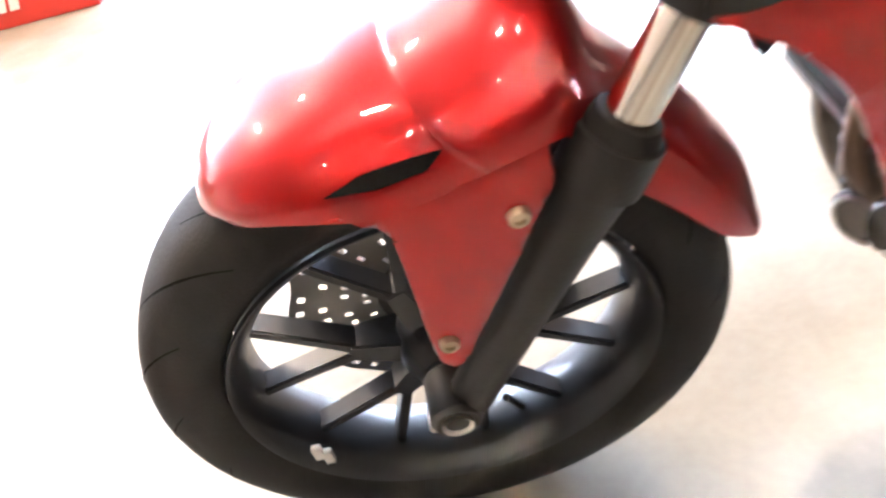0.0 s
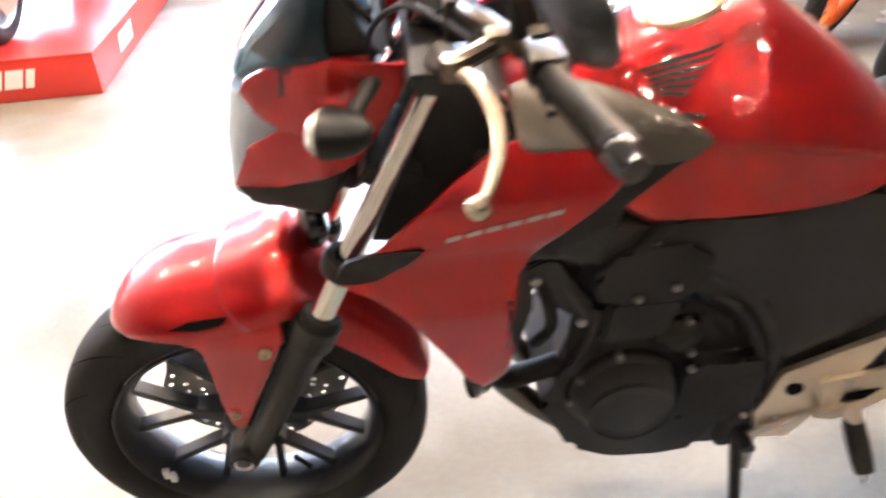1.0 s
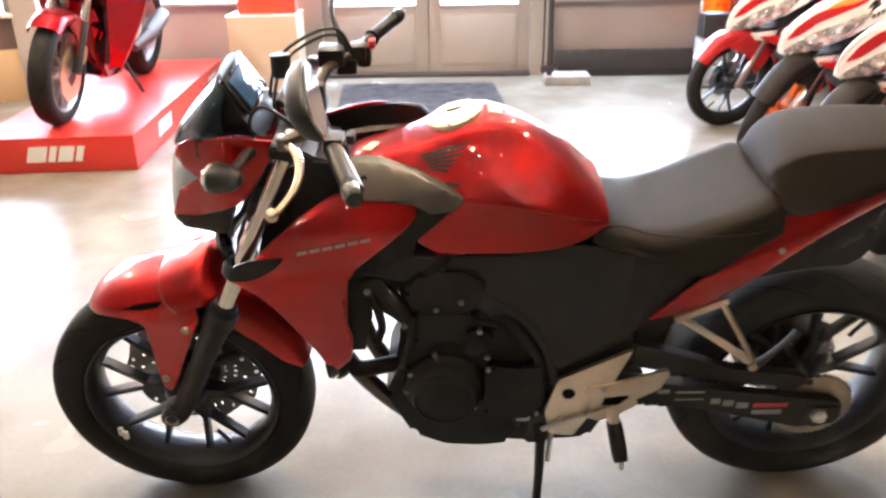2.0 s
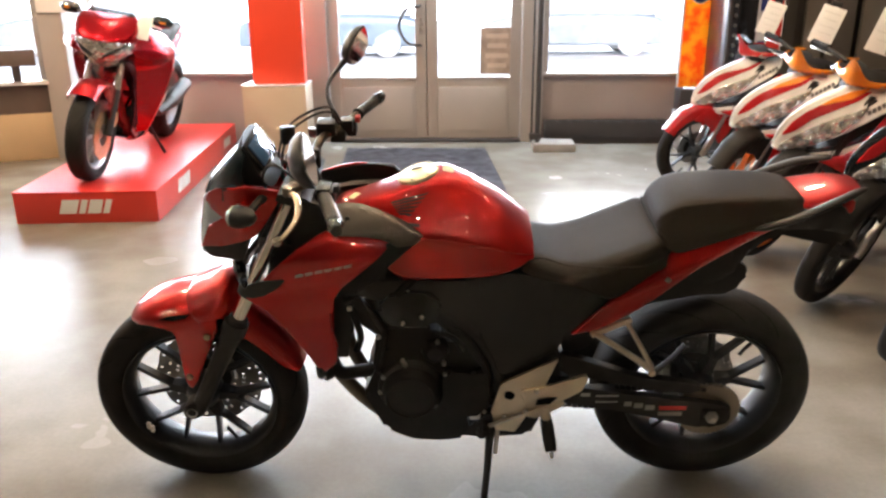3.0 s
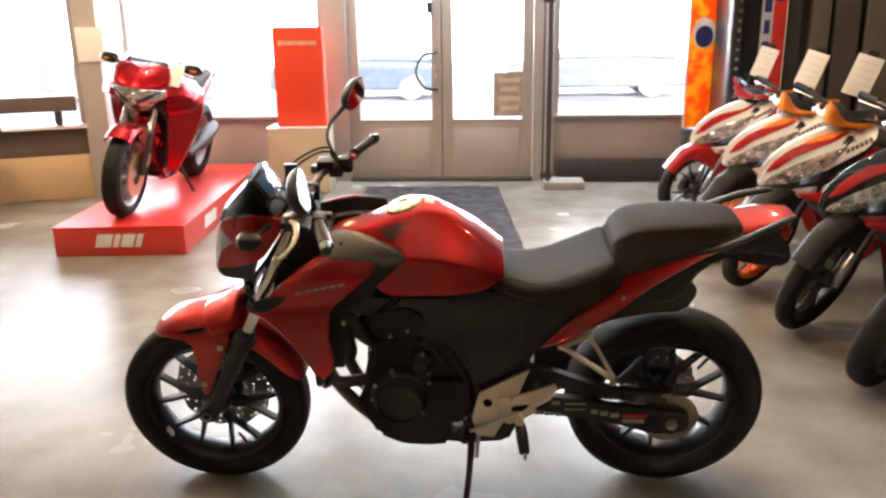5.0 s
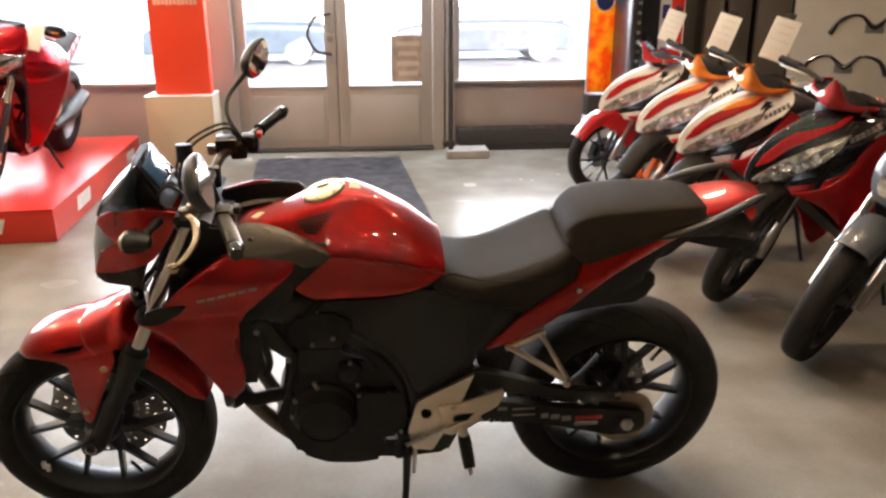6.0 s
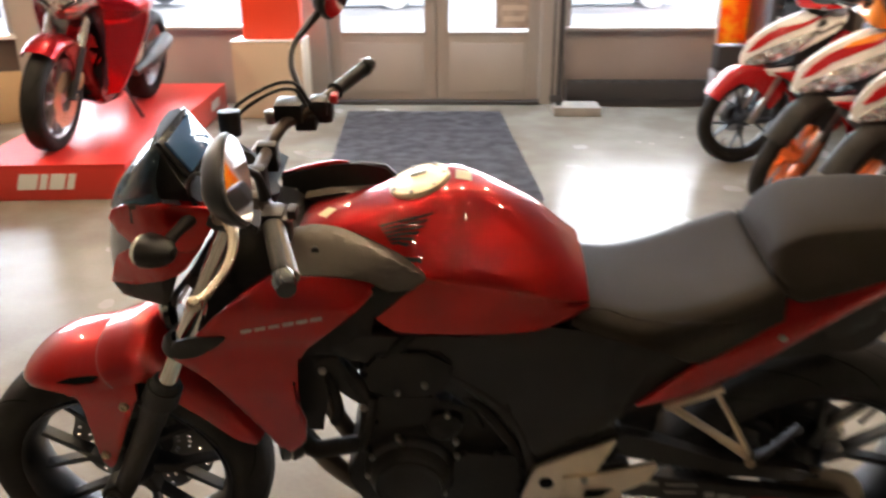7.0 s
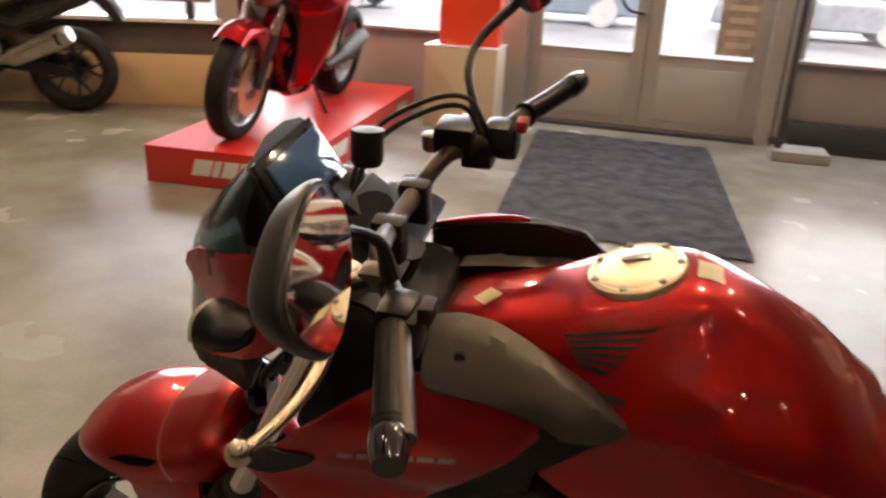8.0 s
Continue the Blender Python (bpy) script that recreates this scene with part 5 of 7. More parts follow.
for s in (-1, 1):
    gr = part("grab_rail", tube(bmesh.new(), [(1.41, s * 0.108, 0.862), (1.45, s * 0.124, 0.878), (1.515, s * 0.130, 0.906), (1.585, s * 0.122, 0.936), (1.648, s * 0.102, 0.958), (1.668, s * 0.094, 0.962)], [0.007, 0.012, 0.014, 0.014, 0.012, 0.006], 14, 4, 0.62), RAILGREY, bike, "dark grey flat grab rail")
    part("rail_bracket", panel(bmesh.new(), [(1.44, 0.868), (1.52, 0.894), (1.60, 0.918), (1.648, 0.900), (1.682, 0.845), (1.690, 0.815), (1.60, 0.842), (1.50, 0.850)], lambda x, z: 0.104 - 0.18 * max(0.0, x - 1.46) - 0.1 * max(0.0, 0.89 - z), 0.02, 0.02, 0.006, (s,), 0.12), BLACK, gr, "black rail bracket")
for s in (-1, 1):
    b = bolt("tail_bolt", bike, (0, 0, 0), 0.006, 0.004, BOLT)
    b.matrix_basis = Matrix.Translation((1.232, s * tail_depth(1.232, 0.735), 0.735)) @ (Matrix() if s < 0 else Matrix.Rotation(math.pi, 4, "Z"))

# rear wheel, swingarm, chain
wheel(bike, "rear_wheel", (1.405, 0.022, 0.306), 0.300, 0.155, 6, 10, 15, 0.060, 0.212, 1, 0.12, None, "", 0.021)
part("swingarm", prism(bmesh.new(), rounded([(0.88, 0.435), (1.02, 0.405), (1.20, 0.372), (1.36, 0.350), (1.455, 0.335), (1.462, 0.280), (1.39, 0.258), (1.20, 0.310), (1.02, 0.348), (0.88, 0.352)], 0.12, 2), -0.122, -0.100, 0.006), BLACK, bike, "black box-section swingarm")
part("swingarm_far", prism(bmesh.new(), rounded([(0.88, 0.435), (1.02, 0.405), (1.20, 0.372), (1.455, 0.335), (1.462, 0.280), (1.39, 0.270), (1.20, 0.315), (0.88, 0.352)], 0.12, 2), 0.104, 0.13, 0.006), BLACK, bike)
part("swingarm_cross", box(bmesh.new(), (0.97, 0, 0.39), (0.10, 0.22, 0.06), None, 0.012), BLACK, bike)
part("chain_guard", prism(bmesh.new(), rounded([(0.985, 0.500), (1.06, 0.478), (1.20, 0.425), (1.34, 0.405), (1.372, 0.392), (1.36, 0.368), (1.22, 0.388), (1.08, 0.420), (0.99, 0.440)], 0.12, 2), -0.112, -0.088, 0.005), BLACK, bike, "black chain guard")
# printed marks on the swingarm
for x0, x1, z0, z1, mm_ in ((1.262, 1.335, 0.326, 0.341, DECALRED), (1.262, 1.325, 0.306, 0.322, LABEL), (1.225, 1.25, 0.325, 0.345, LABEL), (1.195, 1.218, 0.332, 0.352, LABEL), (1.168, 1.188, 0.338, 0.357, LABEL), (1.09, 1.15, 0.372, 0.378, LABEL), (1.09, 1.15, 0.352, 0.357, LABEL), (1.05, 1.075, 0.372, 0.385, LABEL)):
    part("printed_bar", box(bmesh.new(), ((x0 + x1) / 2, -0.1232, (z0 + z1) / 2 - 0.002), (x1 - x0, 0.0012, (z1 - z0) * 0.8), None), mm_ if mm_ is DECALRED else mat("dim_print", (0.32, 0.31, 0.29), 0.5), bike)
part("axle_nut", lathe(bmesh.new(), [(0.0, -0.022), (0.010, -0.022), (0.012, -0.018), (0.014, -0.012), (0.018, -0.012), (0.018, 0.0)], 6, Matrix.Translation((1.405, -0.122, 0.305))), BOLT, bike, "zinc axle nut")
part("axle_plate", box(bmesh.new(), (1.415, -0.1235, 0.305), (0.075, 0.004, 0.042), None, 0.003), BLACK, bike)
# sprocket and chain
bm = bmesh.new()
pts = []
for i in range(41 * 4):
    a = 6.28318 * i / (41 * 4)
    r = 0.082 + (0.005 if i % 4 in (1, 2) else 0)
    pts.append((r * math.cos(a), r * math.sin(a)))
prism(bm, pts, -0.004, 0.004, 0, Matrix.Translation((1.405, -0.092, 0.302)))
part("sprocket", bm, mat("sprocket_steel", (0.34, 0.29, 0.23), 0.4, 0.9), bike, "silvery rear sprocket")
bm = bmesh.new()
for (xa, za), (xb, zb) in (((0.80, 0.342), (1.39, 0.284)), ((0.80, 0.385), (1.39, 0.372))):
    n = 38
    for i in range(n):
        u = (i + 0.5) / n
        box(bm, (xa + (xb - xa) * u, -0.092, za + (zb - za) * u), (0.0135, 0.016 if i % 2 else 0.012, 0.011), None, 0)
tagged(part("chain", bm, ENGINE, bike, "dark drive chain"), kind="stuff")

# engine
eng = part("crankcase", prism(bmesh.new(), rounded([(0.492, 0.405), (0.470, 0.355), (0.500, 0.290), (0.524, 0.232), (0.60, 0.194), (0.68, 0.189), (0.748, 0.198), (0.756, 0.236), (0.745, 0.30), (0.815, 0.30), (0.84, 0.36), (0.82, 0.47), (0.74, 0.52), (0.62, 0.545), (0.545, 0.52)], 0.12, 2), -0.092, 0.10, 0.012), ENGINE, bike, "black engine crankcase")
em = Matrix.Translation((0.600, -0.09, 0.378))
cov = part("alternator_cover", lathe(bmesh.new(), [(0.0, -0.052), (0.045, -0.052), (0.066, -0.048), (0.074, -0.038), (0.078, -0.020), (0.086, -0.014), (0.090, -0.008), (0.090, 0.004)], 40, em), ENGINE, eng, "round black generator cover")
part("cover_ridge", lathe(bmesh.new(), [(0.060, -0.0515), (0.062, -0.055), (0.066, -0.055), (0.068, -0.048)], 40, em), ENGINE, cov)
for a in (100, 150, 185, 320):
    bolt("cover_bolt", cov, (0.600 + 0.084 * math.cos(radians(a)), -0.102, 0.378 + 0.084 * math.sin(radians(a))), 0.0065, 0.007, STEEL)
part("sprocket_cover", prism(bmesh.new(), rounded([(0.684, 0.435), (0.70, 0.45), (0.765, 0.44), (0.80, 0.455), (0.812, 0.35), (0.795, 0.30), (0.70, 0.295), (0.684, 0.32)], 0.1, 2), -0.118, -0.085, 0.008), ENGINE, eng)
for x, z in ((0.690, 0.442), (0.796, 0.315)):
    bolt("cover_bolt", eng, (x, -0.118, z), 0.0055, 0.006, STEEL)
part("starter_motor", tube(bmesh.new(), [(0.645, -0.10, 0.535), (0.645, 0.05, 0.535)], 0.035, 18, 2), ENGINE, eng)
part("water_pump", lathe(bmesh.new(), [(0.0, -0.03), (0.02, -0.028), (0.034, -0.016), (0.038, 0.0), (0.038, 0.012)], 22, Matrix.Translation((0.665, -0.092, 0.505))), ENGINE, eng, "black pump cover")
for x, z in ((0.629, 0.530), (0.672, 0.539), (0.682, 0.500), (0.688, 0.470), (0.580, 0.478)):
    bolt("engine_bolt", eng, (x, -0.108, z), 0.006, 0.008, STEEL)
part("cylinder_block", prism(bmesh.new(), rounded([(0.545, 0.515), (0.640, 0.525), (0.655, 0.60), (0.550, 0.60)], 0.08, 1), -0.125, 0.125, 0.006), ENGINE, bike, "black cylinder block")
head = part("cylinder_head", prism(bmesh.new(), rounded([(0.535, 0.600), (0.665, 0.600), (0.685, 0.665), (0.66, 0.70), (0.56, 0.70), (0.525, 0.655)], 0.12, 2), -0.13, 0.13, 0.008), ENGINE, bike, "black cylinder head")
for x, z in ((0.585, 0.613), (0.634, 0.630)):
    bolt("head_bolt", head, (x, -0.13, z), 0.006, 0.007, STEEL)
part("spark_cap", tube(bmesh.new(), [(0.575, -0.12, 0.69), (0.60, -0.12, 0.72), (0.64, -0.09, 0.735)], 0.011, 10, 3), RUBBER, head)
part("seat_base", prism(bmesh.new(), rounded([(0.88, 0.755), (1.10, 0.770), (1.245, 0.825), (1.250, 0.740), (1.14, 0.632), (1.02, 0.545), (0.93, 0.490), (0.86, 0.470)], 0.08, 1), -0.098, 0.098, 0.006), BLACK, bike, "black under-seat tray")
part("pivot_plate", prism(bmesh.new(), rounded([(0.82, 0.48), (0.985, 0.515), (1.00, 0.42), (0.95, 0.345), (0.84, 0.300)], 0.12, 2), -0.098, 0.098, 0.006), BLACK, bike, "black swingarm pivot plate")
part("airbox", prism(bmesh.new(), rounded([(0.47, 0.73), (0.53, 0.80), (0.60, 0.80), (0.85, 0.765), (1.04, 0.70), (1.09, 0.665), (0.99, 0.54), (0.84, 0.46), (0.80, 0.53), (0.70, 0.59), (0.60, 0.67)], 0.1, 1), -0.088, 0.088, 0.01), BLACK, bike, "black airbox")
part("cockpit_liner", prism(bmesh.new(), rounded([(0.345, 0.77), (0.425, 0.850), (0.50, 0.84), (0.50, 0.74), (0.42, 0.70)], 0.1, 1), -0.10, 0.10, 0.01), BLACK, bike)
for y, dx in ((-0.05, 0.0), (0.05, 0.035)):
    part("exhaust_header", tube(bmesh.new(), [(0.54, y, 0.625), (0.470, y, 0.605), (0.405 + dx, y * 1.1, 0.555), (0.382 + dx, y * 1.1, 0.46), (0.416 + 0.5 * dx, y * 1.1, 0.38), (0.484, y, 0.290), (0.555, y * 0.9, 0.228), (0.65, y * 0.8, 0.203), (0.76, y * 0.5, 0.205), (0.82, 0.0, 0.22)], 0.0195, 14, 5), mat("heat_darkened_steel", (0.13, 0.108, 0.088), 0.38, 0.9, 0, 0.25, 10, 120, 0.1), bike, "heat-darkened exhaust header")
part("silencer", tube(bmesh.new(), [(0.80, 0.03, 0.22), (0.92, 0.12, 0.24), (1.02, 0.15, 0.29), (1.05, 0.152, 0.305), (1.42, 0.165, 0.46), (1.46, 0.166, 0.475)], [0.02, 0.024, 0.045, 0.078, 0.080, 0.060], 20, 4, 1.1), ENGINE, bike, "stubby black silencer")
part("belly_cover", prism(bmesh.new(), rounded([(0.70, 0.230), (0.775, 0.235), (0.83, 0.29), (0.935, 0.295), (0.952, 0.268), (0.925, 0.202), (0.80, 0.192), (0.72, 0.200)], 0.08, 2), -0.082, 0.06, 0.008), BLACK, bike)
part("chrome_clip", box(bmesh.new(), (0.772, -0.095, 0.285), (0.03, 0.006, 0.035), None, 0.004), BOLT, bike)
# hoses and small fittings along the flank
for pts, r in (([(0.455, -0.10, 0.64), (0.47, -0.115, 0.60), (0.475, -0.11, 0.55), (0.46, -0.09, 0.50)], 0.009), ([(0.52, -0.08, 0.42), (0.515, -0.115, 0.46), (0.53, -0.12, 0.52), (0.54, -0.11, 0.58)], 0.008), ([(0.70, -0.10, 0.58), (0.745, -0.118, 0.55), (0.775, -0.115, 0.50), (0.80, -0.105, 0.44), (0.80, -0.10, 0.32)], 0.011), ([(0.66, -0.11, 0.57), (0.71, -0.12, 0.56), (0.735, -0.12, 0.52)], 0.007)):
    part("hose", tube(bmesh.new(), pts, r, 10, 5), RUBBER, bike)
part("cylinder_side", prism(bmesh.new(), rounded([(0.496, 0.44), (0.508, 0.50), (0.512, 0.56), (0.514, 0.66), (0.57, 0.68), (0.57, 0.44)], 0.1, 1), -0.085, -0.03, 0.006), ENGINE, bike, "dark casting beside the cylinders")
part("engine_hanger", prism(bmesh.new(), rounded([(0.43, 0.66), (0.475, 0.68), (0.50, 0.63), (0.535, 0.575), (0.525, 0.552), (0.474, 0.594)], 0.15, 2), -0.108, -0.094, 0.004), BLACK, bike)
for x, z in ((0.452, 0.642), (0.52, 0.555)):
    bolt("hanger_bolt", bike, (x, -0.108, z), 0.0075, 0.006, STEEL)

# footrest plate, pegs, lever, stand
fp = part("footrest_plate", panel(bmesh.new(), [(0.828, 0.249), (0.814, 0.312), (0.838, 0.408), (0.900, 0.448), (0.983, 0.500), (0.966, 0.450), (0.950, 0.402), (0.930, 0.372), (0.915, 0.320), (0.880, 0.246)], lambda x, z: 0.120 + 0.10 * max(0.0, x - 0.84), 0.010, 0.03, 0.002, (-1,), 0.06), ALU, bike, "bare cast aluminium footrest plate")
part("heel_guard", panel(bmesh.new(), [(0.890, 0.398), (0.950, 0.412), (1.054, 0.460), (1.060, 0.448), (1.046, 0.408), (0.972, 0.352), (0.900, 0.322), (0.905, 0.345)], lambda x, z: 0.137 + 0.10 * max(0, x - 0.92), 0.008, 0.03, 0.002, (-1,), 0.06), ALU, fp)
part("plate_bush", lathe(bmesh.new(), [(0.0, -0.001), (0.0135, -0.001), (0.0145, 0.006)], 20, Matrix.Translation((0.862, -0.1235, 0.374))), GROOVE, fp, "dark bush hole")
for x, z in ((0.93, 0.405), (0.905, 0.335), (0.85, 0.30)):
    bolt("plate_bolt", fp, (x, -(0.121 + 0.10 * max(0.0, x - 0.84)) - (0.012 if x > 0.9 else 0.0), z), 0.007, 0.006, BOLT)
part("plate_slot", prism(bmesh.new(), [(0.935, 0.375), (0.985, 0.385), (0.965, 0.362), (0.93, 0.360)], -0.1445, -0.1415, 0), GROOVE, fp)
part("plate_tongue", panel(bmesh.new(), [(0.892, 0.326), (0.928, 0.314), (0.958, 0.326), (1.006, 0.360), (1.000, 0.374), (0.950, 0.356)], lambda x, z: 0.146, 0.008, 0.02, 0.002, (-1,), 0.06), ALU, fp)
part("footpeg_hinge", tube(bmesh.new(), [(0.948, -0.130, 0.345), (0.955, -0.145, 0.332), (0.958, -0.152, 0.318)], [0.013, 0.014, 0.012], 12, 3), ALU, bike)
part("footpeg", tube(bmesh.new(), [(0.957, -0.146, 0.320), (0.960, -0.156, 0.308), (0.967, -0.190, 0.270), (0.970, -0.205, 0.254)], [0.014, 0.0175, 0.0175, 0.015], 12, 4, 0.85), RUBBER, bike, "black rubber footpeg")
part("peg_feeler", tube(bmesh.new(), [(0.970, -0.205, 0.254), (0.972, -0.210, 0.236)], [0.007, 0.004], 8, 2), BOLT, bike)
part("gear_lever", tube(bmesh.new(), [(0.945, -0.125, 0.335), (0.90, -0.128, 0.318), (0.84, -0.128, 0.288), (0.80, -0.128, 0.270)], 0.006, 10, 4), STEEL, bike)
part("gear_toe", tube(bmesh.new(), [(0.802, -0.112, 0.270), (0.800, -0.155, 0.270)], 0.010, 10, 2), RUBBER, bike)
part("side_stand", tube(bmesh.new(), [(0.815, -0.085, 0.250), (0.812, -0.105, 0.205), (0.806, -0.15, 0.135), (0.795, -0.205, 0.062), (0.790, -0.222, 0.046)], [0.014, 0.012, 0.010, 0.010, 0.012], 12, 4), BLACK, bike, "black side stand, swung out")
part("stand_foot", box(bmesh.new(), (0, 0, 0), (0.055, 0.045, 0.008), Matrix.Translation((0.79, -0.226, 0.0445)) @ Matrix.Rotation(radians(-10), 4, "X"), 0.003), BLACK, bike)
part("stand_bracket", prism(bmesh.new(), rounded([(0.775, 0.19), (0.785, 0.29), (0.85, 0.29), (0.845, 0.20)], 0.15, 1), -0.095, -0.07, 0.005), BLACK, bike)
part("stand_spring", tube(bmesh.new(), [(0.835, -0.10, 0.24), (0.828, -0.125, 0.17)], 0.006, 8, 2), STEEL, bike)
# pillion footrests
for s in (-1, 1):
    pb = part("pillion_bracket", tube(bmesh.new(), [(1.074, s * 0.112, 0.566), (1.15, s * 0.13, 0.522), (1.222, s * 0.15, 0.478)], [0.010, 0.010, 0.012], 10, 3, 0.7), ALU, bike, "bare aluminium pillion footrest bracket")
    part("bracket_arm", tube(bmesh.new(), [(1.150, s * 0.112, 0.602), (1.185, s * 0.13, 0.545), (1.222, s * 0.15, 0.480)], [0.008, 0.008, 0.010], 10, 3, 0.7), ALU, pb)
    part("bracket_foot", box(bmesh.new(), (1.112, s * 0.110, 0.585), (0.11, 0.012, 0.016), Matrix.Translation((1.112, 0, 0.585)) @ Matrix.Rotation(radians(-26), 4, "Y") @ Matrix.Translation((-1.112, 0, -0.585)), 0.004), ALU, pb)
    part("pillion_peg", tube(bmesh.new(), [(1.222, s * 0.158, 0.478), (1.25, s * 0.160, 0.512), (1.292, s * 0.152, 0.560)], [0.012, 0.009, 0.010], 10, 3, 0.6), BLACK, pb)
    bolt("bracket_bolt", pb, (1.215, s * 0.165, 0.482), 0.009, 0.006, BRONZE)
# mudguard inside the rear wheel arch, shock absorber
part("inner_mudguard", prism(bmesh.new(), rounded([(1.0, 0.60), (1.08, 0.585), (1.20, 0.672), (1.30, 0.745), (1.40, 0.775), (1.455, 0.72), (1.43, 0.655), (1.33, 0.648), (1.20, 0.62), (1.10, 0.55), (1.06, 0.47), (1.0, 0.46)], 0.15, 2), -0.06, 0.06, 0.008), BLACK, bike, "black inner mudguard")
part("damper", tube(bmesh.new(), [(0.93, 0, 0.36), (1.0, 0, 0.62)], 0.018, 12, 2), STEEL, bike)
line = [(0.935 + 0.05 * i / 60 + 0.03 * math.cos(i * 0.75) * 0.97, 0.03 * math.sin(i * 0.75), 0.39 + 0.18 * i / 60) for i in range(61)]
part("shock_spring", tube(bmesh.new(), line, 0.005, 6, 2), DECALRED, bike)

# ---- red podium with the sports tourer ----
pod = thing("podium", pose(-1.53, 2.60, 0, 0, 0, 4.0), "low red display podium with a plain white mark on its front", "podium")
part("podium_body", box(bmesh.new(), (0, 1.20, 0.097), (0.85, 2.40, 0.19), None, 0.004), PODIUM, pod)
part("podium_top", box(bmesh.new(), (0, 1.20, 0.194), (0.856, 2.406, 0.006), None, 0.002), mat("podium_gloss_top", (0.62, 0.03, 0.02), 0.34, 0, 0.0, 0.05, 2, 90, 0.02), pod)


def mark_shapes(parent, m, h, material):
    """A plain mark of slanting blocks."""
    for x0, x1 in ((-1.80, -0.62), (-0.46, -0.02), (0.14, 1.06), (1.22, 1.66)):
        bm = bmesh.new()
        prism(bm, rounded([((x0 + 0.22) * h, 0.5 * h), ((x1 + 0.22) * h, 0.5 * h), ((x1 - 0.10) * h, -0.5 * h), ((x0 - 0.10) * h, -0.5 * h)], 0.02, 1), -0.0015, 0.0015, 0)
        bmesh.ops.transform(bm, matrix=m, verts=bm.verts)
        part("mark_block", bm, material, parent)


mark_shapes(pod, pose(0.0, -0.0025, 0.105), 0.086, WHITE)
mark_shapes(pod, pose(0.4275, 0.62, 0.105, 0, 0, 90), 0.086, WHITE)
mark_shapes(pod, pose(0.4275, 2.02, 0.105, 0, 0, 90), 0.070, WHITE)


def road_bike_core(b, wb, R1, w1, R2, w2, rake=0.5, wheel_mat=None, phase=201):
    """Wheels, fork, frame, engine and swingarm that road machines share."""
    wheel(b, "front_wheel", (0, 0, R1), R1, w1, 5, phase, 14, 0.045, 0.216, 1, 0.155, wheel_mat, "", 0.018, True, 11)
    wheel(b, "rear_wheel", (wb, 0, R2), R2, w2, 5, phase + 30, 14, 0.06, 0.216, 1, 0.12, wheel_mat, "", 0.02, True, 11)
    for s in (-1, 1):
        part("fork_slider", tube(bmesh.new(), [(0.01, s * 0.095, R1), (0.14, s * 0.095, R1 + 0.27)], 0.026, 14, 2), BLACK, b)
        part("fork_tube", tube(bmesh.new(), [(0.135, s * 0.095, R1 + 0.26), (0.32, s * 0.095, R1 + 0.64)], 0.021, 14, 2), CHROME, b)
    part("engine", prism(bmesh.new(), rounded([(0.42, 0.36), (0.46, 0.22), (0.85, 0.22), (0.92, 0.40), (0.86, 0.58), (0.62, 0.72), (0.46, 0.66)], 0.15, 2), -0.125, 0.125, 0.02), ENGINE, b, "dark engine")
    part("swingarm", prism(bmesh.new(), rounded([(0.86, 0.44), (1.1, 0.40), (wb + 0.05, R2 + 0.03), (wb + 0.05, R2 - 0.04), (1.1, 0.31), (0.86, 0.34)], 0.12, 2), 0.10, 0.135, 0.006), BLACK, b)
    part("swingarm_arm", prism(bmesh.new(), rounded([(0.86, 0.44), (1.1, 0.40), (wb + 0.05, R2 + 0.03), (wb + 0.05, R2 - 0.04), (1.1, 0.31), (0.86, 0.34)], 0.12, 2), -0.135, -0.10, 0.006), BLACK, b)
    part("side_stand", tube(bmesh.new(), [(0.80, -0.10, 0.26), (0.81, -0.17, 0.14), (0.82, -0.235, 0.04)], 0.011, 10, 3), BLACK, b)


def bar_set(b, x, z, half, mirror_mat, stalk=True):
    for s in (-1, 1):
        part("handlebar", tube(bmesh.new(), [(x - 0.04, s * 0.06, z + 0.01), (x + 0.01, s * half * 0.6, z + 0.01), (x + 0.05, s * half, z - 0.015)], 0.011, 10, 3), STEEL, b)
        part("grip", tube(bmesh.new(), [(x + 0.025, s * half * 0.72, z), (x + 0.06, s * half * 1.12, z - 0.018)], 0.0165, 12, 2), RUBBER, b)
        part("lever", tube(bmesh.new(), [(x - 0.03, s * half * 0.62, z), (x - 0.02, s * half * 0.9, z - 0.02), (x - 0.005, s * half * 1.1, z - 0.035)], 0.006, 8, 3), ALU, b)


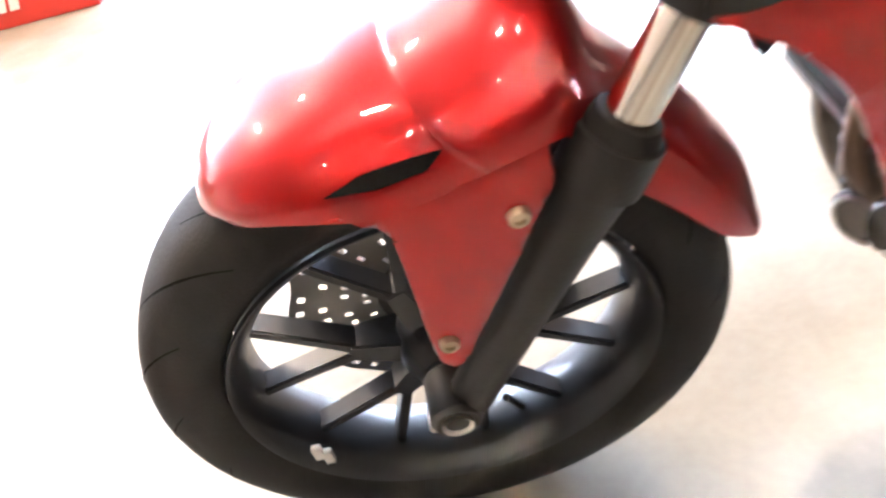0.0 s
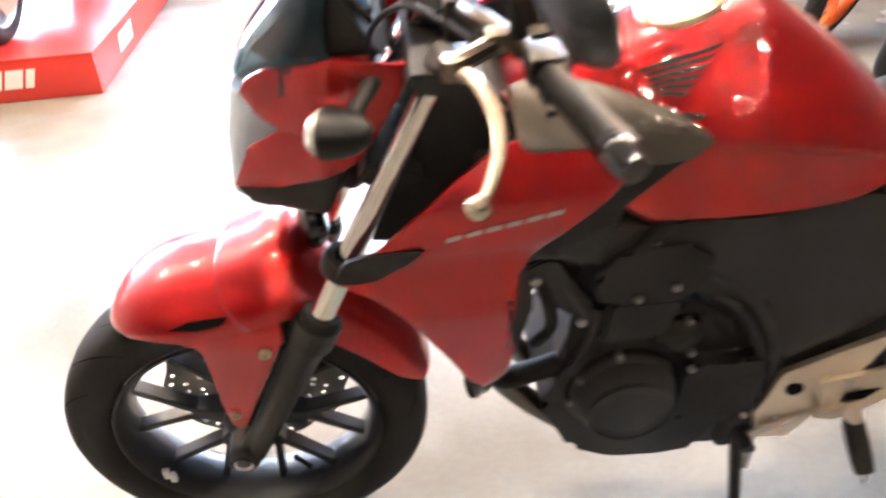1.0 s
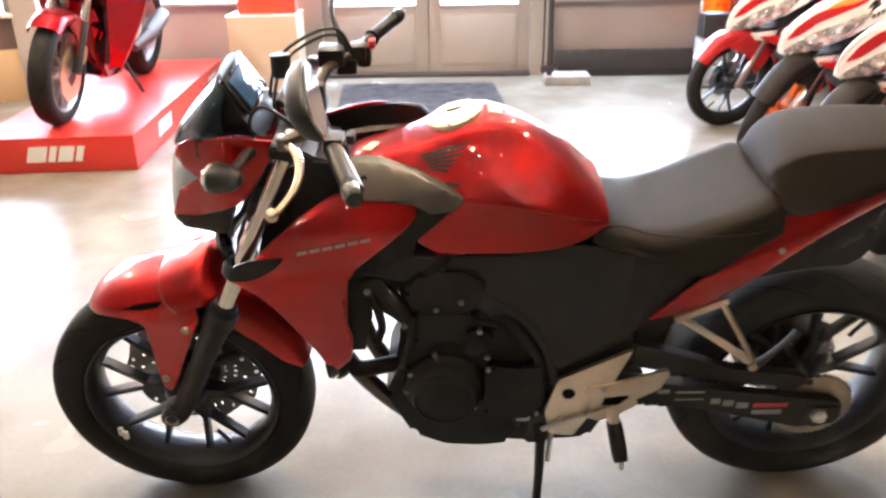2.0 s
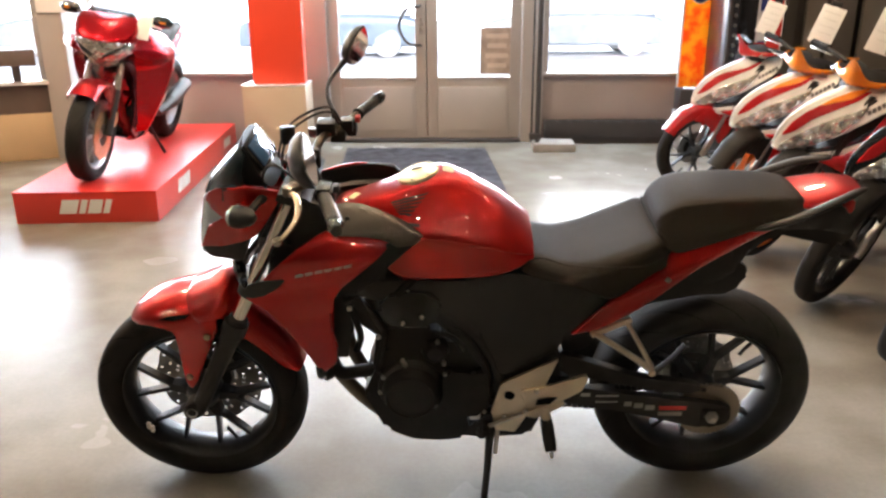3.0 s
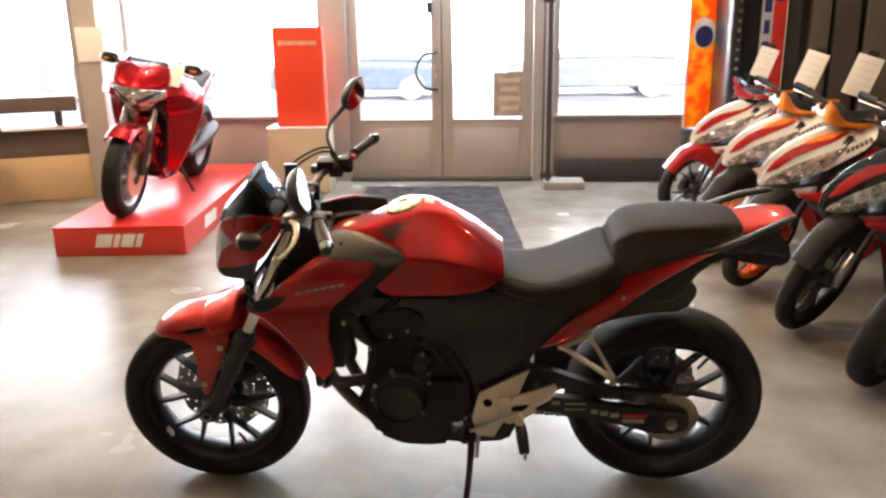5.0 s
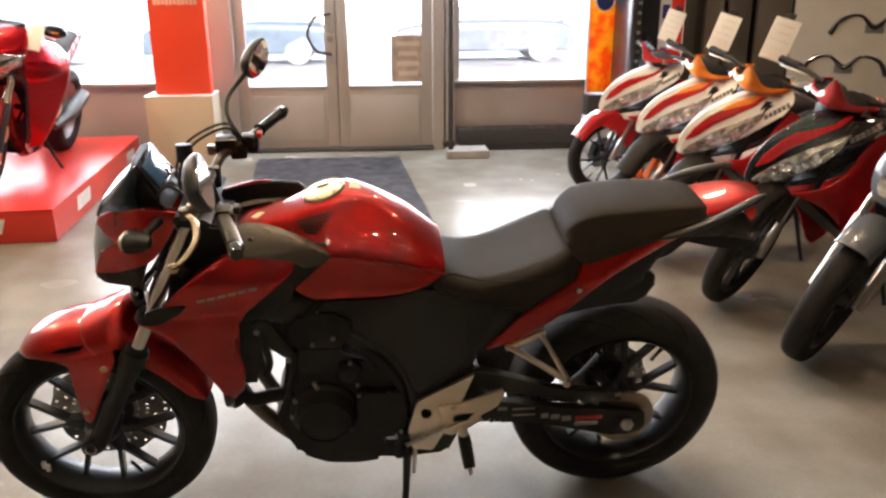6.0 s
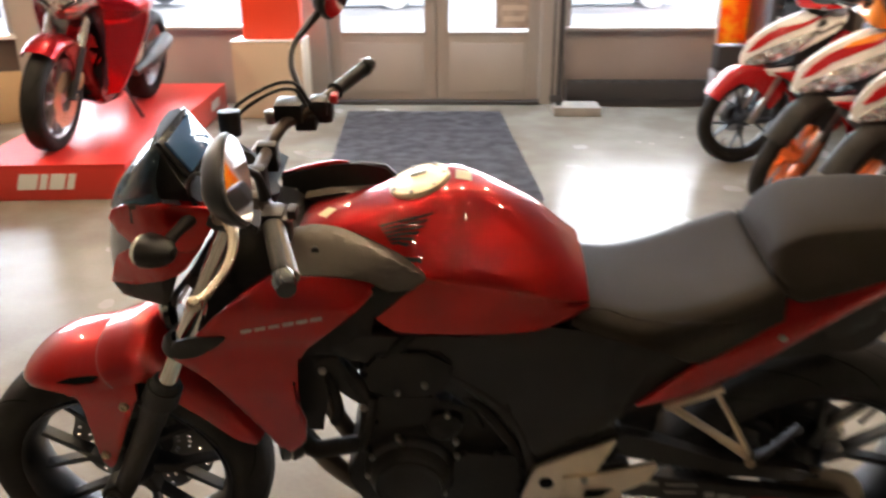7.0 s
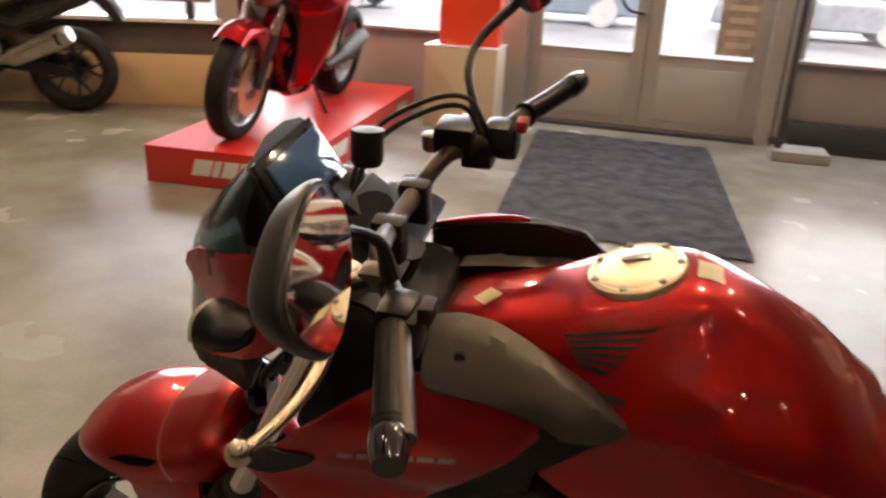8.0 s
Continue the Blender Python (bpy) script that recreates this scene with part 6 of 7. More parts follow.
def sport_tourer(m):
    b = thing("sports_tourer", m, "red fully faired sports tourer on its side stand on the podium", "motorcycle")
    gold = mat("bronze_disc_metal", (0.60, 0.40, 0.22), 0.3, 1.0)
    road_bike_core(b, 1.53, 0.30, 0.12, 0.32, 0.185, 0.5, mat("silver_wheel_paint", (0.42, 0.40, 0.40), 0.3, 0.8, 0.3), 190)
    for s in (-1, 1):
        dm = drilled_disc(0.07, 0.155, 0.005)
        bmesh.ops.translate(dm, verts=dm.verts, vec=(0, s * 0.068, 0.30))
        part("brake_disc", dm, gold, b, "bronze brake disc")
        part("brake_caliper", prism(bmesh.new(), rounded([(0.06, 0.33), (0.13, 0.35), (0.15, 0.43), (0.10, 0.45)], 0.2, 2), s * 0.06, s * 0.11, 0.006), gold, b)
    rows = []
    for a in (128, 112, 96, 80, 64, 48):
        c, sn = math.cos(radians(a)), math.sin(radians(a))
        rows.append([(r * c, y, 0.30 + r * sn) for r, y in ((0.285, -0.085), (0.315, -0.082), (0.340, -0.05), (0.346, 0), (0.340, 0.05), (0.315, 0.082), (0.285, 0.085))])
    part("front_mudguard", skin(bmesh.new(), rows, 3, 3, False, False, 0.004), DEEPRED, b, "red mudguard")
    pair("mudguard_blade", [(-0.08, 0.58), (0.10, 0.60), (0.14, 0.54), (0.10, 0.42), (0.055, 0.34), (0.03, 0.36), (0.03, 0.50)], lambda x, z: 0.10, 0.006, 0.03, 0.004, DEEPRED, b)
    # nose, lamp, screen
    def nose_rows(zs):
        out = []
        for z, xf, w in zs:
            xs = 0.30
            out.append([(xs, -w, z), (xf + (xs - xf) * 0.42, -w * 0.95, z), (xf + (xs - xf) * 0.11, -w * 0.58, z), (xf, 0, z), (xf + (xs - xf) * 0.11, w * 0.58, z), (xf + (xs - xf) * 0.42, w * 0.95, z), (xs, w, z)])
        return out
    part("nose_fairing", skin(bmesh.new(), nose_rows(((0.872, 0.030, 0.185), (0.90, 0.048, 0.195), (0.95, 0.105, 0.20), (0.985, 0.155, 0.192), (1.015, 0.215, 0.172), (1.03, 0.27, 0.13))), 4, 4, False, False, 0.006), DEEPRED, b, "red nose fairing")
    hl = part("headlamp", skin(bmesh.new(), nose_rows(((0.715, 0.095, 0.060), (0.745, 0.062, 0.085), (0.785, 0.040, 0.125), (0.825, 0.032, 0.165), (0.868, 0.036, 0.183))), 4, 4, False, False, 0.006), FACET, b, "wide faceted headlamp mask")
    for s in (-1, 1):
        part("lamp_trim", tube(bmesh.new(), [(0.045, s * 0.03, 0.775), (0.062, s * 0.09, 0.815), (0.115, s * 0.160, 0.868)], [0.012, 0.016, 0.008], 12, 4), GLOSSBLACK, hl)
    part("screen_base", skin(bmesh.new(), nose_rows(((1.015, 0.225, 0.17), (1.045, 0.28, 0.13))), 2, 4, False, False, 0.006), GLOSSBLACK, b)
    rows = []
    for z, xf, xs, w in ((0.955, 0.13, 0.36, 0.19), (1.03, 0.20, 0.40, 0.18), (1.10, 0.28, 0.44, 0.15), (1.14, 0.34, 0.46, 0.11)):
        rows.append([(xs, -w, z), ((xf + xs) / 2, -w * 0.9, z), (xf, 0, z), ((xf + xs) / 2, w * 0.9, z), (xs, w, z)])
    part("windscreen", skin(bmesh.new(), rows, 4, 4, False, False, 0.004), GLASS, b, "clear windscreen")
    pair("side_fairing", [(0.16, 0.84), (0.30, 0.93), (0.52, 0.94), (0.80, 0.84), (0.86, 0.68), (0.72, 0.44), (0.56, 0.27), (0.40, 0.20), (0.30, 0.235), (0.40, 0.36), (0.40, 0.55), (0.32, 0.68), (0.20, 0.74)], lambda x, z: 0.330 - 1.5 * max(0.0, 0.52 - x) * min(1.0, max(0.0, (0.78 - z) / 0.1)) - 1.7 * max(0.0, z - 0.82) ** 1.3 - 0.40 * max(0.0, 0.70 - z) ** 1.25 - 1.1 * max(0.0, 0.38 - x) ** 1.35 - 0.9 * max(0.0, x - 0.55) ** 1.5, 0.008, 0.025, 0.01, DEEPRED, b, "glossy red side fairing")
    part("fairing_inner", prism(bmesh.new(), rounded([(0.18, 0.73), (0.34, 0.90), (0.60, 0.88), (0.60, 0.40), (0.40, 0.24), (0.34, 0.26), (0.42, 0.45), (0.36, 0.62)], 0.1, 1), -0.135, 0.135, 0.01), GLOSSBLACK, b, "dark air duct behind the fairing")
    part("belly", prism(bmesh.new(), rounded([(0.30, 0.235), (0.42, 0.185), (0.80, 0.17), (0.84, 0.23), (0.44, 0.26)], 0.1, 1), -0.11, 0.11, 0.01), GLOSSBLACK, b)
    rows = [loop(0.45, [(0, .90), (.07, .89), (.11, .85), (.12, .80), (0, .78)]), loop(0.56, [(0, .97), (.09, .96), (.14, .90), (.15, .80), (0, .76)]), loop(0.72, [(0, .96), (.09, .95), (.14, .89), (.14, .80), (0, .76)]), loop(0.86, [(0, .86), (.07, .85), (.10, .82), (.11, .79), (0, .76)])]
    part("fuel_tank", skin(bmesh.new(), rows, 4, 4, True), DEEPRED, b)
    rows = [loop(0.86, [(0, .81), (.08, .805), (.12, .79), (.12, .76), (0, .74)]), loop(1.05, [(0, .80), (.11, .795), (.15, .78), (.14, .74), (0, .72)]), loop(1.22, [(0, .86), (.10, .86), (.13, .84), (.12, .79), (0, .76)]), loop(1.55, [(0, .92), (.08, .92), (.10, .90), (.09, .87), (0, .85)])]
    part("seat", skin(bmesh.new(), rows, 4, 4, True), SEAT, b, "black seat")
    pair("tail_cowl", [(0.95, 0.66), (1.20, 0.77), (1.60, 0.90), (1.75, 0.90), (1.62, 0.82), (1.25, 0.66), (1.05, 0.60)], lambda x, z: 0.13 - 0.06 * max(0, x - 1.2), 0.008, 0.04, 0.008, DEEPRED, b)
    bar_set(b, 0.46, 0.99, 0.24, STEEL)
    for s in (-1, 1):
        part("mirror_stalk", tube(bmesh.new(), [(0.32, s * 0.17, 0.98), (0.33, s * 0.21, 1.00), (0.35, s * 0.25, 1.01)], 0.009, 8, 3), BLACK, b)
        mm_ = Matrix.Translation((0.37, s * 0.29, 1.01)) @ Matrix.Scale(0.8, 4) @ Matrix.Rotation(radians(-s * 15), 4, "Z")
        mh = part("mirror_housing", skin(bmesh.new(), [[mm_ @ Vector((dx, y * sc, z * sc)) for y, z in ((-0.09, 0), (-0.05, 0.045), (0.05, 0.045), (0.09, 0), (0.05, -0.04), (-0.05, -0.04))] for dx, sc in ((-0.05, 0.2), (-0.035, 0.7), (0, 1.0), (0.01, 0.97))], 3, 3, True), GLOSSBLACK, b)
        part("indicator_lens", box(bmesh.new(), (-0.045, 0, 0), (0.012, 0.05, 0.018), mm_, 0.005), AMBER, mh)
    part("silencer", tube(bmesh.new(), [(0.95, -0.13, 0.30), (1.10, -0.17, 0.36), (1.14, -0.17, 0.37), (1.42, -0.18, 0.46), (1.46, -0.18, 0.475)], [0.03, 0.040, 0.052, 0.054, 0.038], 18, 3), mat("dull_steel", (0.10, 0.095, 0.09), 0.45, 0.7), b, "dull steel silencer")
    part("footrest_plate", prism(bmesh.new(), rounded([(0.86, 0.36), (0.90, 0.52), (1.02, 0.56), (1.0, 0.40)], 0.15, 1), -0.165, -0.15, 0.004), ALU, b)
    card = part("price_card", box(bmesh.new(), (0, 0, 0), (0.006, 0.10, 0.15), Matrix.Translation((0.20, -0.225, 0.975)) @ Matrix.Rotation(radians(-18), 4, "Z") @ Matrix.Rotation(radians(20), 4, "Y"), 0.001), PAPER, b, "white price card")
    return b


sport_tourer(pose(-1.605, 2.92, 0.197, 0, 0, 93.5) @ pose(0, 0.03, 0, 10, 0, 0))

# sign column in its planter box
ped = thing("sign_pedestal", pose(-0.815, 4.78, 0, 0, 0, 1.0), "beige pedestal box beside the podium", "pedestal")
part("pedestal_box", box(bmesh.new(), (0, 0.02, 0.285), (0.53, 0.34, 0.57), None, 0.006), mat("pedestal_cream", (0.60, 0.50, 0.38), 0.5, 0, 0, 0.06, 2, 80, 0.05), ped)
part("rim_strip", box(bmesh.new(), (0, 0.02, 0.573), (0.54, 0.35, 0.012), None, 0.003), WHITE, ped)
sg = thing("red_sign", pose(-0.785, 4.78, 0.58, 0, 0, 1.0), "tall orange-red sign board with a short pale printed line", "sign")
part("board", box(bmesh.new(), (0, 0, 0.425), (0.435, 0.12, 0.85), None, 0.004), SIGNRED, sg)
for i in range(11):
    part("word_bar", box(bmesh.new(), (-0.155 + 0.031 * i, -0.0612, 0.715), (0.024, 0.0015, 0.042 - 0.006 * (i % 3)), None), mat("sign_pale_print", (0.78, 0.50, 0.40), 0.5), sg)
paper = thing("post_card", pose(-2.47, 4.43, 1.31, 0, 0, 0), "white card fixed to the grey post", "card")
part("sheet", box(bmesh.new(), (0, 0, 0), (0.24, 0.012, 0.28), None, 0.002), PAPER, paper)

# ---- the row of small motorcycles ----


def underbone(m, base, stripe, fender, cowl, shield, rim, card, label, steer=33.0):
    """A step-through motorcycle with a pointed front fairing, bars turned to the left lock."""
    b = thing("small_motorcycle", m, label, "motorcycle", "row of small motorcycles")
    ax0, ax1 = Vector((0.09, 0, 0.52)), Vector((0.30, 0, 0.95))
    S = Matrix.Translation(ax0) @ Matrix.Rotation(radians(steer), 4, (ax1 - ax0).normalized()) @ Matrix.Translation(-ax0)

    def turned(ob):
        ob.matrix_basis = S @ ob.matrix_basis
        return ob
    hub = wheel(b, "front_wheel", (0, 0, 0.285), 0.283, 0.078, 5, 198, 13, 0.03, 0.216, 1, 0.11, rim, "", 0.016, True, 9)
    turned(hub)
    wheel(b, "rear_wheel", (1.25, 0, 0.285), 0.283, 0.085, 5, 220, 13, 0.032, 0.216, 1, 0.08, rim, "", 0.016, True, 9)
    for s in (-1, 1):
        turned(part("fork_leg", tube(bmesh.new(), [(0.01, s * 0.065, 0.27), (0.06, s * 0.065, 0.38), (0.065, s * 0.065, 0.39), (0.14, s * 0.065, 0.56)], [0.021, 0.021, 0.016, 0.016], 12, 2), STEEL, b))
    rows = []
    for a in (148, 134, 116, 96, 76, 56, 40):
        c, sn = math.cos(radians(a)), math.sin(radians(a))
        lift = 0.02 if 60 < a < 125 else 0.0
        rows.append([(r * c, y, 0.285 + r * sn) for r, y in ((0.255, -0.06), (0.292 + lift, -0.058), (0.308 + lift, -0.035), (0.314 + lift, 0), (0.308 + lift, 0.035), (0.292 + lift, 0.058), (0.255, 0.06))])
    turned(part("front_mudguard", skin(bmesh.new(), rows, 3, 3, False, False, 0.004), fender, b))
    [turned(q) for q in pair("mudguard_wing", [(-0.10, 0.52), (0.02, 0.60), (0.16, 0.55), (0.20, 0.44), (0.12, 0.34), (0.08, 0.42), (0.0, 0.49)], lambda x, z: 0.070, 0.005, 0.03, 0.004, fender, b)]

    TOP = ((-0.082, 0.632), (-0.066, 0.690), (-0.020, 0.752), (0.050, 0.806), (0.140, 0.852), (0.240, 0.890), (0.330, 0.912), (0.455, 0.930))
    LOW = ((-0.082, 0.610), (-0.04, 0.610), (0.08, 0.640), (0.21, 0.712), (0.36, 0.822), (0.455, 0.90))

    def along(table, x):
        for (xa, za), (xb, zb) in zip(table, table[1:]):
            if x <= xb:
                return za + (zb - za) * max(0.0, (x - xa) / (xb - xa))
        return table[-1][1]

    def nose(x, z):
        zt, zb = along(TOP, x), along(LOW, x)
        u = max(0.0, min(1.0, (z - zb) / max(0.02, zt - zb)))
        return (0.016 + 0.175 * max(0.0, min(1.0, (x + 0.085) / 0.50)) ** 0.85) * (1 - 0.66 * u ** 1.3)

    frs = pair("front_fairing", [*TOP, (0.36, 0.822), (0.21, 0.712), (0.08, 0.640), (-0.04, 0.610), (-0.078, 0.610)], nose, 0.010, 0.022, 0.004, base, b, "", 0.05)
    fr = frs[0]
    part("fairing_ridge", skin(bmesh.new(), [[(x, -nose(x, z) + 0.002, z - 0.006), (x - 0.004, -nose(x, z) * 0.62, z + 0.008), (x - 0.006, 0, z + 0.014), (x - 0.004, nose(x, z) * 0.62, z + 0.008), (x, nose(x, z) - 0.002, z - 0.006)] for x, z in TOP], 3, 3, False, False, 0.006), base, b)
    pair("fairing_stripe", [(-0.060, 0.676), (-0.020, 0.738), (0.045, 0.794), (0.135, 0.840), (0.235, 0.878), (0.330, 0.896), (0.260, 0.852), (0.160, 0.806), (0.065, 0.758), (-0.005, 0.702)], lambda x, z: nose(x, z) + 0.0045, 0.005, 0.014, 0.001, stripe, fr, "", 0.1)
    pair("fairing_flash", [(0.100, 0.822), (0.150, 0.854), (0.240, 0.889), (0.330, 0.908), (0.235, 0.858)], lambda x, z: nose(x, z) + 0.0055, 0.005, 0.014, 0.001, cowl if cowl is not RED2 else base, fr, "", 0.1)
    hls = pair("headlamp", [(-0.070, 0.622), (-0.040, 0.656), (0.030, 0.706), (0.120, 0.752), (0.205, 0.790), (0.300, 0.834), (0.240, 0.762), (0.190, 0.712), (0.130, 0.674), (0.060, 0.640), (-0.02, 0.614)], lambda x, z: nose(x, z) + 0.009, 0.008, 0.012, 0.003, FACET, fr, "long clear faceted headlamp", 0.1)
    for k in range(6):
        x = 0.285 + 0.019 * k
        part("word_bar", panel(bmesh.new(), [(x, 0.796 + 0.62 * (x - 0.285)), (x + 0.014, 0.804 + 0.62 * (x - 0.285)), (x + 0.016, 0.822 + 0.62 * (x - 0.285)), (x + 0.002, 0.814 + 0.62 * (x - 0.285))], lambda a, c: nose(a, c) + 0.004, 0.003, 0.02, 0, (-1,), 0, 0), mat("dark_word_print", (0.08, 0.07, 0.07), 0.4), fr)
    pair("chin", [(-0.06, 0.600), (0.08, 0.612), (0.22, 0.655), (0.36, 0.750), (0.33, 0.650), (0.20, 0.580), (0.05, 0.572)], lambda x, z: nose(x, z) - 0.012, 0.008, 0.03, 0.005, GLOSSBLACK, b)
    pair("chin_blade", [(-0.045, 0.588), (0.06, 0.596), (0.20, 0.622), (0.30, 0.672), (0.31, 0.640), (0.20, 0.560), (0.08, 0.556)], lambda x, z: nose(x, z) - 0.004, 0.006, 0.03, 0.004, base if base is not GLOSSBLACK else RED2, b)
    pair("leg_shield", [(0.06, 0.585), (0.24, 0.60), (0.41, 0.84), (0.50, 0.80), (0.46, 0.55), (0.54, 0.26), (0.44, 0.20), (0.33, 0.42), (0.22, 0.52)], lambda x, z: 0.16 - 0.05 * max(0, 0.3 - x) / 0.25, 0.010, 0.03, 0.006, shield, b)
    part("inner_shield", prism(bmesh.new(), rounded([(0.14, 0.56), (0.30, 0.88), (0.42, 0.86), (0.50, 0.40), (0.62, 0.30), (0.56, 0.24), (0.42, 0.34)], 0.1, 1), -0.12, 0.12, 0.012), BLACK, b)
    # the handlebar cowl is a low band round the bars with a horn rising in front
    rows, dish = [], []
    for k in range(25):
        a = radians(-132 + 11 * k)
        horn = math.exp(-(k - 12) ** 2 / 2.6)
        arm = min(1.0, abs(k - 12) / 8.0)
        c, v = math.cos(a), math.sin(a)
        zt, zb = 0.960 + 0.012 * arm + 0.105 * horn, 0.918 + 0.020 * arm
        rows.append([(0.365 - (0.115 + 0.02 * horn) * c, 0.125 * v, zb), (0.365 - (0.150 + 0.018 * horn) * c, 0.150 * v, zb + 0.45 * (0.968 - zb)), (0.365 - (0.143 + 0.040 * horn) * c, 0.143 * v, 0.966 + 0.045 * horn), (0.365 - (0.138 + 0.072 * horn) * c, 0.138 * v, zt)])
        dish.append([(0.365 - 0.134 * c, 0.134 * v, 0.958), (0.365 - 0.09 * c, 0.09 * v, 0.972), (0.365 - 0.012 * c, 0.012 * v, 0.978)])
    hc = turned(part("handlebar_cowl", skin(bmesh.new(), rows, 2, 3, False, False, 0.006), cowl, b))
    part("instrument_dish", skin(bmesh.new(), dish, 2, 2, False, False, 0.004), BLACK, hc, "black instrument cover")
    for s in (-1, 1):
        part("cowl_mark", prism(bmesh.new(), [(0.0, 0.0), (0.010, 0.026), (0.018, 0.026), (0.012, 0.010), (0.040, 0.010), (0.046, 0.0)], -0.001, 0.001, 0, Matrix.Translation((0.262, s * 0.119, 0.936)) @ Matrix.Rotation(radians(s * 40), 4, "Z")), STEEL, hc, "small silvery emblem")
    turned(part("steering_boot", lathe(bmesh.new(), [(0.0, 0.85), (0.075, 0.85), (0.085, 0.88), (0.075, 0.93), (0.0, 0.93)], 18, Matrix.Translation((0.33, 0, 0)) @ Matrix.Rotation(radians(90), 4, "X")), BLACK, b))
    for s in (-1, 1):
        turned(part("handlebar", tube(bmesh.new(), [(0.34, s * 0.10, 0.975), (0.36, s * 0.20, 0.985), (0.40, s * 0.28, 0.975)], 0.011, 10, 3), BLACK, b))
        turned(part("grip", tube(bmesh.new(), [(0.375, s * 0.23, 0.985), (0.42, s * 0.34, 0.968)], 0.017, 12, 2), RUBBER, b))
        turned(part("lever", tube(bmesh.new(), [(0.31, s * 0.17, 0.985), (0.33, s * 0.26, 0.975), (0.360, s * 0.31, 0.962)], 0.0042, 8, 3), STEEL, b))
    rows = [loop(0.56, [(0, .70), (.06, .69), (.09, .66), (.08, .62), (0, .60)]), loop(0.72, [(0, .77), (.10, .765), (.14, .74), (.12, .68), (0, .66)]), loop(1.0, [(0, .775), (.11, .77), (.15, .75), (.13, .70), (0, .68)]), loop(1.30, [(0, .80), (.08, .80), (.11, .78), (.09, .74), (0, .72)])]
    part("seat", skin(bmesh.new(), rows, 4, 4, True), SEAT, b, "black seat")
    pair("body_side", [(0.55, 0.60), (0.75, 0.70), (1.10, 0.72), (1.45, 0.78), (1.50, 0.74), (1.25, 0.60), (0.95, 0.52), (0.62, 0.50)], lambda x, z: 0.13 - 0.05 * max(0, x - 1.0), 0.02, 0.04, 0.008, base, b)
    part("engine", prism(bmesh.new(), rounded([(0.46, 0.36), (0.60, 0.26), (0.86, 0.25), (0.90, 0.38), (0.78, 0.46), (0.55, 0.44)], 0.15, 2), -0.12, 0.12, 0.015), ENGINE, b)
    part("swingarm", prism(bmesh.new(), rounded([(0.80, 0.36), (1.28, 0.32), (1.28, 0.26), (0.80, 0.29)], 0.12, 1), -0.085, 0.085, 0.006), BLACK, b)
    part("silencer", tube(bmesh.new(), [(0.60, 0.10, 0.27), (0.90, 0.13, 0.25), (1.0, 0.14, 0.28), (1.40, 0.15, 0.42)], [0.015, 0.02, 0.04, 0.042], 14, 3), ENGINE, b)
    part("side_stand", tube(bmesh.new(), [(0.62, -0.09, 0.27), (0.63, -0.14, 0.14), (0.64, -0.185, 0.03)], 0.010, 8, 3), BLACK, b)
    if card:
        cm_ = Matrix.Translation((0.345, -0.06, 1.165)) @ Matrix.Rotation(radians(-42), 4, "Z") @ Matrix.Rotation(radians(-12), 4, "X") @ Matrix.Rotation(radians(13), 4, "Y")
        pc = part("price_card", box(bmesh.new(), (0, 0, 0), (0.122, 0.004, 0.20), cm_, 0.001), PAPER, b, "white price card")
        for k in range(4):
            part("print_bar", box(bmesh.new(), (0.006 * (k % 2), -0.0026, 0.066 - 0.036 * k), (0.085 - 0.018 * (k % 2), 0.0010, 0.0035), cm_), mat("faint_print", (0.60, 0.585, 0.56), 0.7), pc)
        part("card_clip", box(bmesh.new(), (0, 0.006, 0.11), (0.05, 0.012, 0.04), cm_, 0.004), BLACK, pc)
    return b


WR = mat("white_race_paint", (0.78, 0.77, 0.74), 0.25, 0, 0.8, 0.03, 4, 150, 0.0)
ORIM = mat("orange_rim_paint", (0.80, 0.17, 0.02), 0.35, 0, 0.5, 0.05, 6, 150, 0.0)
RED2 = mat("solid_red_paint", (0.45, 0.012, 0.014), 0.25, 0, 0.9, 0.04, 3, 300, 0.0)
place = lambda x, y: pose(x, y, 0, 0, 0, 9.0) @ pose(0, 0, 0, 6.0, 0, 0)
underbone(place(2.34, 3.42), WR, RED2, RED2, RED2, RED2, WHEEL, True, "white and red small motorcycle with a red handlebar cowl", 6.0)
underbone(place(2.32, 2.57), WR, RED2, ENGINE, ORANGE, RED2, ORIM, True, "white and red small motorcycle, orange cowl and orange wheels")
underbone(place(2.33, 1.96), WR, RED2, ENGINE, ORANGE, RED2, ORIM, True, "white, red and orange small motorcycle with a price card")
underbone(place(2.39, 1.33), GLOSSBLACK, RED2, ENGINE, RED2, RED2, WHEEL, False, "red and black small motorcycle with clear headlamp")


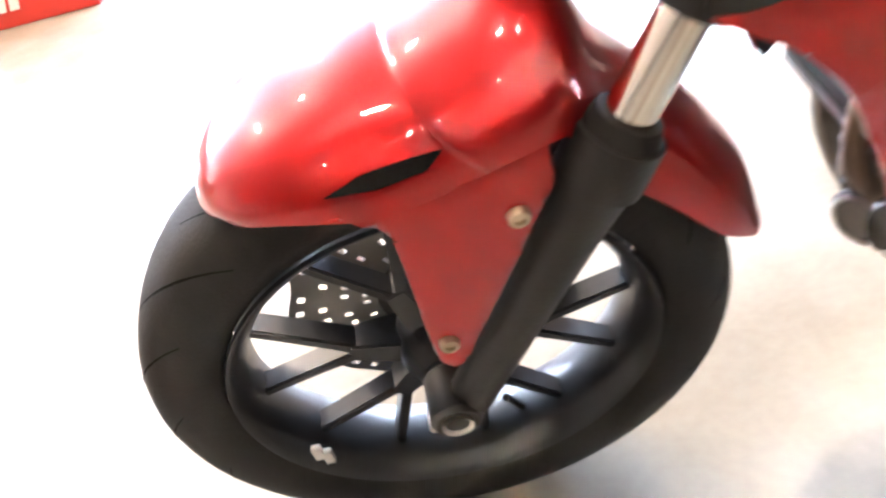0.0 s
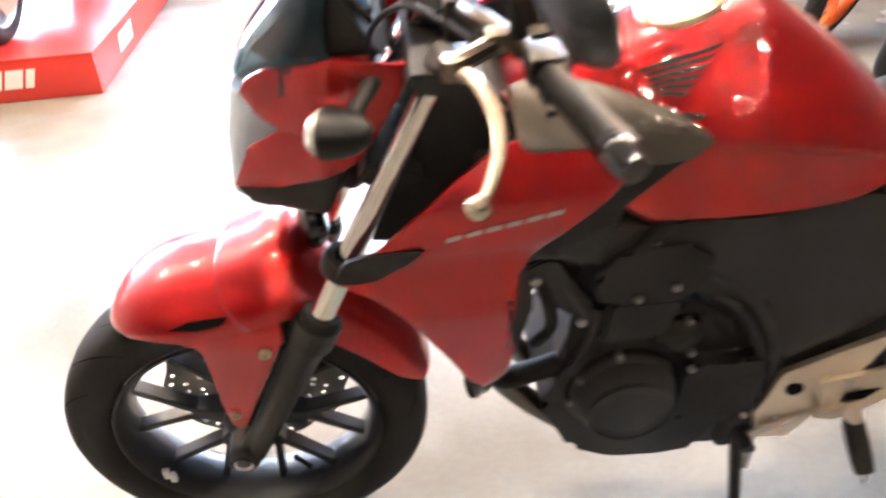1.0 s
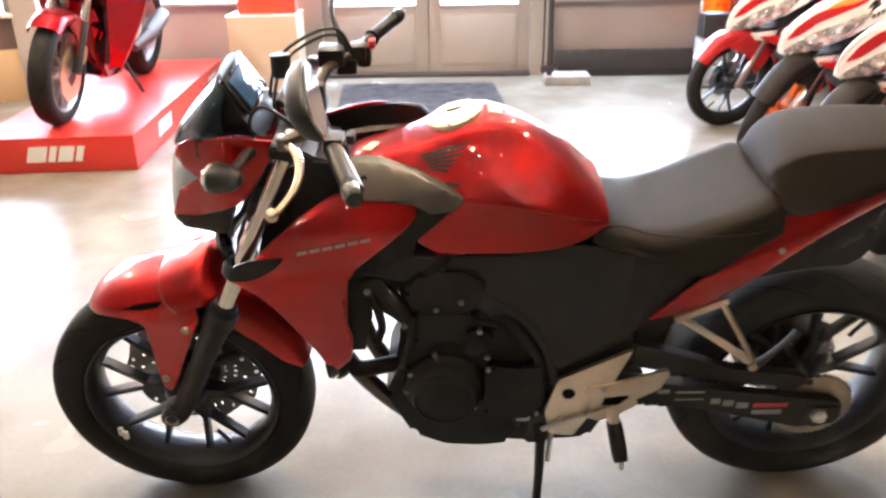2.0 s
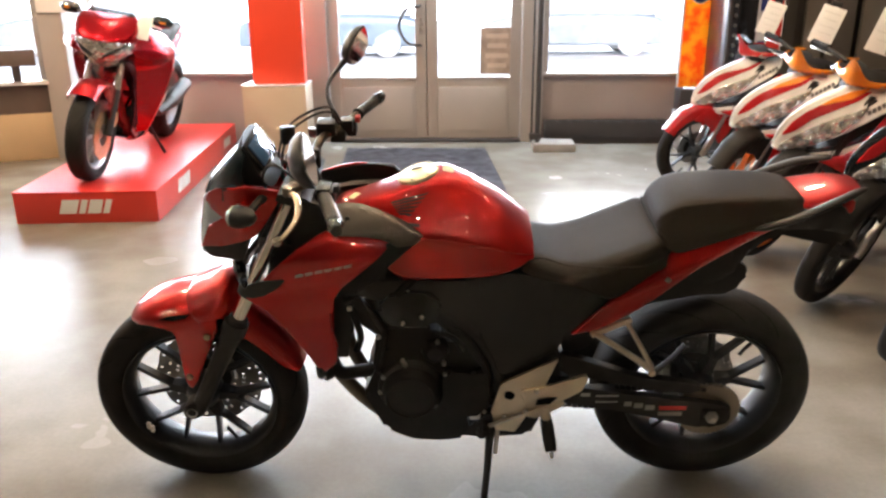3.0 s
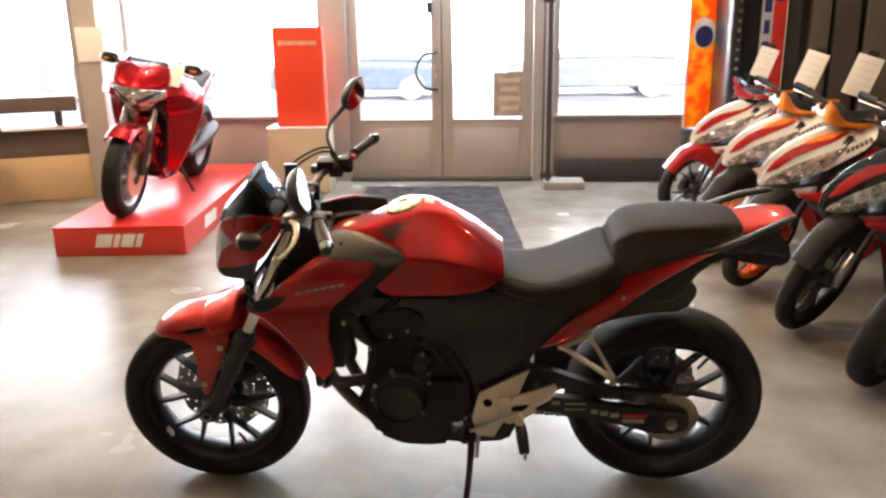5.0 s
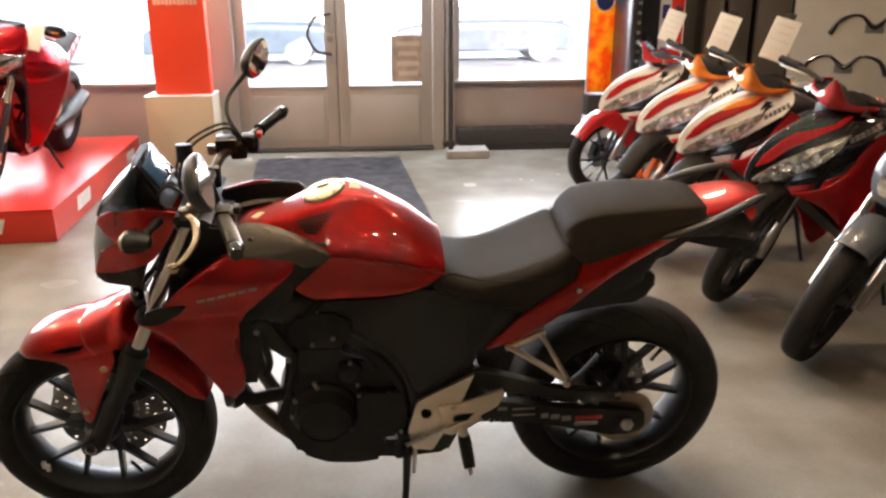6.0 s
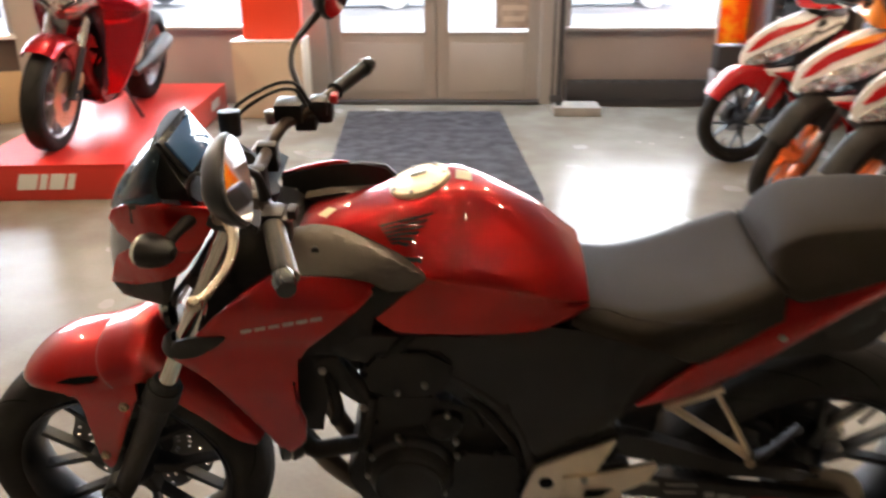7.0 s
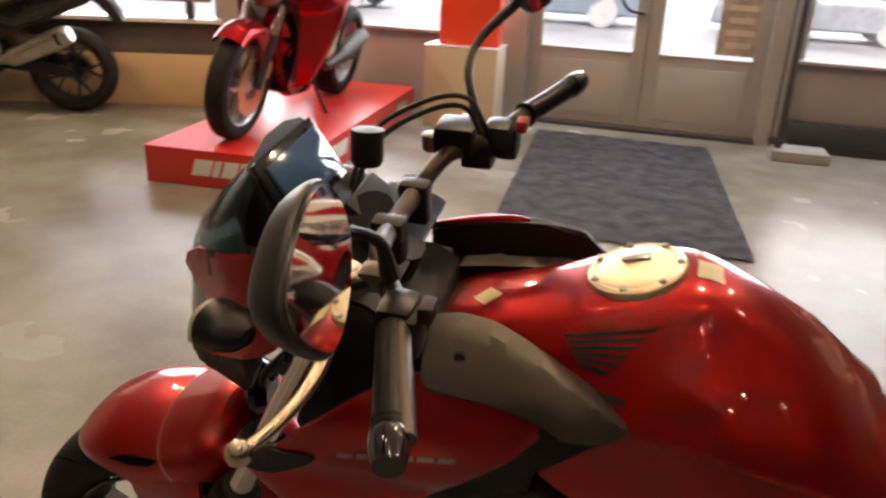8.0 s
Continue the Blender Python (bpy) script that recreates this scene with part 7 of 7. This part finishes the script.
def roadster(m, label, shell, steer, fork_mat, high_pipe=False):
    """A plain unfaired motorcycle with a headlamp shell."""
    b = thing("roadster", m, label, "motorcycle")
    ax0, ax1 = Vector((0.12, 0, 0.55)), Vector((0.32, 0, 0.95))
    S = Matrix.Translation(ax0) @ Matrix.Rotation(radians(steer), 4, (ax1 - ax0).normalized()) @ Matrix.Translation(-ax0)

    def turned(ob):
        ob.matrix_basis = S @ ob.matrix_basis
        return ob
    turned(wheel(b, "front_wheel", (0, 0, 0.295), 0.293, 0.10, 5, 190, 14, 0.04, 0.216, 1, 0.14, None, "", 0.018, True, 11))
    wheel(b, "rear_wheel", (1.38, 0, 0.30), 0.298, 0.14, 5, 215, 14, 0.055, 0.216, 1, 0.11, None, "", 0.02, True, 11)
    for s in (-1, 1):
        turned(part("fork_slider", tube(bmesh.new(), [(0.0, s * 0.085, 0.28), (0.13, s * 0.085, 0.56)], 0.024, 14, 2), fork_mat, b))
        turned(part("fork_tube", tube(bmesh.new(), [(0.125, s * 0.085, 0.55), (0.31, s * 0.085, 0.95)], 0.019, 14, 2), CHROME, b))
    rows = []
    for a in (120, 105, 90, 75, 50, 35):
        c, sn = math.cos(radians(a)), math.sin(radians(a))
        rows.append([(r * c, y, 0.295 + r * sn) for r, y in ((0.28, -0.07), (0.312, -0.066), (0.328, -0.04), (0.333, 0), (0.328, 0.04), (0.312, 0.066), (0.28, 0.07))])
    turned(part("front_mudguard", skin(bmesh.new(), rows, 3, 3, False, False, 0.004), shell, b))
    rows = [loop(x, [(0, zt), (w * 0.6, zt - 0.01), (w, (zt + zb) / 2 + 0.02), (w * 0.7, zb + 0.02), (0, zb)]) for x, zt, zb, w in ((0.03, 0.80, 0.70, 0.07), (0.07, 0.87, 0.66, 0.11), (0.18, 0.93, 0.67, 0.125), (0.28, 0.94, 0.74, 0.11))]
    hc = part("headlamp_shell", skin(bmesh.new(), rows, 4, 4, True), shell, b)
    turned(hc)
    part("headlamp", skin(bmesh.new(), [[(0.026, -0.05, 0.71), (0.018, 0, 0.71), (0.026, 0.05, 0.71)], [(0.024, -0.07, 0.75), (0.014, 0, 0.75), (0.024, 0.07, 0.75)], [(0.035, -0.055, 0.80), (0.026, 0, 0.80), (0.035, 0.055, 0.80)]], 3, 4, False, False, 0.006), REFLECTOR, hc)
    bar_set(b, 0.42, 1.0, 0.30, STEEL)
    rows = [loop(0.40, [(0, .88), (.06, .87), (.09, .83), (.09, .79), (0, .77)]), loop(0.55, [(0, .96), (.09, .95), (.13, .88), (.14, .79), (0, .76)]), loop(0.74, [(0, .94), (.09, .93), (.13, .87), (.13, .79), (0, .76)]), loop(0.88, [(0, .83), (.07, .82), (.10, .80), (.10, .77), (0, .75)])]
    part("fuel_tank", skin(bmesh.new(), rows, 4, 4, True), shell, b)
    rows = [loop(0.86, [(0, .80), (.08, .795), (.12, .78), (.11, .75), (0, .73)]), loop(1.05, [(0, .79), (.11, .785), (.15, .77), (.13, .73), (0, .71)]), loop(1.22, [(0, .85), (.10, .85), (.13, .83), (.11, .79), (0, .76)]), loop(1.55, [(0, .91), (.07, .91), (.09, .89), (.08, .87), (0, .85)])]
    part("seat", skin(bmesh.new(), rows, 4, 4, True), SEAT, b)
    pair("tail_cowl", [(0.95, 0.66), (1.20, 0.77), (1.58, 0.89), (1.70, 0.89), (1.58, 0.82), (1.25, 0.67), (1.05, 0.60)], lambda x, z: 0.12 - 0.06 * max(0, x - 1.2), 0.008, 0.04, 0.008, shell, b)
    part("plate_hanger", prism(bmesh.new(), rounded([(1.50, 0.84), (1.66, 0.86), (1.78, 0.66), (1.72, 0.64), (1.62, 0.78)], 0.1, 1), -0.05, 0.05, 0.006), BLACK, b)
    part("engine", prism(bmesh.new(), rounded([(0.42, 0.36), (0.46, 0.22), (0.85, 0.22), (0.92, 0.40), (0.86, 0.60), (0.62, 0.72), (0.46, 0.66)], 0.15, 2), -0.14, 0.14, 0.02), ENGINE, b)
    part("generator_cover", lathe(bmesh.new(), [(0.0, -0.04), (0.06, -0.038), (0.075, -0.02), (0.08, 0.0)], 26, Matrix.Translation((0.62, -0.135, 0.38))), mat("cast_grey", (0.22, 0.21, 0.21), 0.4, 0.8), b)
    for s in (-1, 1):
        part("swingarm", prism(bmesh.new(), rounded([(0.86, 0.43), (1.1, 0.40), (1.43, 0.33), (1.43, 0.27), (1.1, 0.31), (0.86, 0.34)], 0.12, 2), s * 0.13, s * 0.10, 0.006), BLACK if high_pipe else mat("cast_grey", (0.22, 0.21, 0.21)), b)
        part("footrest_plate", prism(bmesh.new(), rounded([(0.84, 0.30), (0.86, 0.46), (0.98, 0.52), (0.97, 0.36)], 0.15, 1), s * 0.15, s * 0.14, 0.003), ALU, b)
    if high_pipe:
        can = part("silencer", tube(bmesh.new(), [(0.86, -0.12, 0.36), (1.02, -0.16, 0.40), (1.08, -0.175, 0.425), (1.40, -0.19, 0.565), (1.47, -0.192, 0.595)], [0.02, 0.032, 0.058, 0.060, 0.046], 18, 3, 1.15), STEEL, b, "brushed steel silencer beside the rear wheel")
        part("heat_shield", tube(bmesh.new(), [(1.10, -0.226, 0.455), (1.24, -0.235, 0.52), (1.36, -0.24, 0.57)], [0.020, 0.026, 0.020], 12, 3, 0.4), BRONZE, can)
        part("silencer_band", tube(bmesh.new(), [(1.385, -0.189, 0.558), (1.410, -0.190, 0.569)], 0.064, 18, 1), BLACK, can)
        part("under_tail", prism(bmesh.new(), rounded([(0.88, 0.72), (1.20, 0.76), (1.62, 0.86), (1.60, 0.79), (1.30, 0.66), (1.12, 0.60), (0.90, 0.48)], 0.1, 1), -0.10, 0.10, 0.01), BLACK, b)
    else:
        part("silencer", tube(bmesh.new(), [(0.80, 0.06, 0.22), (1.0, 0.14, 0.28), (1.04, 0.15, 0.30), (1.46, 0.165, 0.46)], [0.02, 0.03, 0.05, 0.05], 16, 3), STEEL, b)
    part("side_stand", tube(bmesh.new(), [(0.80, -0.10, 0.26), (0.81, -0.16, 0.14), (0.82, -0.215, 0.04)], 0.011, 10, 3), BLACK, b)
    return b


SLATE = mat("slate_grey_paint", (0.12, 0.13, 0.15), 0.3, 0.3, 0.8, 0.05, 4, 200, 0.0)
roadster(pose(2.46, 0.74, 0, 0, 0, 9.0) @ pose(0, 0, 0, 6.0, 0, 0), "slate-grey roadster with silver fork at the end of the row", SLATE, 33, STEEL)
roadster(pose(-4.72, 3.38, 0, 0, 0, 20.0) @ pose(0, 0, 0, 7.0, 0, 0), "black roadster standing by the slanting shop window", GLOSSBLACK, 0, BLACK, True)

# ---- by the east wall: banner, drinks machine, poster ----
ban = thing("banner_stand", pose(2.72, 4.92, 0), "narrow upright orange and white printed banner on a dark foot", "banner")
part("foot", box(bmesh.new(), (0, 0, 0.16), (0.26, 0.20, 0.32), None, 0.01), mat("pale_grey_foot", (0.4, 0.4, 0.42), 0.5), ban)
part("base_box", box(bmesh.new(), (0.0, -0.01, 0.42), (0.25, 0.18, 0.18), None, 0.01), DARKMETAL, ban)


def print_mat():
    m = bpy.data.materials.new("citrus_print")
    m.use_nodes = True
    n, link = m.node_tree.nodes, m.node_tree.links.new
    p = n["Principled BSDF"]
    tc, v = n.new("ShaderNodeTexCoord"), n.new("ShaderNodeTexNoise")
    v.inputs["Scale"].default_value = 9.0
    link(tc.outputs["Object"], v.inputs["Vector"])
    r = n.new("ShaderNodeValToRGB")
    r.color_ramp.elements[0].position, r.color_ramp.elements[0].color = 0.42, (0.88, 0.16, 0.01, 1)
    r.color_ramp.elements[1].position, r.color_ramp.elements[1].color = 0.60, (0.92, 0.52, 0.03, 1)
    link(v.outputs["Fac"], r.inputs["Fac"])
    link(r.outputs["Color"], p.inputs["Base Color"])
    p.inputs["Roughness"].default_value = 0.35
    tr, mx = n.new("ShaderNodeBsdfTranslucent"), n.new("ShaderNodeMixShader")
    link(r.outputs["Color"], tr.inputs["Color"])
    mx.inputs[0].default_value = 0.5
    link(p.outputs[0], mx.inputs[1])
    link(tr.outputs[0], mx.inputs[2])
    link(mx.outputs[0], n["Material Output"].inputs[0])
    return m


part("pale_edge", box(bmesh.new(), (-0.128, 0, 1.22), (0.016, 0.014, 1.40), None, 0.003), WHITE, ban)
part("printed_face", box(bmesh.new(), (0.0, 0, 1.22), (0.24, 0.012, 1.40), None, 0.004), print_mat(), ban, "orange printed face")
bm = bmesh.new()
lathe(bm, [(0.0, -0.004), (0.095, -0.004), (0.10, 0.0)], 30, Matrix.Translation((0.0, -0.008, 1.33)) @ Matrix.Diagonal((1, 1, 1.3, 1)))
part("round_mark", bm, WHITE, ban)
bm = bmesh.new()
lathe(bm, [(0.0, -0.004), (0.072, -0.004), (0.076, 0.0)], 30, Matrix.Translation((0.0, -0.013, 1.30)) @ Matrix.Diagonal((1, 1, 1.2, 1)))
part("round_mark", bm, mat("mark_blue", (0.02, 0.03, 0.16), 0.4), ban)
vm = thing("drinks_machine", pose(3.42, 4.72, 0), "tall dark drinks machine with pale and red upright stripes", "vending machine")
part("cabinet", box(bmesh.new(), (-0.385, 0.1, 1.0), (0.45, 0.70, 2.0), None, 0.02), mat("machine_dark", (0.015, 0.015, 0.018), 0.3, 0, 0.4), vm)
part("pale_stripe", box(bmesh.new(), (-0.330, -0.252, 1.15), (0.090, 0.006, 1.6), None, 0.002), mat("machine_pale", (0.55, 0.54, 0.56), 0.4), vm)
part("red_stripe", box(bmesh.new(), (-0.233, -0.252, 1.15), (0.104, 0.006, 1.6), None, 0.002), mat("machine_red", (0.62, 0.03, 0.02), 0.4), vm)
part("edge_strip", box(bmesh.new(), (-0.176, -0.252, 1.15), (0.008, 0.006, 1.6), None, 0.002), WHITE, vm)
for i in range(7):
    part("word_bar", box(bmesh.new(), (-0.330, -0.257, 0.55 + 0.165 * i), (0.058 - 0.012 * (i % 2), 0.004, 0.105), None, 0.002), mat("mark_blue", (0.02, 0.03, 0.16)), vm)
part("round_mark", lathe(bmesh.new(), [(0.0, -0.004), (0.050, -0.004), (0.052, 0.0)], 30, Matrix.Translation((-0.233, -0.256, 1.62))), mat("mark_blue", (0.02, 0.03, 0.16)), vm)
part("door_edge", box(bmesh.new(), (-0.585, -0.255, 1.0), (0.03, 0.02, 1.96), None, 0.004), DARKMETAL, vm)
for i in range(16):
    bolt("stud_lamp", vm, (-0.545, -0.255, 0.45 + 0.075 * i), 0.014, 0.012, BOLT)
part("window_panel", box(bmesh.new(), (-0.452, -0.252, 1.15), (0.135, 0.006, 1.5), None, 0.002), GLOSSBLACK, vm)
BOARDS = ((3.42, 0.26, (0.13, 0.11, 0.09)), (3.70, 0.16, (0.24, 0.20, 0.16)), (3.92, 0.20, (0.15, 0.13, 0.11)), (4.22, 0.30, (0.22, 0.19, 0.155)), (4.50, 0.20, (0.30, 0.25, 0.20)), (4.74, 0.18, (0.16, 0.14, 0.12)))
for i, (x, w_, c) in enumerate(BOARDS):
    wb_ = thing("wall_board", pose(x, 4.99 - 0.02 * i, 0), "brown upright board against the dark wall", "board")
    part("board_face", box(bmesh.new(), (0, 0, 1.3), (w_, 0.05, 2.6), None, 0.006), mat("brown_board_%s" % "abcdef"[i], c, 0.6, 0, 0, 0.15, 2, 80, 0.1), wb_)
po = thing("poster_board", pose(4.38, 3.50, 0, 0, 0, -28), "pale poster board with dark line drawings of handlebars", "poster")
part("panel", box(bmesh.new(), (0, 0, 0.95), (1.30, 0.03, 1.5), None, 0.004), mat("poster_pale", (0.42, 0.38, 0.32), 0.5, 0, 0, 0.08, 2, 60, 0.02), po)
for i in range(3):
    z, x = 1.45 - 0.28 * i, -0.28 + 0.16 * (i % 2)
    part("line_drawing", tube(bmesh.new(), [(x - 0.28, -0.018, z - 0.10), (x - 0.22, -0.018, z), (x - 0.1, -0.018, z + 0.03), (x, -0.018, z - 0.05), (x + 0.1, -0.018, z + 0.03), (x + 0.22, -0.018, z), (x + 0.28, -0.018, z - 0.10)], [0.02, 0.014, 0.01, 0.018, 0.01, 0.014, 0.02], 8, 4), GLOSSBLACK, po)
    part("line_drawing", box(bmesh.new(), (x, -0.017, z - 0.06), (0.12, 0.006, 0.06), None, 0.002), mat("poster_grey", (0.12, 0.12, 0.12), 0.6), po)
for s in (-0.55, 0.55):
    part("foot", box(bmesh.new(), (s, 0, 0.10), (0.05, 0.30, 0.20), None, 0.006), DARKMETAL, po)

# ---- outside: parked cars and the far side of the street ----


def parked_car(m, paint, label):
    c = thing("parked_car", m, label, "car", "cars parked in the street")
    rows = []
    for x, zt, w in ((-2.05, 0.62, 0.70), (-1.9, 0.80, 0.80), (-1.0, 0.92, 0.86), (0.0, 0.95, 0.88), (1.2, 0.94, 0.87), (1.95, 0.86, 0.80), (2.1, 0.62, 0.72)):
        rows.append(loop(x, [(0, zt), (w * 0.8, zt - 0.01), (w, zt - 0.14), (w, 0.40), (w * 0.9, 0.24), (0, 0.22)]))
    part("body", skin(bmesh.new(), rows, 3, 3, True), paint, c)
    rows = [loop(x, [(0, zt), (w * 0.8, zt - 0.03), (w, 0.93), (w * 0.9, 0.88), (0, 0.86)]) for x, zt, w in ((-0.95, 0.94, 0.74), (-0.25, 1.38, 0.70), (0.5, 1.44, 0.70), (1.2, 1.36, 0.68), (1.85, 0.95, 0.70))]
    # glass and tyres are pale: the street's overexposure is put into their colour
    part("cabin", skin(bmesh.new(), rows, 3, 3, True), mat("car_glass_pale", (0.50, 0.55, 0.60), 0.1, 0, 0.5), c)
    for x in (-1.3, 1.3):
        for s in (-1, 1):
            part("car_wheel", lathe(bmesh.new(), [(0.0, -0.1), (0.2, -0.1), (0.31, -0.09), (0.32, 0), (0.31, 0.09), (0.0, 0.1)], 20, Matrix.Translation((x, s * 0.78, 0.32))), mat("washed_out_car_tyre", (0.45, 0.46, 0.48), 0.8), c)
    return c


CARGREY = mat("car_blue_grey", (0.20, 0.26, 0.33), 0.3, 0.2, 0.8)
CARPALE = mat("car_silver", (0.34, 0.38, 0.43), 0.3, 0.4, 0.8)
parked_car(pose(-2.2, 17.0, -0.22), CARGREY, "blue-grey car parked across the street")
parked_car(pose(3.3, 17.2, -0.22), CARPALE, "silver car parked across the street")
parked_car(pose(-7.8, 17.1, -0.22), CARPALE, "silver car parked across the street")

# glowing sheet added beyond the street for its overexposed distance
bd = bpy.data.materials.new("glowing_distance_sheet")
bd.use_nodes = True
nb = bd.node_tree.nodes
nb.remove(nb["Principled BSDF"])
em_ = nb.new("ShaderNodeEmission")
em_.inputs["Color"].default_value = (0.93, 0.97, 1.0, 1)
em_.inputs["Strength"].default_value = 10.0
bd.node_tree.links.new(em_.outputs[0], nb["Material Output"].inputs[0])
tagged(part("backdrop", box(bmesh.new(), (0, 34, 8.0), (120, 0.1, 17)), bd), "glowing white sheet added for the overexposed distance beyond the street", "", "", "structure")

# ---- ceiling spots ----
GLOW = bpy.data.materials.new("spot_glow")
GLOW.use_nodes = True
GLOW.node_tree.nodes["Principled BSDF"].inputs["Emission Color"].default_value = (1.0, 0.78, 0.5, 1)
GLOW.node_tree.nodes["Principled BSDF"].inputs["Emission Strength"].default_value = 100.0
for x, y in [(x, y) for x, y, watts in SPOTS] + FAR_SPOTS:
    sp = thing("ceiling_spot", pose(x, y, 3.3), "small round warm ceiling spot lamp", "lamp", "ceiling spots")
    part("rim_ring", lathe(bmesh.new(), [(0.036, 0.0), (0.036, -0.012), (0.060, -0.012), (0.066, 0.0)], 24, Matrix.Rotation(radians(90), 4, "X") @ Matrix.Diagonal((1, -1, 1, 1))), WHITE, sp)
    part("lamp_disc", lathe(bmesh.new(), [(0.0, 0.006), (0.030, 0.006)], 16, Matrix.Rotation(radians(-90), 4, "X")), GLOW, sp)
